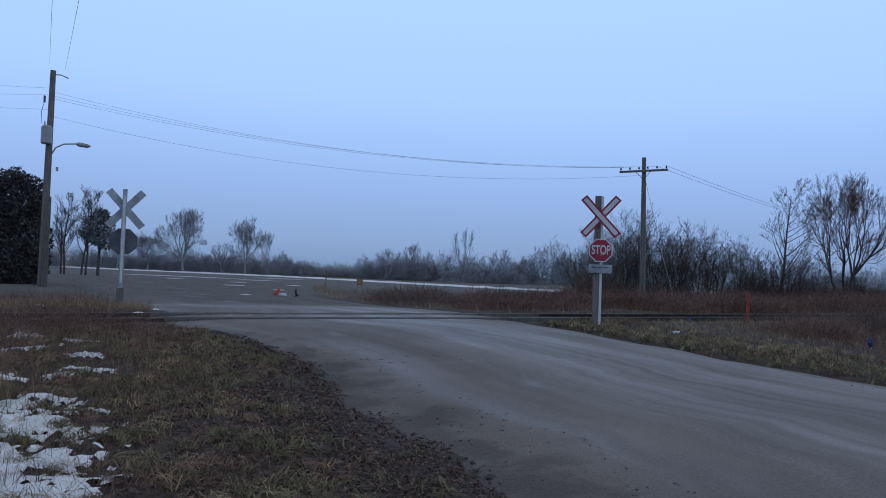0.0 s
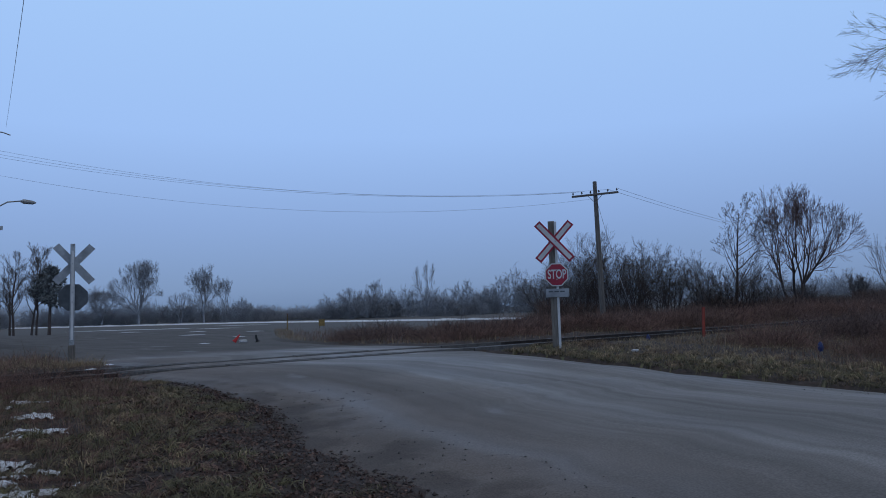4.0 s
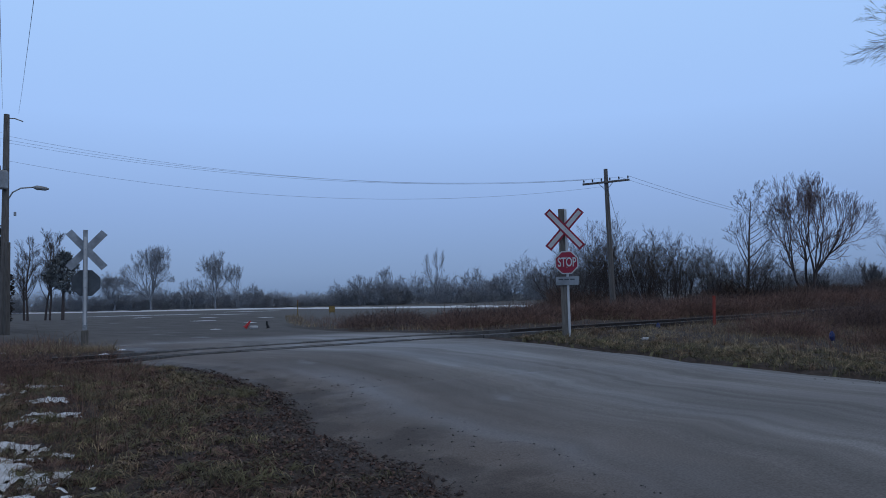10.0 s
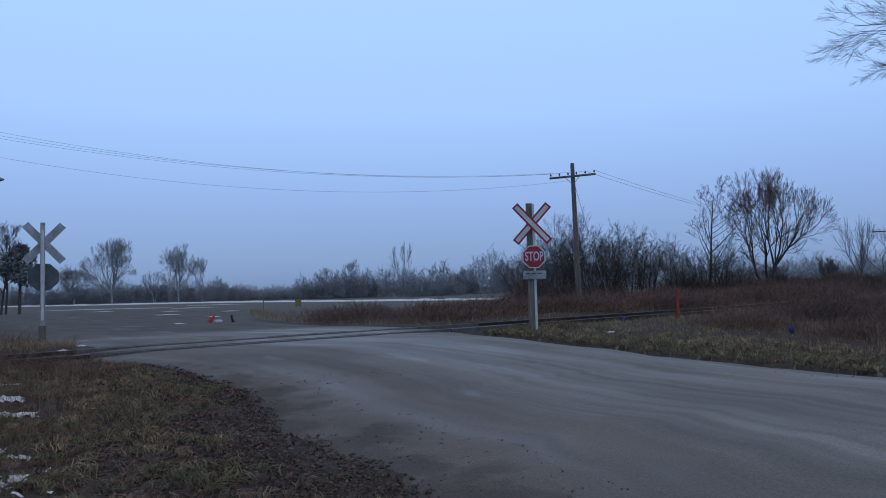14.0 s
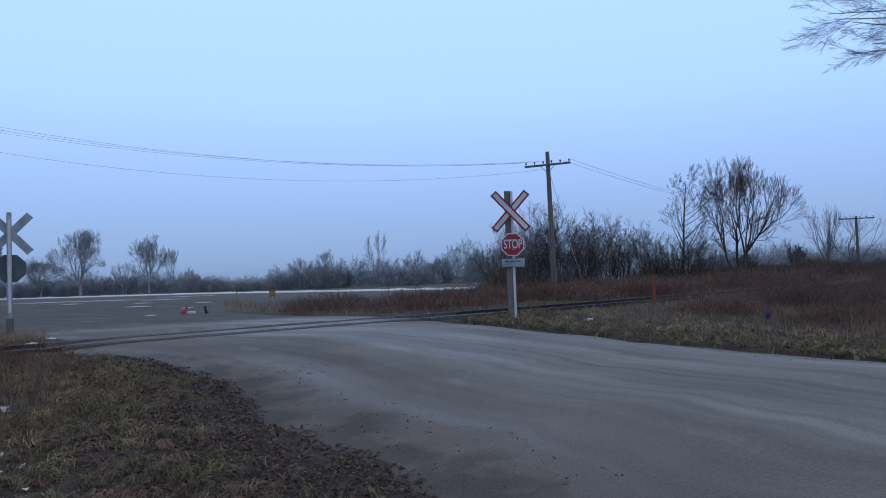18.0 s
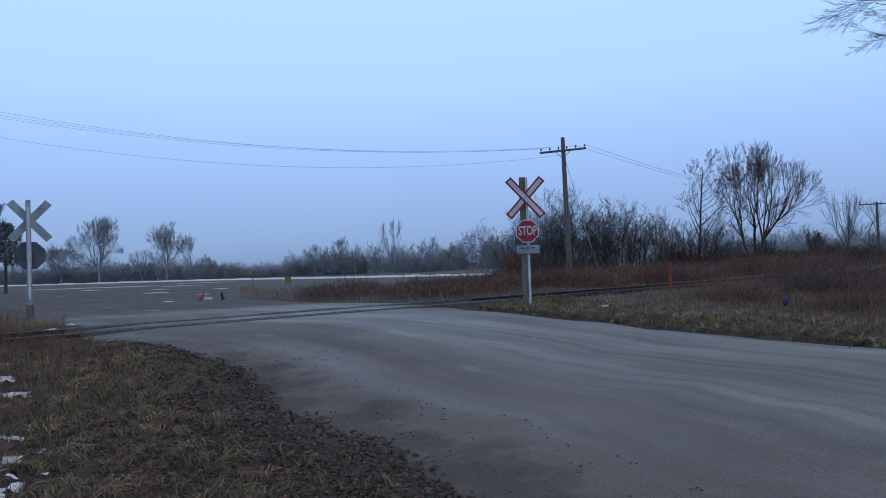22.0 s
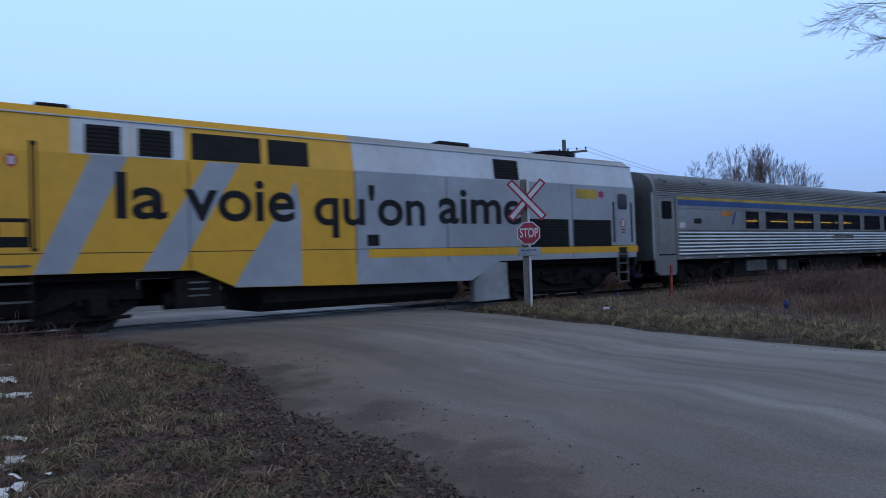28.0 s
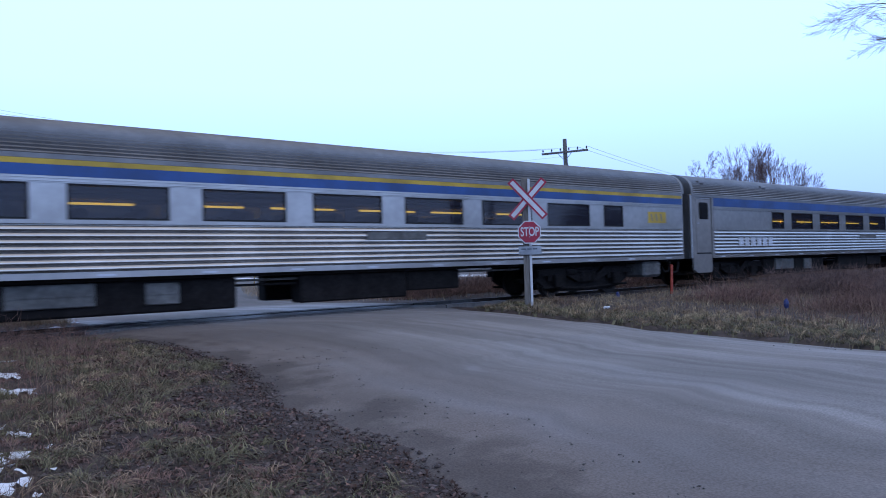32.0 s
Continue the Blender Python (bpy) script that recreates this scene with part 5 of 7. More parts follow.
mounds("verge_brush", "reddish dead brush standing in the snowy verge", [(-6.4, 8.2, 0.5, 0.4, 0.5), (-5.7, 7.2, 0.3, 0.25, 0.36), (-7.1, 9.6, 0.8, 0.5, 0.6), (-6.7, 10.6, 0.7, 0.4, 0.6), (-5.8, 10.8, 0.5, 0.4, 0.45), (-5.1, 6.2, 0.25, 0.2, 0.28), (-7.9, 11.2, 0.8, 0.5, 0.6), (-5.0, 9.6, 0.3, 0.25, 0.3)], WEED_RED, 75, 420, 0.26, 0.003, category="brush")
# beyond the track, on the far verge
far_left = lambda x, y, u, r: (u > 1.8) & (u < 7) & (x < -7)
blades("far_verge_grass", "dry tan grass round the foot of the far sign", scatter(80000, -17, -7.5, 13, 28, 46, 0.1, far_left, clump=0.05, size=0.7), 0.24, 0.01, 1.7, GRASS_DRY, 56)
blades("far_verge_weeds", "brown dead weeds along the far side of the track", scatter(26000, -26, -7.5, 10, 36, 47, 0.6, lambda x, y, u, r: (u > 1.8) & (u < 10) & (x < -10)), 0.35, 0.016, 0.6, WEED_RED, 57, "weeds", segs=3)
# right-hand verge and the weedy bank
right = lambda x, y, u, r: (u < -1.8) & (x > 0.4)
blades("bank_grass", "short green-tan grass along the road edge", scatter(90000, 0.4, 16, 6, 24, 48, 0.06, lambda x, y, u, r: right(x, y, u, r) & (off_road(x, y) < 2.6)), 0.1, 0.011, 1.4, GRASS_GREEN, 58)
blades("bank_dry_grass", "dry tan grass on the bank by the track", scatter(110000, 0.4, 20, 6, 30, 49, 0.2, lambda x, y, u, r: right(x, y, u, r), clump=0.15, size=0.5), 0.2, 0.011, 1.5, GRASS_DRY, 59)
flopped("bank_edge_tufts", "flopped green tufts right at the road edge", 8000, 14, 79, (0.4, 16, 6, 24), 0.2, 0.05, GRASS_GREEN, near=-0.02, full=0.06, width=0.009, gaps=-0.6, test=lambda x, y, u, r: right(x, y, u, r) & (off_road(x, y) < 1.3))
flopped("bank_tufts", "flopped tan and green tufts along the road edge", 3200, 14, 71, (0.4, 16, 6, 24), 0.22, 0.07, GRASS_DRY, near=0.12, full=0.5, width=0.01, gaps=-0.25, test=lambda x, y, u, r: right(x, y, u, r) & (off_road(x, y) < 3.2))
blades("bank_weeds", "dense reddish dead weeds on the bank", scatter(70000, 5, 34, 8, 44, 50, 1.4, lambda x, y, u, r: right(x, y, u, r) & (r.random(len(x)) < np.clip((x - 5.5) / 5, 0, 1)), clump=-0.05, size=0.7), 0.62, 0.009, 1.5, WEED_RED, 60, "weeds", segs=3)
blades("bank_tan_weeds", "tan dead stalks on the bank", scatter(40000, 5, 34, 8, 44, 51, 1.0, lambda x, y, u, r: right(x, y, u, r) & (r.random(len(x)) < np.clip((x - 4.5) / 4, 0, 1)), clump=0.1), 0.5, 0.009, 1.0, WEED_TAN, 61, "weeds", segs=3)
# the field behind the track
behind = lambda x, y, u, r: (u > 2.0) & (x > -22) & (y < 76)
blades("field_weeds", "wide stand of reddish dead weeds behind the track", scatter(60000, -16, 60, 17, 76, 52, 0.5, lambda x, y, u, r: behind(x, y, u, r) & (x > -14 + (y - 40) * 0.1) & (y < 46 + np.clip(x, 0, 30))), 0.5, 0.012, 1.2, WEED_RED, 62, "weeds", segs=3)
blades("field_edge_grass", "tan grass fringe along the gravel and the track", scatter(60000, -16, 34, 16, 60, 53, 0.15, lambda x, y, u, r: behind(x, y, u, r) & ((off_road(x, y) < 1.3) | (u < 3.4))), 0.3, 0.016, 0.9, GRASS_DRY, 63)
blades("field_tan_weeds", "tan stalks among the dead weeds", scatter(30000, -14, 60, 17, 76, 54, 0.6, lambda x, y, u, r: behind(x, y, u, r) & (y < 46 + np.clip(x, 0, 30)), clump=0.15, size=2.5), 0.5, 0.016, 0.8, WEED_TAN, 64, "weeds", segs=3)


def strip_mounds(n, s0, s1, off0, off1, h0, h1, seed, size=(0.5, 1.3)):
    """Brush mounds scattered along the track, off metres from its middle; the heights grow from h0 to h1 with the way along."""
    rng = np.random.default_rng(seed)
    out = []
    while len(out) < n:
        a, o = rng.uniform(s0, s1), rng.uniform(off0, off1)
        x, y, _ = on_track(a, o, 0)
        if float(off_road(x, y)) > 1.6:
            r = rng.uniform(*size)
            out.append((x, y, r, r * rng.uniform(0.7, 1.1), (h0 + (h1 - h0) * (a - s0) / (s1 - s0)) * rng.uniform(0.55, 1.15)))
    return out


mounds("bank_brush", "dark tangled brambles and dead brush on the bank", strip_mounds(44, 20, 40, 5.2, 10, 0.75, 1.8, 81) + strip_mounds(26, 18, 30, 8.5, 14, 0.95, 1.55, 82) + strip_mounds(16, 34, 48, 2.8, 6, 0.8, 1.3, 90), BRAMBLE, 83, 420, 0.32, 0.0038, category="brush")
mounds("bank_reddish_brush", "reddish dead brush on the bank", strip_mounds(50, 16, 42, 4.6, 10, 0.4, 1.1, 84), WEED_RED, 85, 300, 0.3, 0.0042, category="brush")
mounds("field_brush", "reddish-brown dead brush behind the track", strip_mounds(130, 7.5, 46, -9, -2.6, 0.62, 1.0, 86, (0.7, 1.6)), WEED_RED, 87, 110, 0.4, 0.007, category="brush")
mounds("field_dark_brush", "dark brown bramble mounds behind the track", strip_mounds(90, 9, 60, -16, -3.4, 0.7, 1.3, 88, (0.8, 1.8)), BRAMBLE, 89, 100, 0.4, 0.008, category="brush")


def overhang_tree():
    """The tree whose bare branches hang into the sky beside the road; its trunk stands on the bank."""
    rng = np.random.default_rng(77)
    tree = thing("bare_tree", "roadside bare tree with long branches over the bank", "tree", at=at_ground(17.1, 15.4, 0, 0.25))
    segs = grow(rng, 9.0, 0.2, (-0.05, 0), levels=4, kids=(10, 6, 5, 4), spread=55, up=0.1, first=0.55)
    wood = [r for lvl in segs[:2] for r in lvl]
    twigs = [r for lvl in segs[2:] for r in lvl]
    for z, reach, rise, dy in ((6.3, 7.2, 0.06, 0.0), (6.8, 6.8, 0.03, 0.5), (6.2, 6.3, 0.05, -0.6), (7.1, 7.9, 0.0, -0.2), (6.5, 6.0, 0.06, 0.9), (7.4, 7.3, 0.0, 0.6)):
        sub = grow(rng, reach, 0.04, levels=3, kids=(16, 7, 5), spread=27, up=0.06, first=0.3, wander=0.016, ratio=(0.24, 0.5, 0.6))
        d = Vector((-1, dy * 0.25, rise)).to_track_quat("Z", "Y").to_matrix()
        d = np.array(d)
        for i, lvl in enumerate(sub):
            for r in lvl:
                r = np.array(r)
                r[:3], r[3:6] = d @ r[:3] + (-0.1, dy * 0.2, z), d @ r[3:6] + (-0.1, dy * 0.2, z)
                (wood if i == 0 else twigs).append(r)
    part("trunk", sticks("trunk", wood, BARK, 6, least=0.01), BARK, tree)
    part("crown", sticks("crown", twigs, BARK, 3, least=0.0026), BARK, tree, "bare drooping twigs")


overhang_tree()

# ---- the train ----
L_YELLOW = material("loco_yellow", (0.66, 0.335, 0.006), 0.42, vary=0.06, grain=5, blotch=0.7, bump=0.02, tint=(0.6, 0.31, 0.008))
L_GREY = material("loco_grey", (0.32, 0.342, 0.38), 0.45, vary=0.06, grain=5, blotch=0.7, bump=0.02, tint=(0.26, 0.28, 0.31))
L_LIGHT = material("loco_light_grey", (0.52, 0.565, 0.63), 0.4, vary=0.06, grain=5, blotch=0.7, bump=0.02, tint=(0.45, 0.47, 0.5))
L_BLACK = material("loco_lettering_black", (0.014, 0.015, 0.02), 0.7, spec=0.2, vary=0.1, grain=8, blotch=2, bump=0)
L_DARK = material("loco_dark_grille", (0.012, 0.012, 0.014), 0.7, spec=0.2, vary=0.2, grain=12, blotch=2)
UNDER = material("dirty_running_gear", (0.014, 0.0125, 0.0125), 0.9, 0.0, spec=0.15, vary=0.4, grain=16, blotch=3)
UNDER_GREY = material("dusty_steel_boxes", (0.13, 0.13, 0.125), 0.75, 0.2, vary=0.3, grain=12, blotch=2)
PLOUGH = material("dusty_plough_steel", (0.075, 0.066, 0.06), 0.85, 0.1, vary=0.45, grain=9, blotch=1.6, tint=(0.035, 0.03, 0.028))
WHEEL = material("wheel_steel", (0.04, 0.034, 0.03), 0.65, 0.4, vary=0.3, grain=12, blotch=3)
STAINLESS = material("stainless_steel", (0.44, 0.43, 0.415), 0.3, 0.8, vary=0.07, grain=7, blotch=0.8, bump=0.03, tint=(0.36, 0.35, 0.335))
SIDE_STEEL = material("plain_side_steel", (0.42, 0.41, 0.395), 0.33, 0.8, vary=0.1, grain=7, blotch=0.8, bump=0.04, tint=(0.35, 0.34, 0.325))
STAIN_DULL = material("dull_stainless_roof", (0.2, 0.2, 0.2), 0.5, 0.6, vary=0.12, grain=7, blotch=0.8, bump=0.05, tint=(0.15, 0.15, 0.15))
C_BLUE = material("stripe_blue", (0.012, 0.065, 0.24), 0.45, vary=0.08, bump=0)
C_YELLOW = material("stripe_yellow", (0.5, 0.33, 0.02), 0.45, vary=0.08, bump=0)
C_ORANGE = material("emblem_orange", (0.55, 0.2, 0.02), 0.5, vary=0.08, bump=0)
FLAG_RED = material("flag_red", (0.5, 0.02, 0.02), 0.5, vary=0.08, bump=0)
DOOR_STEEL = material("dull_door_steel", (0.27, 0.255, 0.24), 0.5, 0.6, vary=0.1, grain=7, blotch=1.2, bump=0.03, tint=(0.21, 0.2, 0.19))
DIAPHRAGM = material("dark_rubber_diaphragm", (0.045, 0.045, 0.048), 0.75, vary=0.3, grain=8, blotch=2)
SEAT = material("coach_seat_cloth", (0.05, 0.055, 0.07), 0.95, vary=0.2)
INSIDE = material("coach_lining", (0.2, 0.18, 0.17), 0.8, vary=0.1)
LAMP_WARM = glow("warm_ceiling_lamp", (1.0, 0.66, 0.08), 2.6)
HEADLIGHT = glow("headlight_lens", (1.0, 0.9, 0.72), 14.0)
DITCH = glow("marker_lens", (1.0, 0.7, 0.35), 3.0)
CAB_GLASS = glass("cab_glass", (0.015, 0.017, 0.02), 0.08)


def tinted_glass():
    m = bpy.data.materials.new("tinted_coach_glass")
    m.use_nodes = True
    nt = m.node_tree
    b = nt.nodes["Principled BSDF"]
    b.inputs["Base Color"].default_value = (0.022, 0.023, 0.034, 1)
    b.inputs["Roughness"].default_value = 0.06
    b.inputs["Alpha"].default_value = 0.7
    return m


COACH_GLASS = tinted_glass()
SPINNING = []


def wheelset(parent, x, r):
    """Two wheels on an axle; it turns about its own y axis."""
    sh = Shape()
    for y in (-0.75, 0.75):
        k = 1 if y > 0 else -1
        ring = [(y - k * 0.06, r + 0.028), (y - k * 0.03, r + 0.025), (y - k * 0.02, r), (y + k * 0.075, r - 0.012), (y + k * 0.075, r * 0.78), (y + k * 0.03, r * 0.72), (y + k * 0.02, r * 0.34), (y + k * 0.085, r * 0.28), (y + k * 0.085, 0.0), (y - k * 0.07, 0.0), (y - k * 0.06, r * 0.7)]
        n = 24
        sh.loft([[(rr * math.sin(2 * math.pi * i / n), yy, rr * math.cos(2 * math.pi * i / n)) for i in range(n)] for yy, rr in ((a, max(b, 0.004)) for a, b in ring)], caps=False)
    sh.tube([(0, -0.95, 0), (0, 0.95, 0)], 0.085, 10)
    ob = part("wheelset", sh, WHEEL, parent, "steel wheels on an axle", at=pose(x, 0, r))
    SPINNING.append((ob, x, r))
    return ob


def truck(vehicle, xc, base, r, long=0.8, loco_type=False):
    """A two-axle truck: side frames, bolster, springs, axle boxes, and turning wheelsets straight on the vehicle."""
    for dx in (-base / 2, base / 2):
        wheelset(vehicle, xc + dx, r)
    tr = part("truck_frame", Shape().cbox(xc - 0.35, xc + 0.35, -1.05, 1.05, 0.5, 0.78, 0.03), UNDER, vehicle, "cast steel truck")
    for y in (-1.06, 1.06):
        k = 1 if y > 0 else -1
        e = base / 2 + long
        outline = [(xc - e, 0.62), (xc - e, 0.8), (xc - base / 2 + 0.5, 0.86), (xc - 0.5, 0.66), (xc + 0.5, 0.66), (xc + base / 2 - 0.5, 0.86), (xc + e, 0.8), (xc + e, 0.62),
                   (xc + base / 2 - 0.3, 0.66), (xc + 0.45, 0.42), (xc - 0.45, 0.42), (xc - base / 2 + 0.3, 0.66)]
        part("side_frame", Shape().prism(outline, "y", y - 0.07, y + 0.07), UNDER, tr)
        lower = [(xc - e + 0.05, 1.0), (xc + e - 0.05, 1.0), (xc + e - 0.05, 0.5), (xc + base / 2 + 0.3, 0.24), (xc + base / 2 - 0.35, 0.16), (xc + 0.6, 0.14), (xc - 0.6, 0.14), (xc - base / 2 + 0.35, 0.16), (xc - base / 2 - 0.3, 0.24), (xc - e + 0.05, 0.5)]
        part("equaliser", Shape().prism(lower, "y", y - k * 0.16, y - k * 0.08), UNDER, tr, "dark equaliser plate")
        part("brake_rigging", Shape().tube([(xc - e + 0.2, y, 0.3), (xc, y, 0.22), (xc + e - 0.2, y, 0.3)], 0.04, 6), UNDER, tr)
        for dx in (-base / 2, base / 2):
            part("axle_box", Shape().cbox(xc + dx - 0.17, xc + dx + 0.17, y - 0.06, y + k * 0.13 + 0.02, r - 0.18, r + 0.2, 0.03), UNDER, tr, "grimy axle box")
            for s2 in (-0.3, 0.3):
                part("coil_spring", Shape().tube([(xc + dx + s2, y, r + 0.02), (xc + dx + s2, y, r + 0.3)], 0.075, 8), UNDER, tr)
        for dx in (-0.25, 0.25):
            part("coil_spring", Shape().tube([(xc + dx, y + k * 0.03, 0.42), (xc + dx, y + k * 0.03, 0.72)], 0.1, 8), UNDER, tr)
        part("brake_cylinder", Shape().tube([(xc + 0.55, y + k * 0.06, 0.72), (xc + 0.95, y + k * 0.06, 0.72)], 0.09, 10), UNDER, tr)
        part("damper", Shape().tube([(xc - 0.75, y + k * 0.1, 0.86), (xc - 0.3, y + k * 0.1, 0.5)], 0.035, 6), UNDER, tr)
    return tr


def side_panel(outline, out, thick=0.006, *more):
    """Flat shapes (x, z) laid on both sides at y = out: one Shape a side."""
    made = []
    for k in (1, -1):
        sh = Shape()
        for ring in (outline, *more):
            sh.prism(ring, "y", k * out, k * (out + thick))
        made.append(sh)
    return made


def rect(x0, x1, z0, z1):
    return [(x0, z0), (x1, z0), (x1, z1), (x0, z1)]


def rounded(x0, x1, z0, z1, r=0.06):
    pts = []
    for cx, cz, a in ((x1 - r, z1 - r, 0), (x0 + r, z1 - r, 90), (x0 + r, z0 + r, 180), (x1 - r, z0 + r, 270)):
        pts += [(cx + r * math.cos(radians(a + q)), cz + r * math.sin(radians(a + q))) for q in (0, 45, 90)]
    return pts


def canted(x0, x1, t0, t1, lift=0.004, shear=0.0, side=1):
    """A patch on the slanted upper side of the locomotive; t runs 0 to 1 up the slant."""
    def at(x, t, out):
        y, z = 1.52 - 0.13 * t, 3.3 + 0.68 * t
        return (x + shear * (0.5 - t), side * (y + out * 0.98), z + out * 0.19)
    ring = [(x0, t0), (x1, t0), (x1, t1), (x0, t1)]
    v = [at(x, t, 0.0) for x, t in ring] + [at(x, t, lift) for x, t in ring]
    return Shape().add(v, [(0, 3, 2, 1), (4, 5, 6, 7), (0, 1, 5, 4), (1, 2, 6, 5), (2, 3, 7, 6), (3, 0, 4, 7)])


def ring_at(x, w, zb, zs, sh_, ro, to):
    half = [(w, zb), (w, zs), sh_, ro, to]
    return [(x, y, z) for y, z in half] + [(x, -y, z) for y, z in reversed(half)]


def build_locomotive():
    loco = thing("locomotive", "yellow and grey diesel passenger locomotive with lit headlights", "locomotive")
    full = lambda x, zb=1.14: ring_at(x, 1.52, zb, 3.3, (1.39, 3.98), (1.08, 4.2), (0.45, 4.33))
    rear = part("rear_body", Shape().loft([ring_at(0.0, 1.44, 1.14, 3.25, (1.32, 3.88), (1.03, 4.1), (0.45, 4.22)), full(0.12), full(10.24)]), L_GREY, loco, "grey rear carbody")
    front = part("front_body", Shape().loft([full(10.24), full(18.5)]), L_YELLOW, loco, "yellow front carbody")

    def facets(*half):
        """A ring over the nose from points of one half, low to high."""
        return list(half) + [(x, -y, z) for x, y, z in reversed(half)]

    n0 = full(18.5)
    n1 = facets((18.62, 1.515, 1.14), (18.62, 1.515, 3.31), (18.7, 1.31, 3.9), (18.76, 1.06, 4.06), (18.86, 0.45, 4.12))
    n2 = facets((18.7, 1.512, 1.14), (18.7, 1.512, 3.26), (18.76, 1.29, 3.82), (18.86, 1.06, 3.88), (18.97, 0.45, 3.92))
    n3 = facets((18.96, 1.505, 1.14), (18.96, 1.505, 3.1), (19.06, 1.2, 3.36), (19.12, 1.06, 3.4), (19.23, 0.45, 3.44))
    n4 = facets((19.86, 1.45, 1.14), (19.86, 1.45, 2.52), (19.86, 1.42, 2.55), (19.87, 1.36, 2.57), (19.9, 0.45, 2.62))
    nose = part("nose", Shape().loft([n0, n1, n2, n3, n4]), L_YELLOW, loco, "faceted yellow cab front")
    n5 = facets((20.0, 1.4, 1.14), (20.0, 1.4, 2.18), (20.0, 1.34, 2.26), (20.01, 1.05, 2.33), (20.03, 0.45, 2.37))
    n6 = facets((20.05, 1.33, 1.15), (20.05, 1.33, 2.02), (20.05, 1.24, 2.1), (20.07, 0.95, 2.16), (20.09, 0.4, 2.2))
    part("nose_tip", Shape().loft([n4, n5, n6]), L_LIGHT, nose, "silver nose front")
    lift = lambda ring, d: [(p[0] + d, p[1], p[2] + d) for p in ring]
    part("nose_mask", Shape().loft([lift(r, 0.008)[3:7] for r in (n3, n4)], closed=False, caps=False), L_LIGHT, nose, "silver mask over the nose")
    part("roof_strip", Shape().loft([[(x + 0.006, y, z + 0.008) for x, y, z in r] for r in (((18.3, 0.3, 4.332), (18.3, -0.3, 4.332)), ((18.5, 0.28, 4.332), (18.5, -0.28, 4.332)), ((18.862, 0.24, 4.125), (18.862, -0.24, 4.125)), ((18.975, 0.16, 3.925), (18.975, -0.16, 3.925)), ((19.235, 0.06, 3.445), (19.235, -0.06, 3.445)))], closed=False, caps=False), L_LIGHT, nose, "silver strip between the windscreens")

    def on_slope(t, y):
        """A place on the windscreen's slope: t runs down it, y across."""
        out = abs(y)
        top = Vector((18.97, 0, 3.92)).lerp(Vector((18.86, 0, 3.88)), min(max((out - 0.45) / 0.61, 0), 1.3))
        low = Vector((19.23, 0, 3.44)).lerp(Vector((19.12, 0, 3.4)), min(max((out - 0.45) / 0.61, 0), 1.3))
        p = top.lerp(low, t) + Vector((0.024, 0, 0.014))
        return Vector((p.x, y, p.z))

    for k in (1, -1):
        pts = [on_slope(0.06, k * y) for y in (0.09, 0.45, 1.2)] + [on_slope(0.93, k * y) for y in (0.05, 0.45, 1.04)]
        low = [p - Vector((0.022, 0, 0.013)) for p in pts]
        part("windscreen", Shape().add(low + pts, [(6, 7, 10, 9), (7, 8, 11, 10), (0, 3, 4, 1), (1, 4, 5, 2), (0, 1, 7, 6), (1, 2, 8, 7), (2, 5, 11, 8), (5, 4, 10, 11), (4, 3, 9, 10), (3, 0, 6, 9)]), CAB_GLASS, nose, "dark raked windscreen")
        part("wiper", Shape().tube([on_slope(0.98, k * 0.3) + Vector((0.02, 0, 0.01)), on_slope(0.3, k * 0.62) + Vector((0.02, 0, 0.01))], 0.012, 5), BLACK, nose)
    # lamps
    part("headlight_hood", Shape().cbox(19.86, 20.04, -0.32, 0.32, 2.24, 2.52, 0.04), L_DARK, nose, "dark headlight housing")
    for y in (-0.16, 0.16):
        part("headlight", Shape().tube([(19.95, y, 2.38), (20.1, y, 2.37)], [0.1, 0.09], 14), HEADLIGHT, nose, "lit headlight")
    for y in (-0.84, 0.84):
        part("ditch_light", Shape().tube([(19.98, y, 1.96), (20.13, y, 1.95)], [0.095, 0.085], 14), HEADLIGHT, nose, "lit ditch light")
        part("number_recess", Shape().cbox(19.98, 20.1, y * 1.06 - 0.2, y * 1.06 + 0.2, 1.47, 1.76, 0.02), L_DARK, nose, "dark recess below the lamp")
        part("recess_lens", Shape().disc((20.1, y * 1.06, 1.62), 0.07, "x", 0.03, 10), CABINET, nose)
        part("nose_socket", Shape().tube([(19.8, y, 2.66), (19.96, y, 2.6)], 0.06, 10), L_DARK, nose, "small dark socket")
        part("corner_step", Shape().cbox(19.98, 20.09, y * 1.3 - 0.07, y * 1.3 + 0.07, 1.2, 1.42, 0.02), L_DARK, nose)
    for y in (-0.42, -0.2):
        part("marker_light", Shape().tube([(20.0, y, 1.98), (20.1, y, 1.97)], 0.05, 8), C_ORANGE, nose, "small orange marker lens")
    part("nose_leaf", Shape().disc((20.085, 0.22, 2.0), 0.1, "x", 0.03, 8), SIGN_RED, nose, "small red emblem on the nose")

    def on_mask(x, y, out=0.014):
        t = (x - 19.23) / 0.67
        return (x + out, y, 3.44 + (2.62 - 3.44) * t + out)

    for name, a, b, y0, y1, mat in (("nose_number_board", 19.3, 19.44, -0.32, 0.34, SIGN_DARK), ("nose_shield", 19.5, 19.7, -0.12, 0.14, SIGN_DARK)):
        q = [on_mask(a, y0), on_mask(a, y1), on_mask(b, y1), on_mask(b, y0)]
        w = [(p[0] - 0.02, p[1], p[2] - 0.02) for p in q]
        part(name, Shape().add(w + q, [(0, 3, 2, 1), (4, 5, 6, 7), (0, 1, 5, 4), (1, 2, 6, 5), (2, 3, 7, 6), (3, 0, 4, 7)]), mat, nose, "dark plate with an unreadable mark")
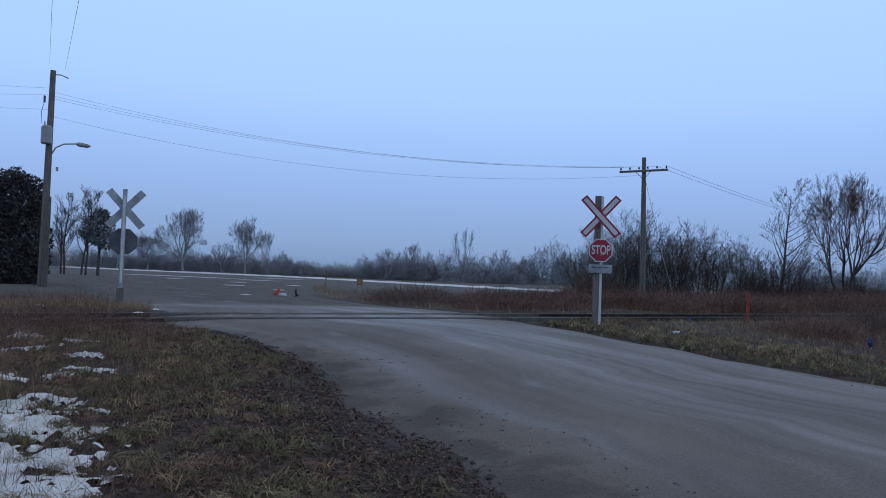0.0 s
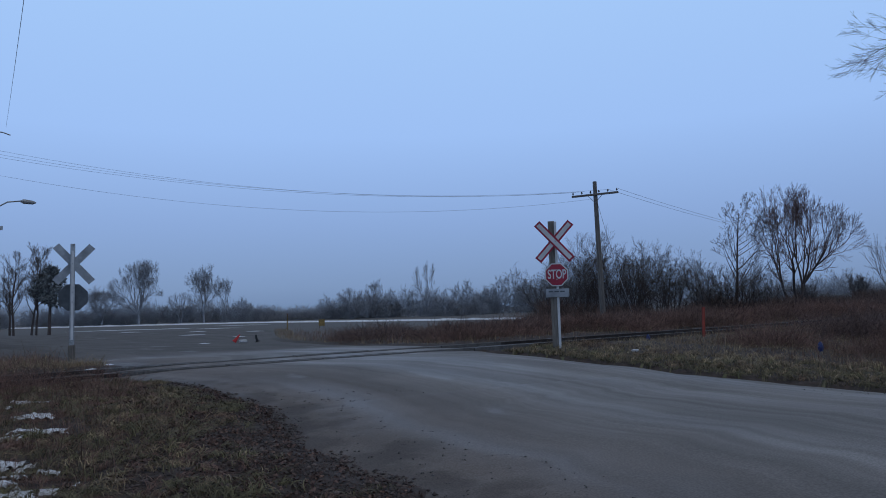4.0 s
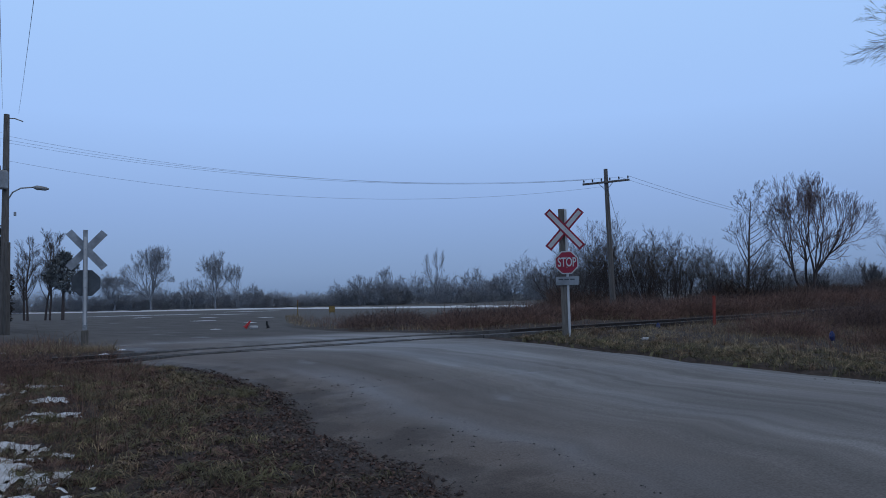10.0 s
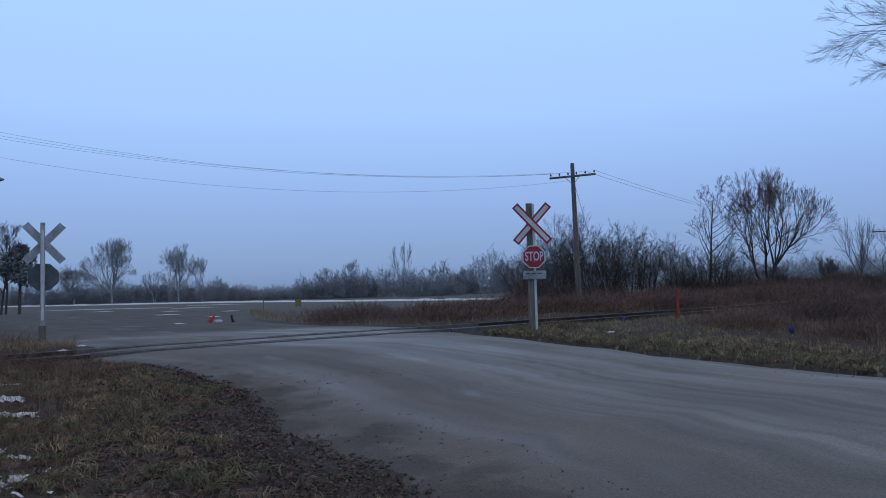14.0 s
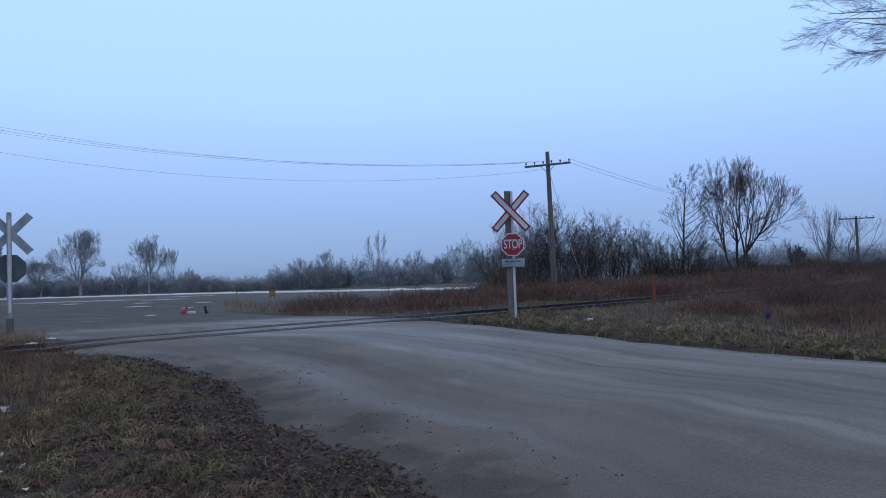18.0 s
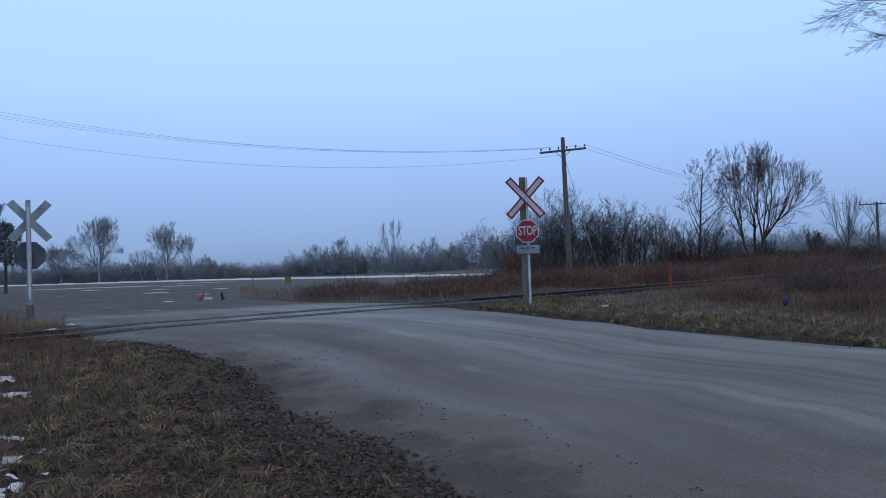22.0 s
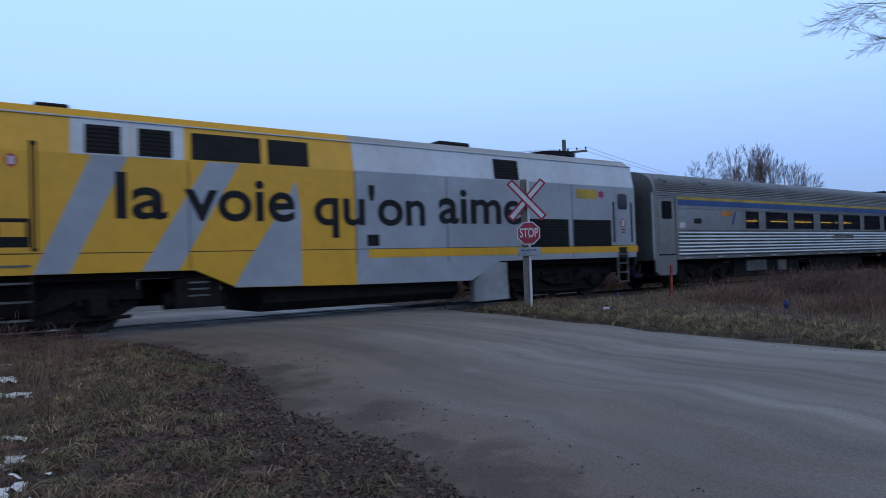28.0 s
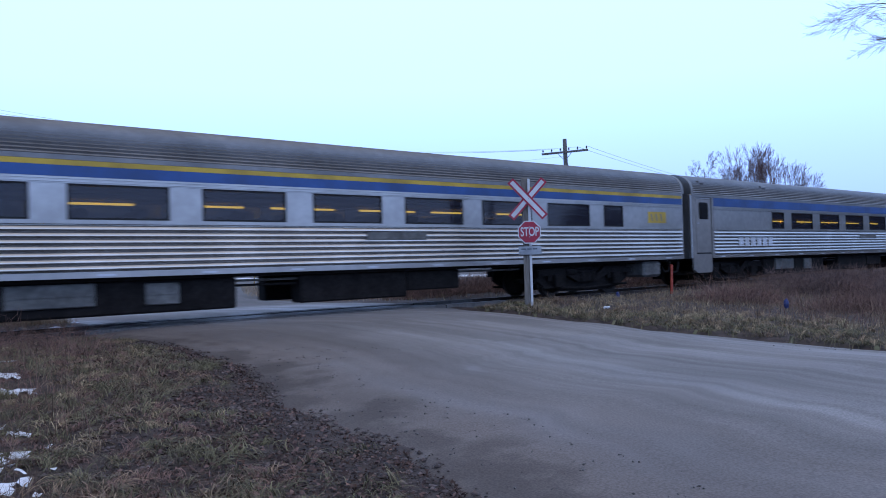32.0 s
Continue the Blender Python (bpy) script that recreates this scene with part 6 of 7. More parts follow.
    for y0 in (-0.22, -0.04, 0.14):
        q = [on_mask(19.34, y0, 0.017), on_mask(19.34, y0 + 0.12, 0.017), on_mask(19.4, y0 + 0.12, 0.017), on_mask(19.4, y0, 0.017)]
        w = [(p[0] - 0.002, p[1], p[2] - 0.002) for p in q]
        part("mark", Shape().add(w + q, [(0, 3, 2, 1), (4, 5, 6, 7), (0, 1, 5, 4), (1, 2, 6, 5), (2, 3, 7, 6), (3, 0, 4, 7)]), CABINET, nose)
    part("nose_handrail", Shape().tube([(20.0, -0.75, 2.42), (20.09, -0.42, 2.3), (20.13, 0.0, 2.27), (20.09, 0.42, 2.3), (20.0, 0.75, 2.42)], 0.014, 6), GALV, nose)
    # pilot, plough and front skirts
    part("pilot", Shape().loft([[(20.02, -1.4, 0.12), (20.42, -0.3, 0.08), (20.42, 0.3, 0.08), (20.02, 1.4, 0.12), (19.6, 0, 0.12)], [(19.98, -1.4, 0.55), (20.24, -0.3, 0.55), (20.24, 0.3, 0.55), (19.98, 1.4, 0.55), (19.6, 0, 0.55)], [(19.95, -1.35, 0.82), (20.06, -0.3, 0.82), (20.06, 0.3, 0.82), (19.95, 1.35, 0.82), (19.6, 0, 0.82)]]), PLOUGH, loco, "dusty steel snowplough pilot")
    part("pilot_backing", Shape().cbox(19.5, 19.94, -1.3, 1.3, 0.8, 1.15, 0.03), UNDER, loco, "dark beam behind the coupler")
    part("pilot_step", side_panel([(19.96, 0.2), (20.06, 0.2), (20.02, 0.9), (19.95, 0.9)], 1.2, 0.16), PLOUGH, loco)
    part("buffer_beam", Shape().cbox(19.9, 20.1, -0.55, 0.55, 1.0, 1.32, 0.04), UNDER, loco, "dark beam under the nose")
    part("coupler", Shape().cbox(20.0, 20.62, -0.14, 0.14, 0.72, 1.0, 0.04), UNDER, loco)
    for y in (-0.6, 0.6, 0.85):
        part("air_hose", Shape().tube([(20.15, y, 0.95), (20.34, y, 0.75), (20.3, y, 0.5)], 0.03, 6), BLACK, loco)
    part("front_skirt", side_panel([(18.85, 1.14), (19.86, 1.14), (19.86, 0.42), (19.3, 0.46), (18.85, 0.66)], 1.36, 0.12), L_YELLOW, loco, "scuffed yellow skirt behind the pilot")
    part("skirt_dirt", side_panel([(18.86, 0.86), (19.85, 0.86), (19.85, 0.425), (19.3, 0.465), (18.86, 0.665)], 1.484, 0.004), L_GREY, loco, "grey scuffed lower skirt")
    # lower side skirt
    part("yellow_side_skirt", side_panel([(10.24, 1.14), (13.9, 1.14), (13.05, 0.76), (10.24, 0.7)], 1.43, 0.09), L_YELLOW, loco)
    part("grey_side_skirt", side_panel([(5.85, 1.14), (10.24, 1.14), (10.24, 0.7), (6.85, 0.66)], 1.43, 0.09), L_GREY, loco)
    part("fuel_tank", Shape().prism([(-1.2, 0.75), (-1.28, 0.4), (-1.0, 0.2), (1.0, 0.2), (1.28, 0.4), (1.2, 0.75)], "x", 7.1, 12.4), UNDER, loco, "dark belly fuel tank")
    part("sand_box", side_panel([(5.55, 0.12), (6.75, 0.1), (6.75, 0.64), (6.1, 1.1), (5.6, 1.1)], 1.3, 0.18), CABINET, loco, "dusty grey box panel")
    part("air_reservoir", [Shape().tube([(13.2, k, 0.55), (14.4, k, 0.55)], 0.17, 12) for k in (1.1, -1.1)], UNDER, loco)
    part("valve_box", side_panel(rect(13.35, 14.25, 0.4, 0.98), 1.15, 0.25), UNDER, loco)
    for z in (0.62, 0.75, 0.88):
        part("valve_louvre", side_panel(rect(13.6, 14.0, z, z + 0.035), 1.402, 0.01), UNDER_GREY, loco)
    truck(loco, 16.95, 2.72, 0.51)
    truck(loco, 3.05, 2.72, 0.51)
    part("underframe", Shape().box(0.4, 19.6, -1.25, 1.25, 1.0, 1.16), UNDER, loco)
    # painted slanting bands
    bands = [([(16.68, 1.145), (16.12, 1.145), (15.1, 3.3), (15.72, 3.3)], "band"), ([(14.9, 1.145), (14.22, 1.145), (12.95, 3.3), (13.6, 3.3)], "band"), ([(12.9, 1.145), (11.62, 1.145), (11.6, 2.3), (11.7, 3.0), (11.95, 2.55)], "band"),
             ([(18.02, 2.2), (18.12, 3.3), (17.42, 3.3)], "band")]
    for outline, _ in bands:
        part("grey_band", side_panel(outline, 1.52, 0.004), L_GREY, front, "slanting grey band")
    part("grey_skirt_band", side_panel([(13.12, 0.765), (11.62, 0.74), (11.62, 1.142), (12.9, 1.142)], 1.521, 0.004), L_GREY, front)
    for k in (1, -1):
        part("light_upper_band", canted(0.13, 10.24, 0.02, 0.99, 0.004, side=k), L_LIGHT, rear, "pale upper band")
        for x0, x1 in ((15.02, 16.05), (14.05, 15.0)):
            part("pale_window_surround", canted(x0, x1, 0.0, 1.0, 0.005, 0.04, k), L_LIGHT, front)
        for x0, x1, sl in ((15.2, 15.82, True), (14.27, 14.9, True), (12.46, 13.9, False), (11.36, 12.3, False), (5.05, 5.95, True)):
            win = part("roof_window", canted(x0, x1, 0.04, 0.84, 0.012, 0.04, k), L_DARK, front if x0 > 10 else rear, "dark louvred opening")
            if sl:
                for q in range(6):
                    part("louvre_slat", canted(x0 + 0.02, x1 - 0.02, 0.1 + 0.12 * q, 0.14 + 0.12 * q, 0.02, 0.0, k), UNDER, win)
        cab = part("cab_window", canted(17.42, 18.26, 0.1, 0.8, 0.012, -0.06, k), CAB_GLASS, front, "dark cab side window")
        part("cab_window_frame", canted(18.2, 18.48, 0.04, 0.9, 0.008, -0.1, k), L_LIGHT, front, "pale strip ahead of the cab window")
    part("yellow_line", side_panel(rect(0.02, 9.92, 1.3, 1.5), 1.52, 0.005), L_YELLOW, rear, "thin yellow line")
    # doors, grab rails, steps
    for x0, x1 in ((17.28, 17.42), (16.6, 16.7)):
        part("grab_recess", side_panel(rect(x0, x1, 1.55, 3.48), 1.495, 0.034), L_BLACK, front, "dark grab rail recess")
        part("grab_rail", [Shape().tube([((x0 + x1) / 2, k, 1.6), ((x0 + x1) / 2, k, 3.4)], 0.018, 6) for k in (1.56, -1.56)], L_YELLOW, front)
    part("cab_door", side_panel(rounded(16.74, 17.24, 1.52, 3.28, 0.05), 1.522, 0.006), L_YELLOW, front, "yellow cab door")
    part("door_emblem", side_panel([(16.98 + 0.09 * math.cos(k * 0.52), 3.12 + 0.12 * math.sin(k * 0.52)) for k in range(12)], 1.529, 0.003), SIGN_RED, front)
    part("door_emblem_white", side_panel(rect(16.94, 17.02, 3.05, 3.19), 1.533, 0.003), SIGN_WHITE, front)
    part("step_recess", side_panel(rect(16.72, 17.24, 1.62, 2.12), 1.5, 0.032), L_DARK, front, "dark step recess")
    part("step_plate", side_panel(rect(16.78, 17.18, 1.8, 2.05), 1.515, 0.02), L_YELLOW, front)
    ladder = part("ladder", side_panel(rect(16.68, 16.73, 0.3, 1.5), 1.46, 0.05), UNDER, loco, "dark boarding ladder")
    part("ladder_rail", side_panel(rect(17.2, 17.25, 0.3, 1.5), 1.46, 0.05), UNDER, ladder)
    for z in (0.34, 0.66, 0.98, 1.28):
        part("rung", side_panel(rect(16.72, 17.22, z, z + 0.035), 1.44, 0.1), UNDER_GREY, ladder)
    part("cab_grille", side_panel(rect(17.58, 18.22, 1.6, 2.15), 1.521, 0.01), L_DARK, front, "dark square grille")
    for z in range(6):
        part("grille_slat", side_panel(rect(17.6, 18.2, 1.65 + 0.085 * z, 1.68 + 0.085 * z), 1.531, 0.008), UNDER, front)
    part("hatch", side_panel(rounded(17.72, 18.3, 1.2, 1.44, 0.03), 1.521, 0.006), L_GREY, front, "small grey hatch")
    part("vent", side_panel(rect(18.5, 18.6, 2.1, 2.2), 1.521, 0.008), L_DARK, front)
    part("nose_vent", side_panel(rect(19.3, 19.4, 1.72, 1.82), 1.475, 0.03), L_DARK, nose)
    for k in range(3):
        part("unit_mark", side_panel(rect(18.2 - 0.16 * k, 18.32 - 0.16 * k, 3.08, 3.24), 1.526, 0.003), L_BLACK, front, "unreadable dark mark under the cab window")
    for x0, x1 in ((3.17, 4.86), (1.29, 2.96)):
        gr = part("air_intake", side_panel(rect(x0, x1, 1.49, 2.28), 1.521, 0.012), L_DARK, rear, "large dark air intake grille")
        for q in range(9):
            part("grille_slat", side_panel(rect(x0 + 0.02, x1 - 0.02, 1.54 + 0.082 * q, 1.556 + 0.082 * q), 1.533, 0.01), UNDER, gr)
    rd = part("rear_door", side_panel(rounded(0.42, 1.02, 1.52, 3.16, 0.05), 1.521, 0.008), L_GREY, rear, "grey rear crew door")
    part("rear_door_window", side_panel(rounded(0.49, 0.95, 2.62, 3.1, 0.08), 1.53, 0.006), CAB_GLASS, rd, "dark door window")
    part("rear_door_emblem", side_panel([(0.72 + 0.13 * math.cos(k * 0.52), 2.2 + 0.14 * math.sin(k * 0.52)) for k in range(12)], 1.53, 0.004), SIGN_RED, rd)
    part("emblem_middle", side_panel(rounded(0.66, 0.78, 2.1, 2.3, 0.04), 1.534, 0.003), SIGN_WHITE, rd)
    for z in (1.98, 1.9):
        part("emblem_bar", side_panel(rect(0.63, 0.81, z, z + 0.03), 1.53, 0.003), L_BLACK, rd)
    for x0 in (0.25, 1.1):
        part("rear_grab_recess", side_panel(rect(x0, x0 + 0.08, 1.6, 2.85), 1.5, 0.028), L_BLACK, rear)
    for x0 in (0.5, 0.96):
        part("rear_ladder_rail", side_panel(rect(x0, x0 + 0.05, 0.35, 1.42), 1.47, 0.05), UNDER_GREY, loco)
    for z in (0.38, 0.66, 0.94, 1.22):
        part("rear_ladder_rung", side_panel(rect(0.52, 1.0, z, z + 0.035), 1.45, 0.08), UNDER_GREY, loco)
    part("ladder_recess", side_panel(rect(0.57, 0.95, 1.12, 1.45), 1.523, 0.005), L_DARK, rear, "dark step opening")
    part("emblem", side_panel(rect(1.88, 2.8, 2.9, 3.18), 1.521, 0.004), C_YELLOW, rear, "yellow emblem patch")
    part("emblem_leaf", side_panel([(1.7 + (0.16 if k % 2 else 0.1) * math.cos(k * 0.524), 3.05 + (0.13 if k % 2 else 0.09) * math.sin(k * 0.524)) for k in range(12)], 1.521, 0.004), SIGN_RED, rear)
    part("hatch_mark", side_panel(rect(9.62, 9.95, 1.58, 1.84), 1.521, 0.008), L_DARK, rear, "small dark hatch")
    for a, b in ((14.0, 13.98), (10.25, 10.23), (7.6, 7.58), (3.0, 2.98)):
        part("panel_seam", side_panel(rect(b, a, 1.16, 3.28), 1.5205, 0.0035), L_BLACK, loco)
    part("floor_seam", side_panel(rect(0.1, 19.9, 1.5, 1.515), 1.5, 0.0225), L_BLACK, loco)
    # roof gear
    part("radiator_hood", Shape().cbox(5.9, 7.0, -0.5, 0.5, 4.3, 4.44, 0.05), L_DARK, rear, "dark roof hood")
    fan = part("roof_fan", Shape().disc((2.35, 0, 4.36), 0.85, "z", 0.14, 24), L_DARK, rear, "dark round roof fan")
    part("fan_guard", Shape().disc((2.35, 0, 4.45), 0.6, "z", 0.04, 20), UNDER_GREY, fan)
    part("exhaust", Shape().cbox(13.6, 13.85, -0.15, 0.15, 4.3, 4.39, 0.02), L_DARK, front)
    part("horn", Shape().cbox(15.85, 16.45, -0.25, 0.25, 4.32, 4.46, 0.03), L_DARK, front, "dark roof box")
    for x in (17.5, 17.8, 18.1):
        part("antenna", Shape().tube([(x, 0.35, 4.28), (x, 0.35, 4.4)], 0.08, 8), L_DARK, front)
    part("rain_gutter", [Shape().tube([(0.1, k, 3.99), (18.4, k, 3.99)], 0.018, 5) for k in (1.41, -1.41)], L_LIGHT, loco)
    part("rear_diaphragm", Shape().cbox(-0.42, 0.0, -0.75, 0.75, 1.2, 3.5, 0.05), DIAPHRAGM, loco, "dark gangway diaphragm")
    part("rear_coupler", Shape().cbox(-0.62, 0.4, -0.13, 0.13, 0.7, 0.95, 0.03), UNDER, loco)
    part("jumper_cables", Shape().tube([(0, 0.7, 0.95), (-0.3, 0.75, 0.62), (-0.6, 0.7, 0.95)], 0.04, 6).tube([(0, 0.95, 0.95), (-0.3, 1.0, 0.7), (-0.6, 0.95, 0.95)], 0.04, 6), BLACK, loco)
    for y0 in (1.02, 1.14, 1.26):
        part("brake_hose", Shape().tube([(0.02, y0, 1.15), (-0.12, y0 + 0.02, 0.92), (-0.22, y0, 0.62), (-0.4, y0 - 0.03, 0.48), (-0.55, y0 - 0.05, 0.56)], 0.035, 6), C_BLUE if y0 == 1.14 else BLACK, loco, "hanging brake hose")
    part("junction_box", Shape().cbox(-0.16, 0.0, 1.0, 1.35, 0.85, 1.12, 0.03), L_DARK, loco, "dark connector box")
    # the slogan
    for word, x, w, z, h in (("la", 15.33, 0.93, 2.13, 0.88), ("voie", 14.08, 2.34, 2.11, 0.86), ("qu'on", 11.28, 3.0, 1.77, 1.22), ("aime", 7.86, 2.86, 2.11, 0.88)):
        for k in (1, -1):
            me = lettering(word, w, h, 0.004, 0.018)
            me.materials.clear()
            me.materials.append(L_BLACK)
            at = pose(x, 1.5246, z, 0, 0, 180) if k == 1 else pose(x - w, -1.5246, z)
            part("slogan_word", me, L_BLACK, loco, "black painted word " + word.replace("'", " "), at=at)
    return loco


CAR_LENGTH = 25.5


def car_half_profile(ripple):
    """Roof outline from the eaves (y 1.5, z 3.2) over the top, with fine even ribs."""
    fine = []
    for k in range(721):
        c, s_ = math.cos(math.pi * k / 720), math.sin(math.pi * k / 720)
        fine.append((1.5 * (abs(c) ** 0.62) * (1 if c > 0 else -1), 3.2 + 0.79 * (abs(s_) ** 0.8)))
    fine = np.array(fine)
    run = np.concatenate([[0], np.cumsum(np.hypot(*np.diff(fine, axis=0).T))])
    n = 116 if ripple else 60
    at = np.linspace(0, run[-1], n + 1)
    pts = []
    for k, (y, z) in enumerate(zip(np.interp(at, run, fine[:, 0]), np.interp(at, run, fine[:, 1]))):
        out = ripple * (0.014 if k % 2 else -0.006)
        pts.append((float(y) * (1 + out / 1.5), float(z) + out * min(1.0, (float(z) - 3.2) / 0.5)))
    return pts


def build_car(windows, label, extras, second_vent, upper=None):
    """A fluted stainless coach; x runs from its rear end (0) to its front end."""
    L = CAR_LENGTH
    car = thing("passenger_coach", label, "train car", "coaches of the train")
    body0, body1 = 0.2, L + 0.16
    part("roof", Shape().loft([[(x, y, z) for y, z in car_half_profile(1)] for x in (body0, body1)], closed=True), STAIN_DULL, car, "fine-ribbed dull steel roof")
    for x, k in ((body0, -1), (body1, 1)):
        part("roof_end_band", Shape().loft([[(x - 0.12, y * 1.008, z + 0.01) for y, z in car_half_profile(0)], [(x + 0.02, y * 1.008, z + 0.01) for y, z in car_half_profile(0)]]), STAIN_DULL, car)
        part("end_wall", Shape().box(x - 0.03, x + 0.03, -1.47, 1.47, 1.0, 3.22), STAIN_DULL, car, "dull steel end wall")
        part("diaphragm", Shape().cbox(min(x, x + k * 0.26), max(x, x + k * 0.26), -0.62, 0.62, 1.05, 3.45, 0.06), DIAPHRAGM, car, "dark rubber diaphragm")
        part("end_post", [Shape().cbox(x - 0.08, x + 0.05, q - 0.07, q + 0.07, 1.0, 3.22, 0.03) for q in (1.43, -1.43)], STAINLESS, car)
        part("coupler", Shape().cbox(min(x, x + k * 0.32), max(x, x + k * 0.32), -0.12, 0.12, 0.68, 0.92, 0.03), UNDER, car)
        part("steam_hose", Shape().tube([(x, 0.55, 0.95), (x + k * 0.15, 0.58, 0.6), (x + k * 0.3, 0.55, 0.55)], 0.045, 6).tube([(x, 0.9, 0.9), (x + k * 0.12, 0.92, 0.58), (x + k * 0.3, 0.9, 0.55)], 0.04, 6), BLACK, car)
    door0, door1 = L - 1.02, L - 0.04
    side_end = door0 - 0.12
    # fluted lower side: pressed ribs
    ribs = [(1.46, 1.12)]
    pitch = 0.12
    for k in range(7):
        z = 1.135 + pitch * k
        ribs += [(1.468, z), (1.512, z + 0.01), (1.53, z + 0.03), (1.524, z + 0.055), (1.508, z + 0.08), (1.482, z + 0.1), (1.466, z + 0.108)]
    ribs += [(1.462, 1.985), (1.43, 1.985), (1.43, 1.12)]
    for k in (1, -1):
        part("fluted_panel", Shape().loft([[(x, k * y, z) for y, z in ribs] for x in (body0 + 0.05, side_end)]), STAINLESS, car, "fluted stainless lower side")
    sill = part("sill", side_panel(rect(body0, side_end, 1.0, 1.115), 1.47, 0.045), STAINLESS, car, "smooth steel sill")
    for q in range(13):
        x = 0.9 + q * 1.9
        part("sill_bracket", side_panel(rect(x, x + 0.3, 1.03, 1.07), 1.515, 0.012), L_LIGHT, sill)
    # window band: ledge, header, piers, panes
    part("window_ledge", side_panel(rect(body0, side_end, 1.987, 2.06), 1.47, 0.035), SIDE_STEEL, car)
    part("header", side_panel(rect(body0, side_end, 2.71, 2.83), 1.47, 0.035), SIDE_STEEL, car, "steel band over the windows")
    for z in (2.735, 2.79):
        part("header_bead", side_panel(rect(body0, side_end, z, z + 0.024), 1.505, 0.02), STAINLESS, car)
    part("blue_stripe", side_panel(rect(body0, side_end, 2.832, 3.03), 1.478, 0.032), C_BLUE, car, "blue stripe")
    part("yellow_stripe", side_panel(rect(body0, side_end, 3.032, 3.13), 1.478, 0.032), upper or C_YELLOW, car, "upper stripe")
    part("cant_rail", side_panel(rect(body0, body1, 3.132, 3.22), 1.47, 0.045), STAIN_DULL, car)
    edges = [body0] + [v for w in sorted(windows) for v in w] + [side_end]
    for a, b in zip(edges[0::2], edges[1::2]):
        if b - a > 0.01:
            part("window_pier", side_panel(rect(a, b, 2.06, 2.71), 1.465, 0.03), SIDE_STEEL, car, "plain steel pier")
    for a, b in windows:
        frame_ = part("window_frame", side_panel(rect(a, b, 2.06, 2.095), 1.47, 0.03, rect(a, b, 2.68, 2.71), rect(a, a + 0.035, 2.095, 2.68), rect(b - 0.035, b, 2.095, 2.68)), L_DARK, car, "dark window frame")
        part("window_pane", side_panel(rect(a + 0.03, b - 0.03, 2.09, 2.685), 1.46, 0.012), COACH_GLASS, frame_, "tinted pane")
    # vestibule door and steps
    part("vestibule_wall", side_panel(rect(side_end, body1, 1.15, 3.14), 1.42, 0.05), SIDE_STEEL, car, "plain vestibule wall")
    part("door_surround", side_panel(rect(side_end, door0, 1.0, 3.13), 1.47, 0.04), DOOR_STEEL, car)
    part("door_post", side_panel(rect(door1, body1, 0.62, 3.13), 1.47, 0.04), DOOR_STEEL, car)
    dr = part("door", side_panel(rounded(door0 + 0.04, door1 - 0.04, 1.2, 3.06, 0.06), 1.472, 0.022), DOOR_STEEL, car, "dull steel vestibule door")
    part("door_window", side_panel(rounded(door0 + 0.2, door1 - 0.22, 2.36, 2.95, 0.07), 1.494, 0.006), CAB_GLASS, dr, "dark door window")
    part("door_handle", side_panel(rect(door1 - 0.2, door1 - 0.1, 2.2, 2.24), 1.494, 0.03), GALV, dr)
    part("door_outline", side_panel(rounded(door0 + 0.02, door1 - 0.02, 1.18, 3.08, 0.07), 1.471, 0.012), DIAPHRAGM, dr)
    part("door_seam", side_panel(rect(door0 + 0.04, door1 - 0.04, 1.155, 1.19), 1.472, 0.02), L_BLACK, dr)
    part("step_cover", side_panel([(door0, 1.15), (door1 + 0.1, 1.15), (door1 + 0.1, 0.62), (door1 - 0.05, 0.5), (door0 + 0.06, 0.5), (door0, 0.6)], 1.36, 0.12), DOOR_STEEL, car, "steel step cover")
    for x in (L - 0.6, second_vent):
        hatch = part("roof_vent", Shape().cbox(x - 0.2, x + 0.2, 1.2, 1.41, 3.44, 3.72, 0.02), STAIN_DULL, car, "small framed roof vent")
        part("vent_opening", Shape().box(x - 0.11, x + 0.11, 1.4, 1.417, 3.52, 3.64), DIAPHRAGM, hatch)
    # under the floor
    part("underframe", Shape().box(0.3, L - 0.3, -1.3, 1.3, 0.93, 1.02), UNDER, car)
    truck(car, L - 2.95, 2.6, 0.46)
    truck(car, 4.6, 2.6, 0.46)
    for x0, x1, z0 in ((15.6, 20.55, 0.28), (11.3, 14.15, 0.3), (9.65, 11.28, 0.44)):
        part("equipment_box", [Shape().cbox(x0, x1, min(k * 0.7, k * 1.22), max(k * 0.7, k * 1.22), z0, 0.93, 0.04) for k in (1, -1)], UNDER, car, "black equipment box")
    for x0, x1, z0, z1 in ((18.3, 19.75, 0.47, 0.9), (16.78, 17.42, 0.44, 0.86)):
        panel = part("equipment_panel", Shape().cbox(x0, x1, 1.2, 1.29, z0, z1, 0.02), UNDER_GREY, car, "dusty grey equipment panel")
        part("panel_rib", Shape().box(x0 + 0.04, x1 - 0.04, 1.29, 1.305, (z0 + z1) / 2 - 0.015, (z0 + z1) / 2 + 0.015), UNDER_GREY, panel)
    part("hanging_rod", Shape().cbox(14.2, 15.55, 0.95, 1.1, 0.72, 0.77, 0.01), UNDER, car)
    part("brake_pipe", Shape().tube([(7.4, 1.05, 0.86), (21, 1.05, 0.84)], 0.03, 6), UNDER_GREY, car)
    part("rear_box", Shape().cbox(1.3, 2.2, 0.6, 1.4, 0.45, 0.95, 0.08), UNDER_GREY, car, "grimy battery box")
    # inside
    part("floor_inside", Shape().box(0.3, L - 0.2, -1.4, 1.4, 1.1, 1.16), INSIDE, car)
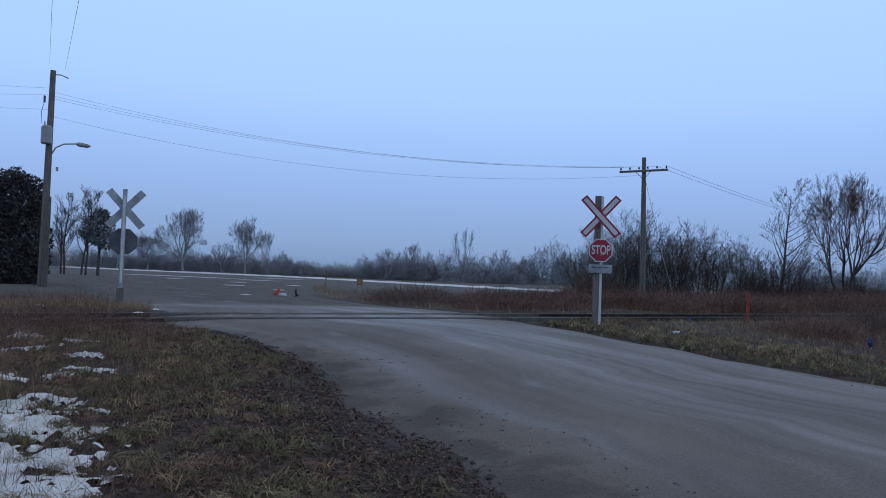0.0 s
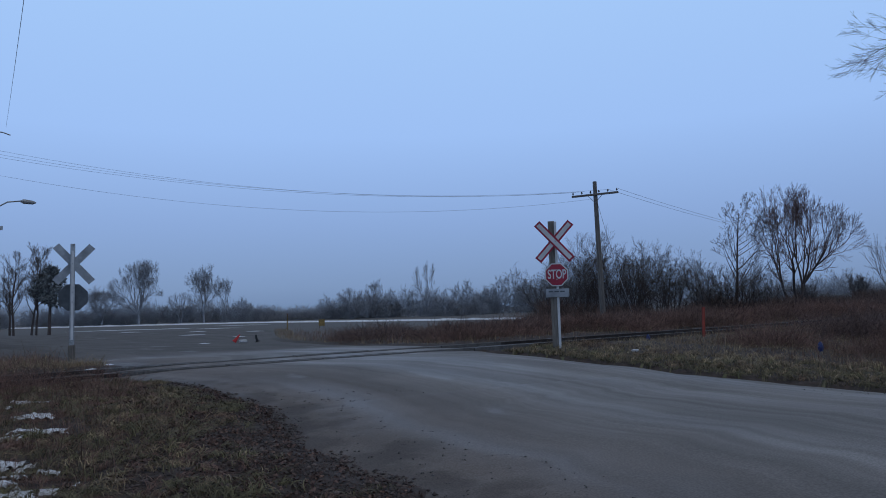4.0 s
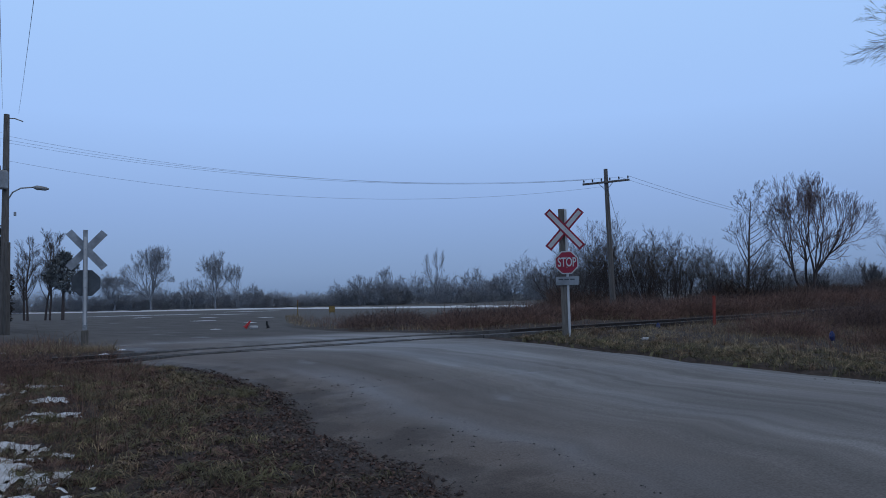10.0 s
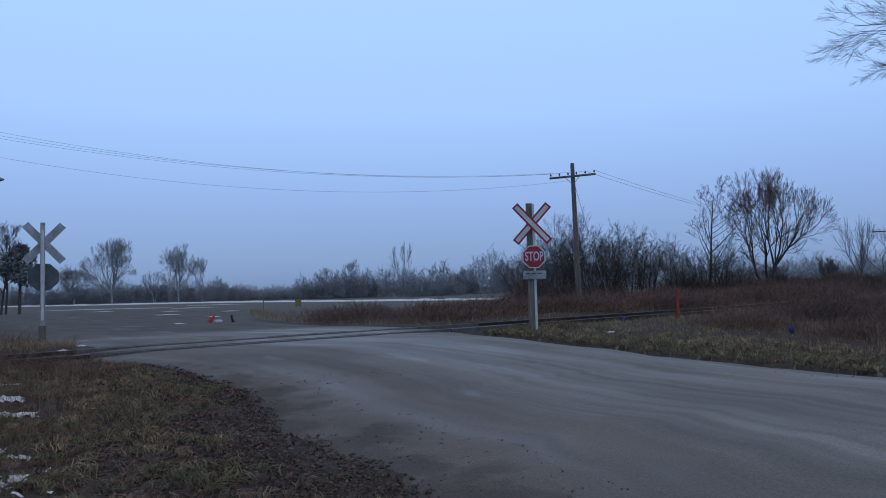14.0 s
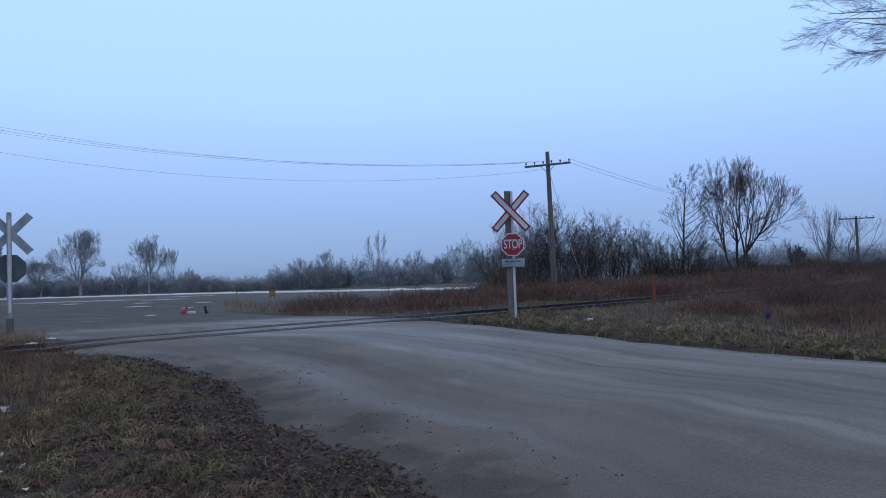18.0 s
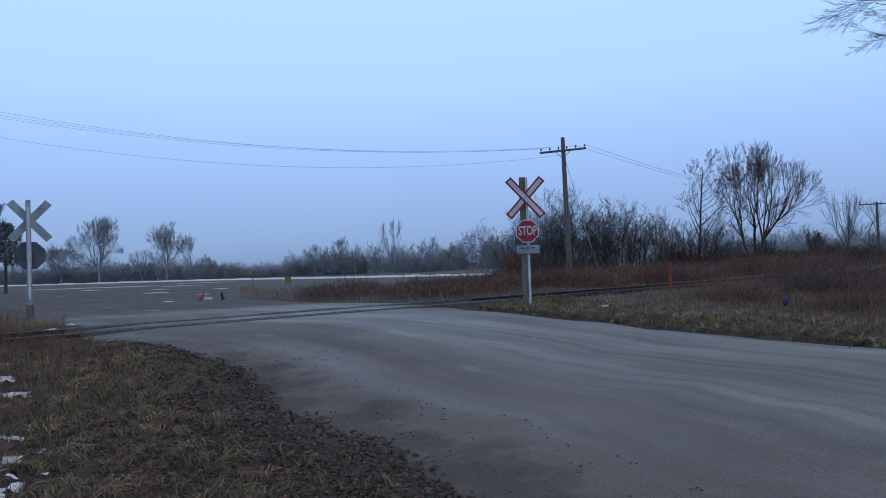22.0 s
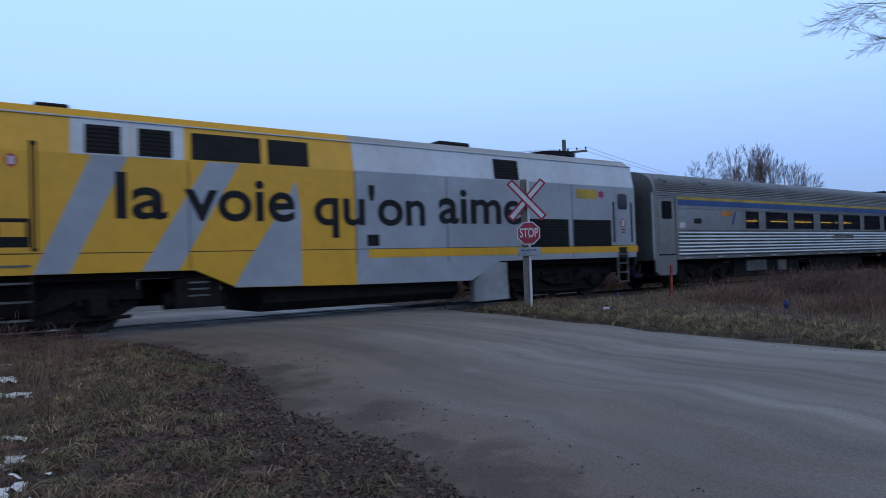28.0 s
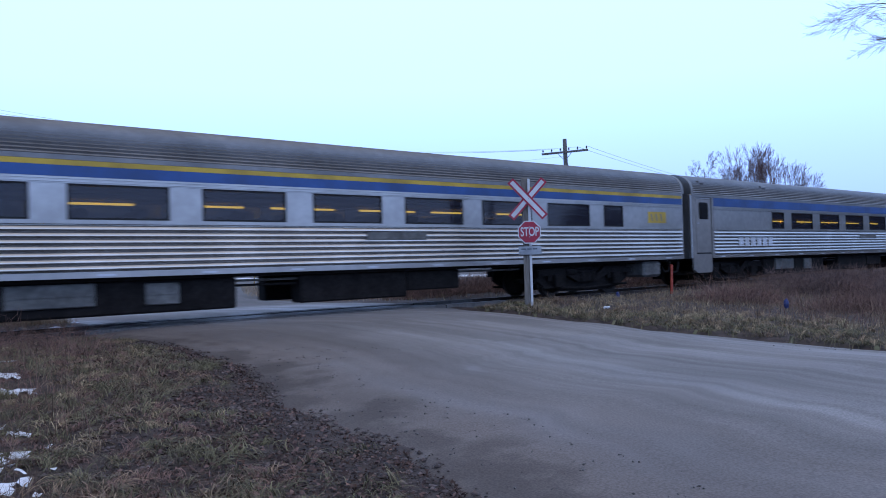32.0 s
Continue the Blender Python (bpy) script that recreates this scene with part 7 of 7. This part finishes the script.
    part("ceiling_inside", Shape().box(0.3, L - 0.2, -1.4, 1.4, 2.9, 2.95), INSIDE, car)
    part("luggage_rack", [Shape().box(1.5, L - 2, k - 0.27, k + 0.27, 2.62, 2.68) for k in (1.03, -1.03)], INSIDE, car)
    x = 2.6
    seat_mesh = Shape().cbox(-0.1, 0.12, -1.36, -0.35, 1.2, 2.3, 0.05).cbox(-0.1, 0.12, 0.35, 1.36, 1.2, 2.3, 0.05).cbox(0.05, 0.55, -1.36, -0.35, 1.45, 1.6, 0.04).cbox(0.05, 0.55, 0.35, 1.36, 1.45, 1.6, 0.04).mesh("seat_row", SEAT)
    lamp_mesh = Shape().box(-0.62, 0.62, -0.72, -0.64, 2.53, 2.575).mesh("lamp_strip", LAMP_WARM)
    while x < L - 5.5:
        part("seat_row", seat_mesh, SEAT, car, at=pose(x, 0, 0))
        x += 1.06
    for a, b in windows:
        if b - a > 1.2:
            for c in (0.28, 0.74):
                part("lamp_strip", lamp_mesh, LAMP_WARM, car, "warm lit lamp strip", at=pose(a + (b - a) * c, 0, 0) @ Matrix.Diagonal((random.uniform(0.55, 0.8), 1, 1, 1)))
    extras(car)
    return car


def extras_one(car):
    ac = part("roof_duct", [Shape().tube([(0.3, k, 4.06), (5.1, k, 4.06)], 0.035, 6) for k in (0.55, -0.55)], L_DARK, car, "dark roof-top pipe rack")
    for x in (0.35, 1.3, 2.6, 3.9, 5.0):
        part("rack_support", Shape().cbox(x, x + 0.14, -0.62, 0.62, 3.92, 4.13, 0.02), L_DARK, ac)
    part("emblem", side_panel([(21.7, 2.5), (20.95, 2.5), (21.0, 2.68), (21.7, 2.68)], 1.496, 0.004), C_ORANGE, car, "orange emblem patch")
    part("emblem_bar", side_panel([(21.05, 2.2), (20.95, 2.2), (20.72, 2.68), (20.84, 2.68)], 1.496, 0.005), C_BLUE, car)
    part("window_slot", side_panel(rounded(22.95, 23.42, 2.22, 2.4, 0.07), 1.496, 0.005), L_DARK, car, "small dark oval window")
    part("notice", side_panel(rect(23.95, 24.25, 2.02, 2.25), 1.496, 0.004), SIGN_WHITE, car)
    part("rear_emblem", side_panel(rect(1.55, 2.45, 2.42, 2.6), 1.496, 0.004), C_ORANGE, car, "orange emblem patch")
    part("pale_roof_vent", [Shape().cbox(1.35, 1.9, min(k * 1.2, k * 1.42), max(k * 1.2, k * 1.42), 3.42, 3.64, 0.03) for k in (1, -1)], L_LIGHT, car, "pale roof vent")
    part("rear_leaf", side_panel([(1.42 + 0.09 * math.cos(k * 0.78), 2.52 + 0.09 * math.sin(k * 0.78)) for k in range(8)], 1.496, 0.004), SIGN_RED, car)
    part("letter_board", side_panel(rect(11.2, 13.0, 1.68, 1.86), 1.531, 0.004), UNDER_GREY, car, "grey plate with unreadable letters")
    for x, z in ((0.35, 2.22), (0.45, 1.05)):
        part("blue_notice", side_panel(rounded(x - 0.12, x + 0.12, z - 0.1, z + 0.1, 0.05), 1.53, 0.004), C_BLUE, car)


def extras_two(car):
    part("flag_red", side_panel(rect(23.98, 24.2, 2.14, 2.56), 1.496, 0.004, rect(23.42, 23.62, 2.14, 2.56)), FLAG_RED, car, "red bars of a flag")
    flag = part("flag_white", side_panel(rect(23.62, 23.98, 2.14, 2.56), 1.496, 0.004), SIGN_WHITE, car, "white middle of a flag")
    leaf = [(0, 0.13), (0.035, 0.07), (0.08, 0.09), (0.07, 0.0), (0.12, 0.02), (0.1, -0.04), (0.05, -0.08), (0.012, -0.075), (0.012, -0.13), (-0.012, -0.13), (-0.012, -0.075), (-0.05, -0.08), (-0.1, -0.04), (-0.12, 0.02), (-0.07, 0.0), (-0.08, 0.09), (-0.035, 0.07)]
    part("maple_leaf", side_panel([(23.8 + a, 2.35 + b) for a, b in leaf], 1.501, 0.003), FLAG_RED, flag)
    part("notice", side_panel(rect(23.85, 24.15, 1.995, 2.12), 1.496, 0.004), SIGN_WHITE, car)
    part("window_slot", side_panel(rounded(22.95, 23.35, 2.2, 2.36, 0.06), 1.496, 0.005), L_DARK, car, "small dark oval window")
    part("emblem", side_panel([(1.1, 2.2), (2.05, 2.2), (2.05, 2.56), (1.1, 2.56)], 1.496, 0.004), C_YELLOW, car, "yellow emblem patch")
    for x in (1.3, 1.55, 1.8):
        part("emblem_bar", side_panel([(x, 2.26), (x + 0.06, 2.26), (x + 0.12, 2.5), (x + 0.06, 2.5)], 1.5, 0.003), STAIN_DULL, car)
    part("letter_board", side_panel(rect(10.9, 12.6, 1.68, 1.86), 1.531, 0.004), UNDER_GREY, car, "grey plate with unreadable letters")


def extras_three(car):
    part("letter_board", side_panel(rect(10.9, 12.6, 1.68, 1.86), 1.531, 0.004), UNDER_GREY, car, "grey plate with unreadable letters")
    for k in range(6):
        part("pale_mark", side_panel(rect(20.4 + 0.42 * k, 20.7 + 0.42 * k, 1.4, 1.72), 1.531, 0.003), L_LIGHT, car, "pale worn lettering")


locomotive = build_locomotive()
W_ONE = [(19.16, 20.09), (16.95, 18.65), (14.79, 16.47), (12.5, 14.2), (10.35, 12.05), (8.2, 9.9), (6.02, 7.72), (4.45, 5.47), (3.03, 3.98)]
W_TWO = [(19.37, 20.32), (17.0, 18.78), (14.57, 16.37), (12.15, 13.94), (9.7, 11.5), (7.26, 9.06), (4.85, 6.63), (3.3, 4.21)]
coaches = [build_car(W_ONE, "stainless steel coach with blue and yellow stripe behind the locomotive", extras_one, 22.6),
           build_car(W_TWO, "stainless steel coach with a red and white flag emblem", extras_two, 20.7),
           build_car(W_TWO, "stainless steel passenger coach at the tail of the visible train", extras_three, 20.7, C_BLUE)]

# how far each vehicle's rear end stands behind the locomotive's rear end
TRAIN = [(locomotive, 0.0)] + [(c, 26.56 + 26.05 * n) for n, c in enumerate(coaches)]
SPEED = 12.5
HEADING = math.degrees(math.atan2(-ALONG[1], -ALONG[0]))


def rear_at(t):
    return 23.41 + SPEED * (27.6 - t)


def motions():
    """The train rolls through at a steady pace; its wheels turn as it goes."""
    for vehicle, behind in TRAIN:
        walk(vehicle, [(t, pose(*on_track(rear_at(t) + behind, 0, 0.004), 0, 0, HEADING)) for t in (0, 8, 16, 24, 26, 28, 30, 32)])
    step = 1 / 30
    turns = [0.0] + [24.0 + step * k for k in range(241)]
    for wheel, x, r in SPINNING:
        walk(wheel, [(t, pose(x, 0, r) @ Euler((0, SPEED * (max(t, 24.0) - 24.0) / r, 0)).to_matrix().to_4x4()) for t in turns])


motions()
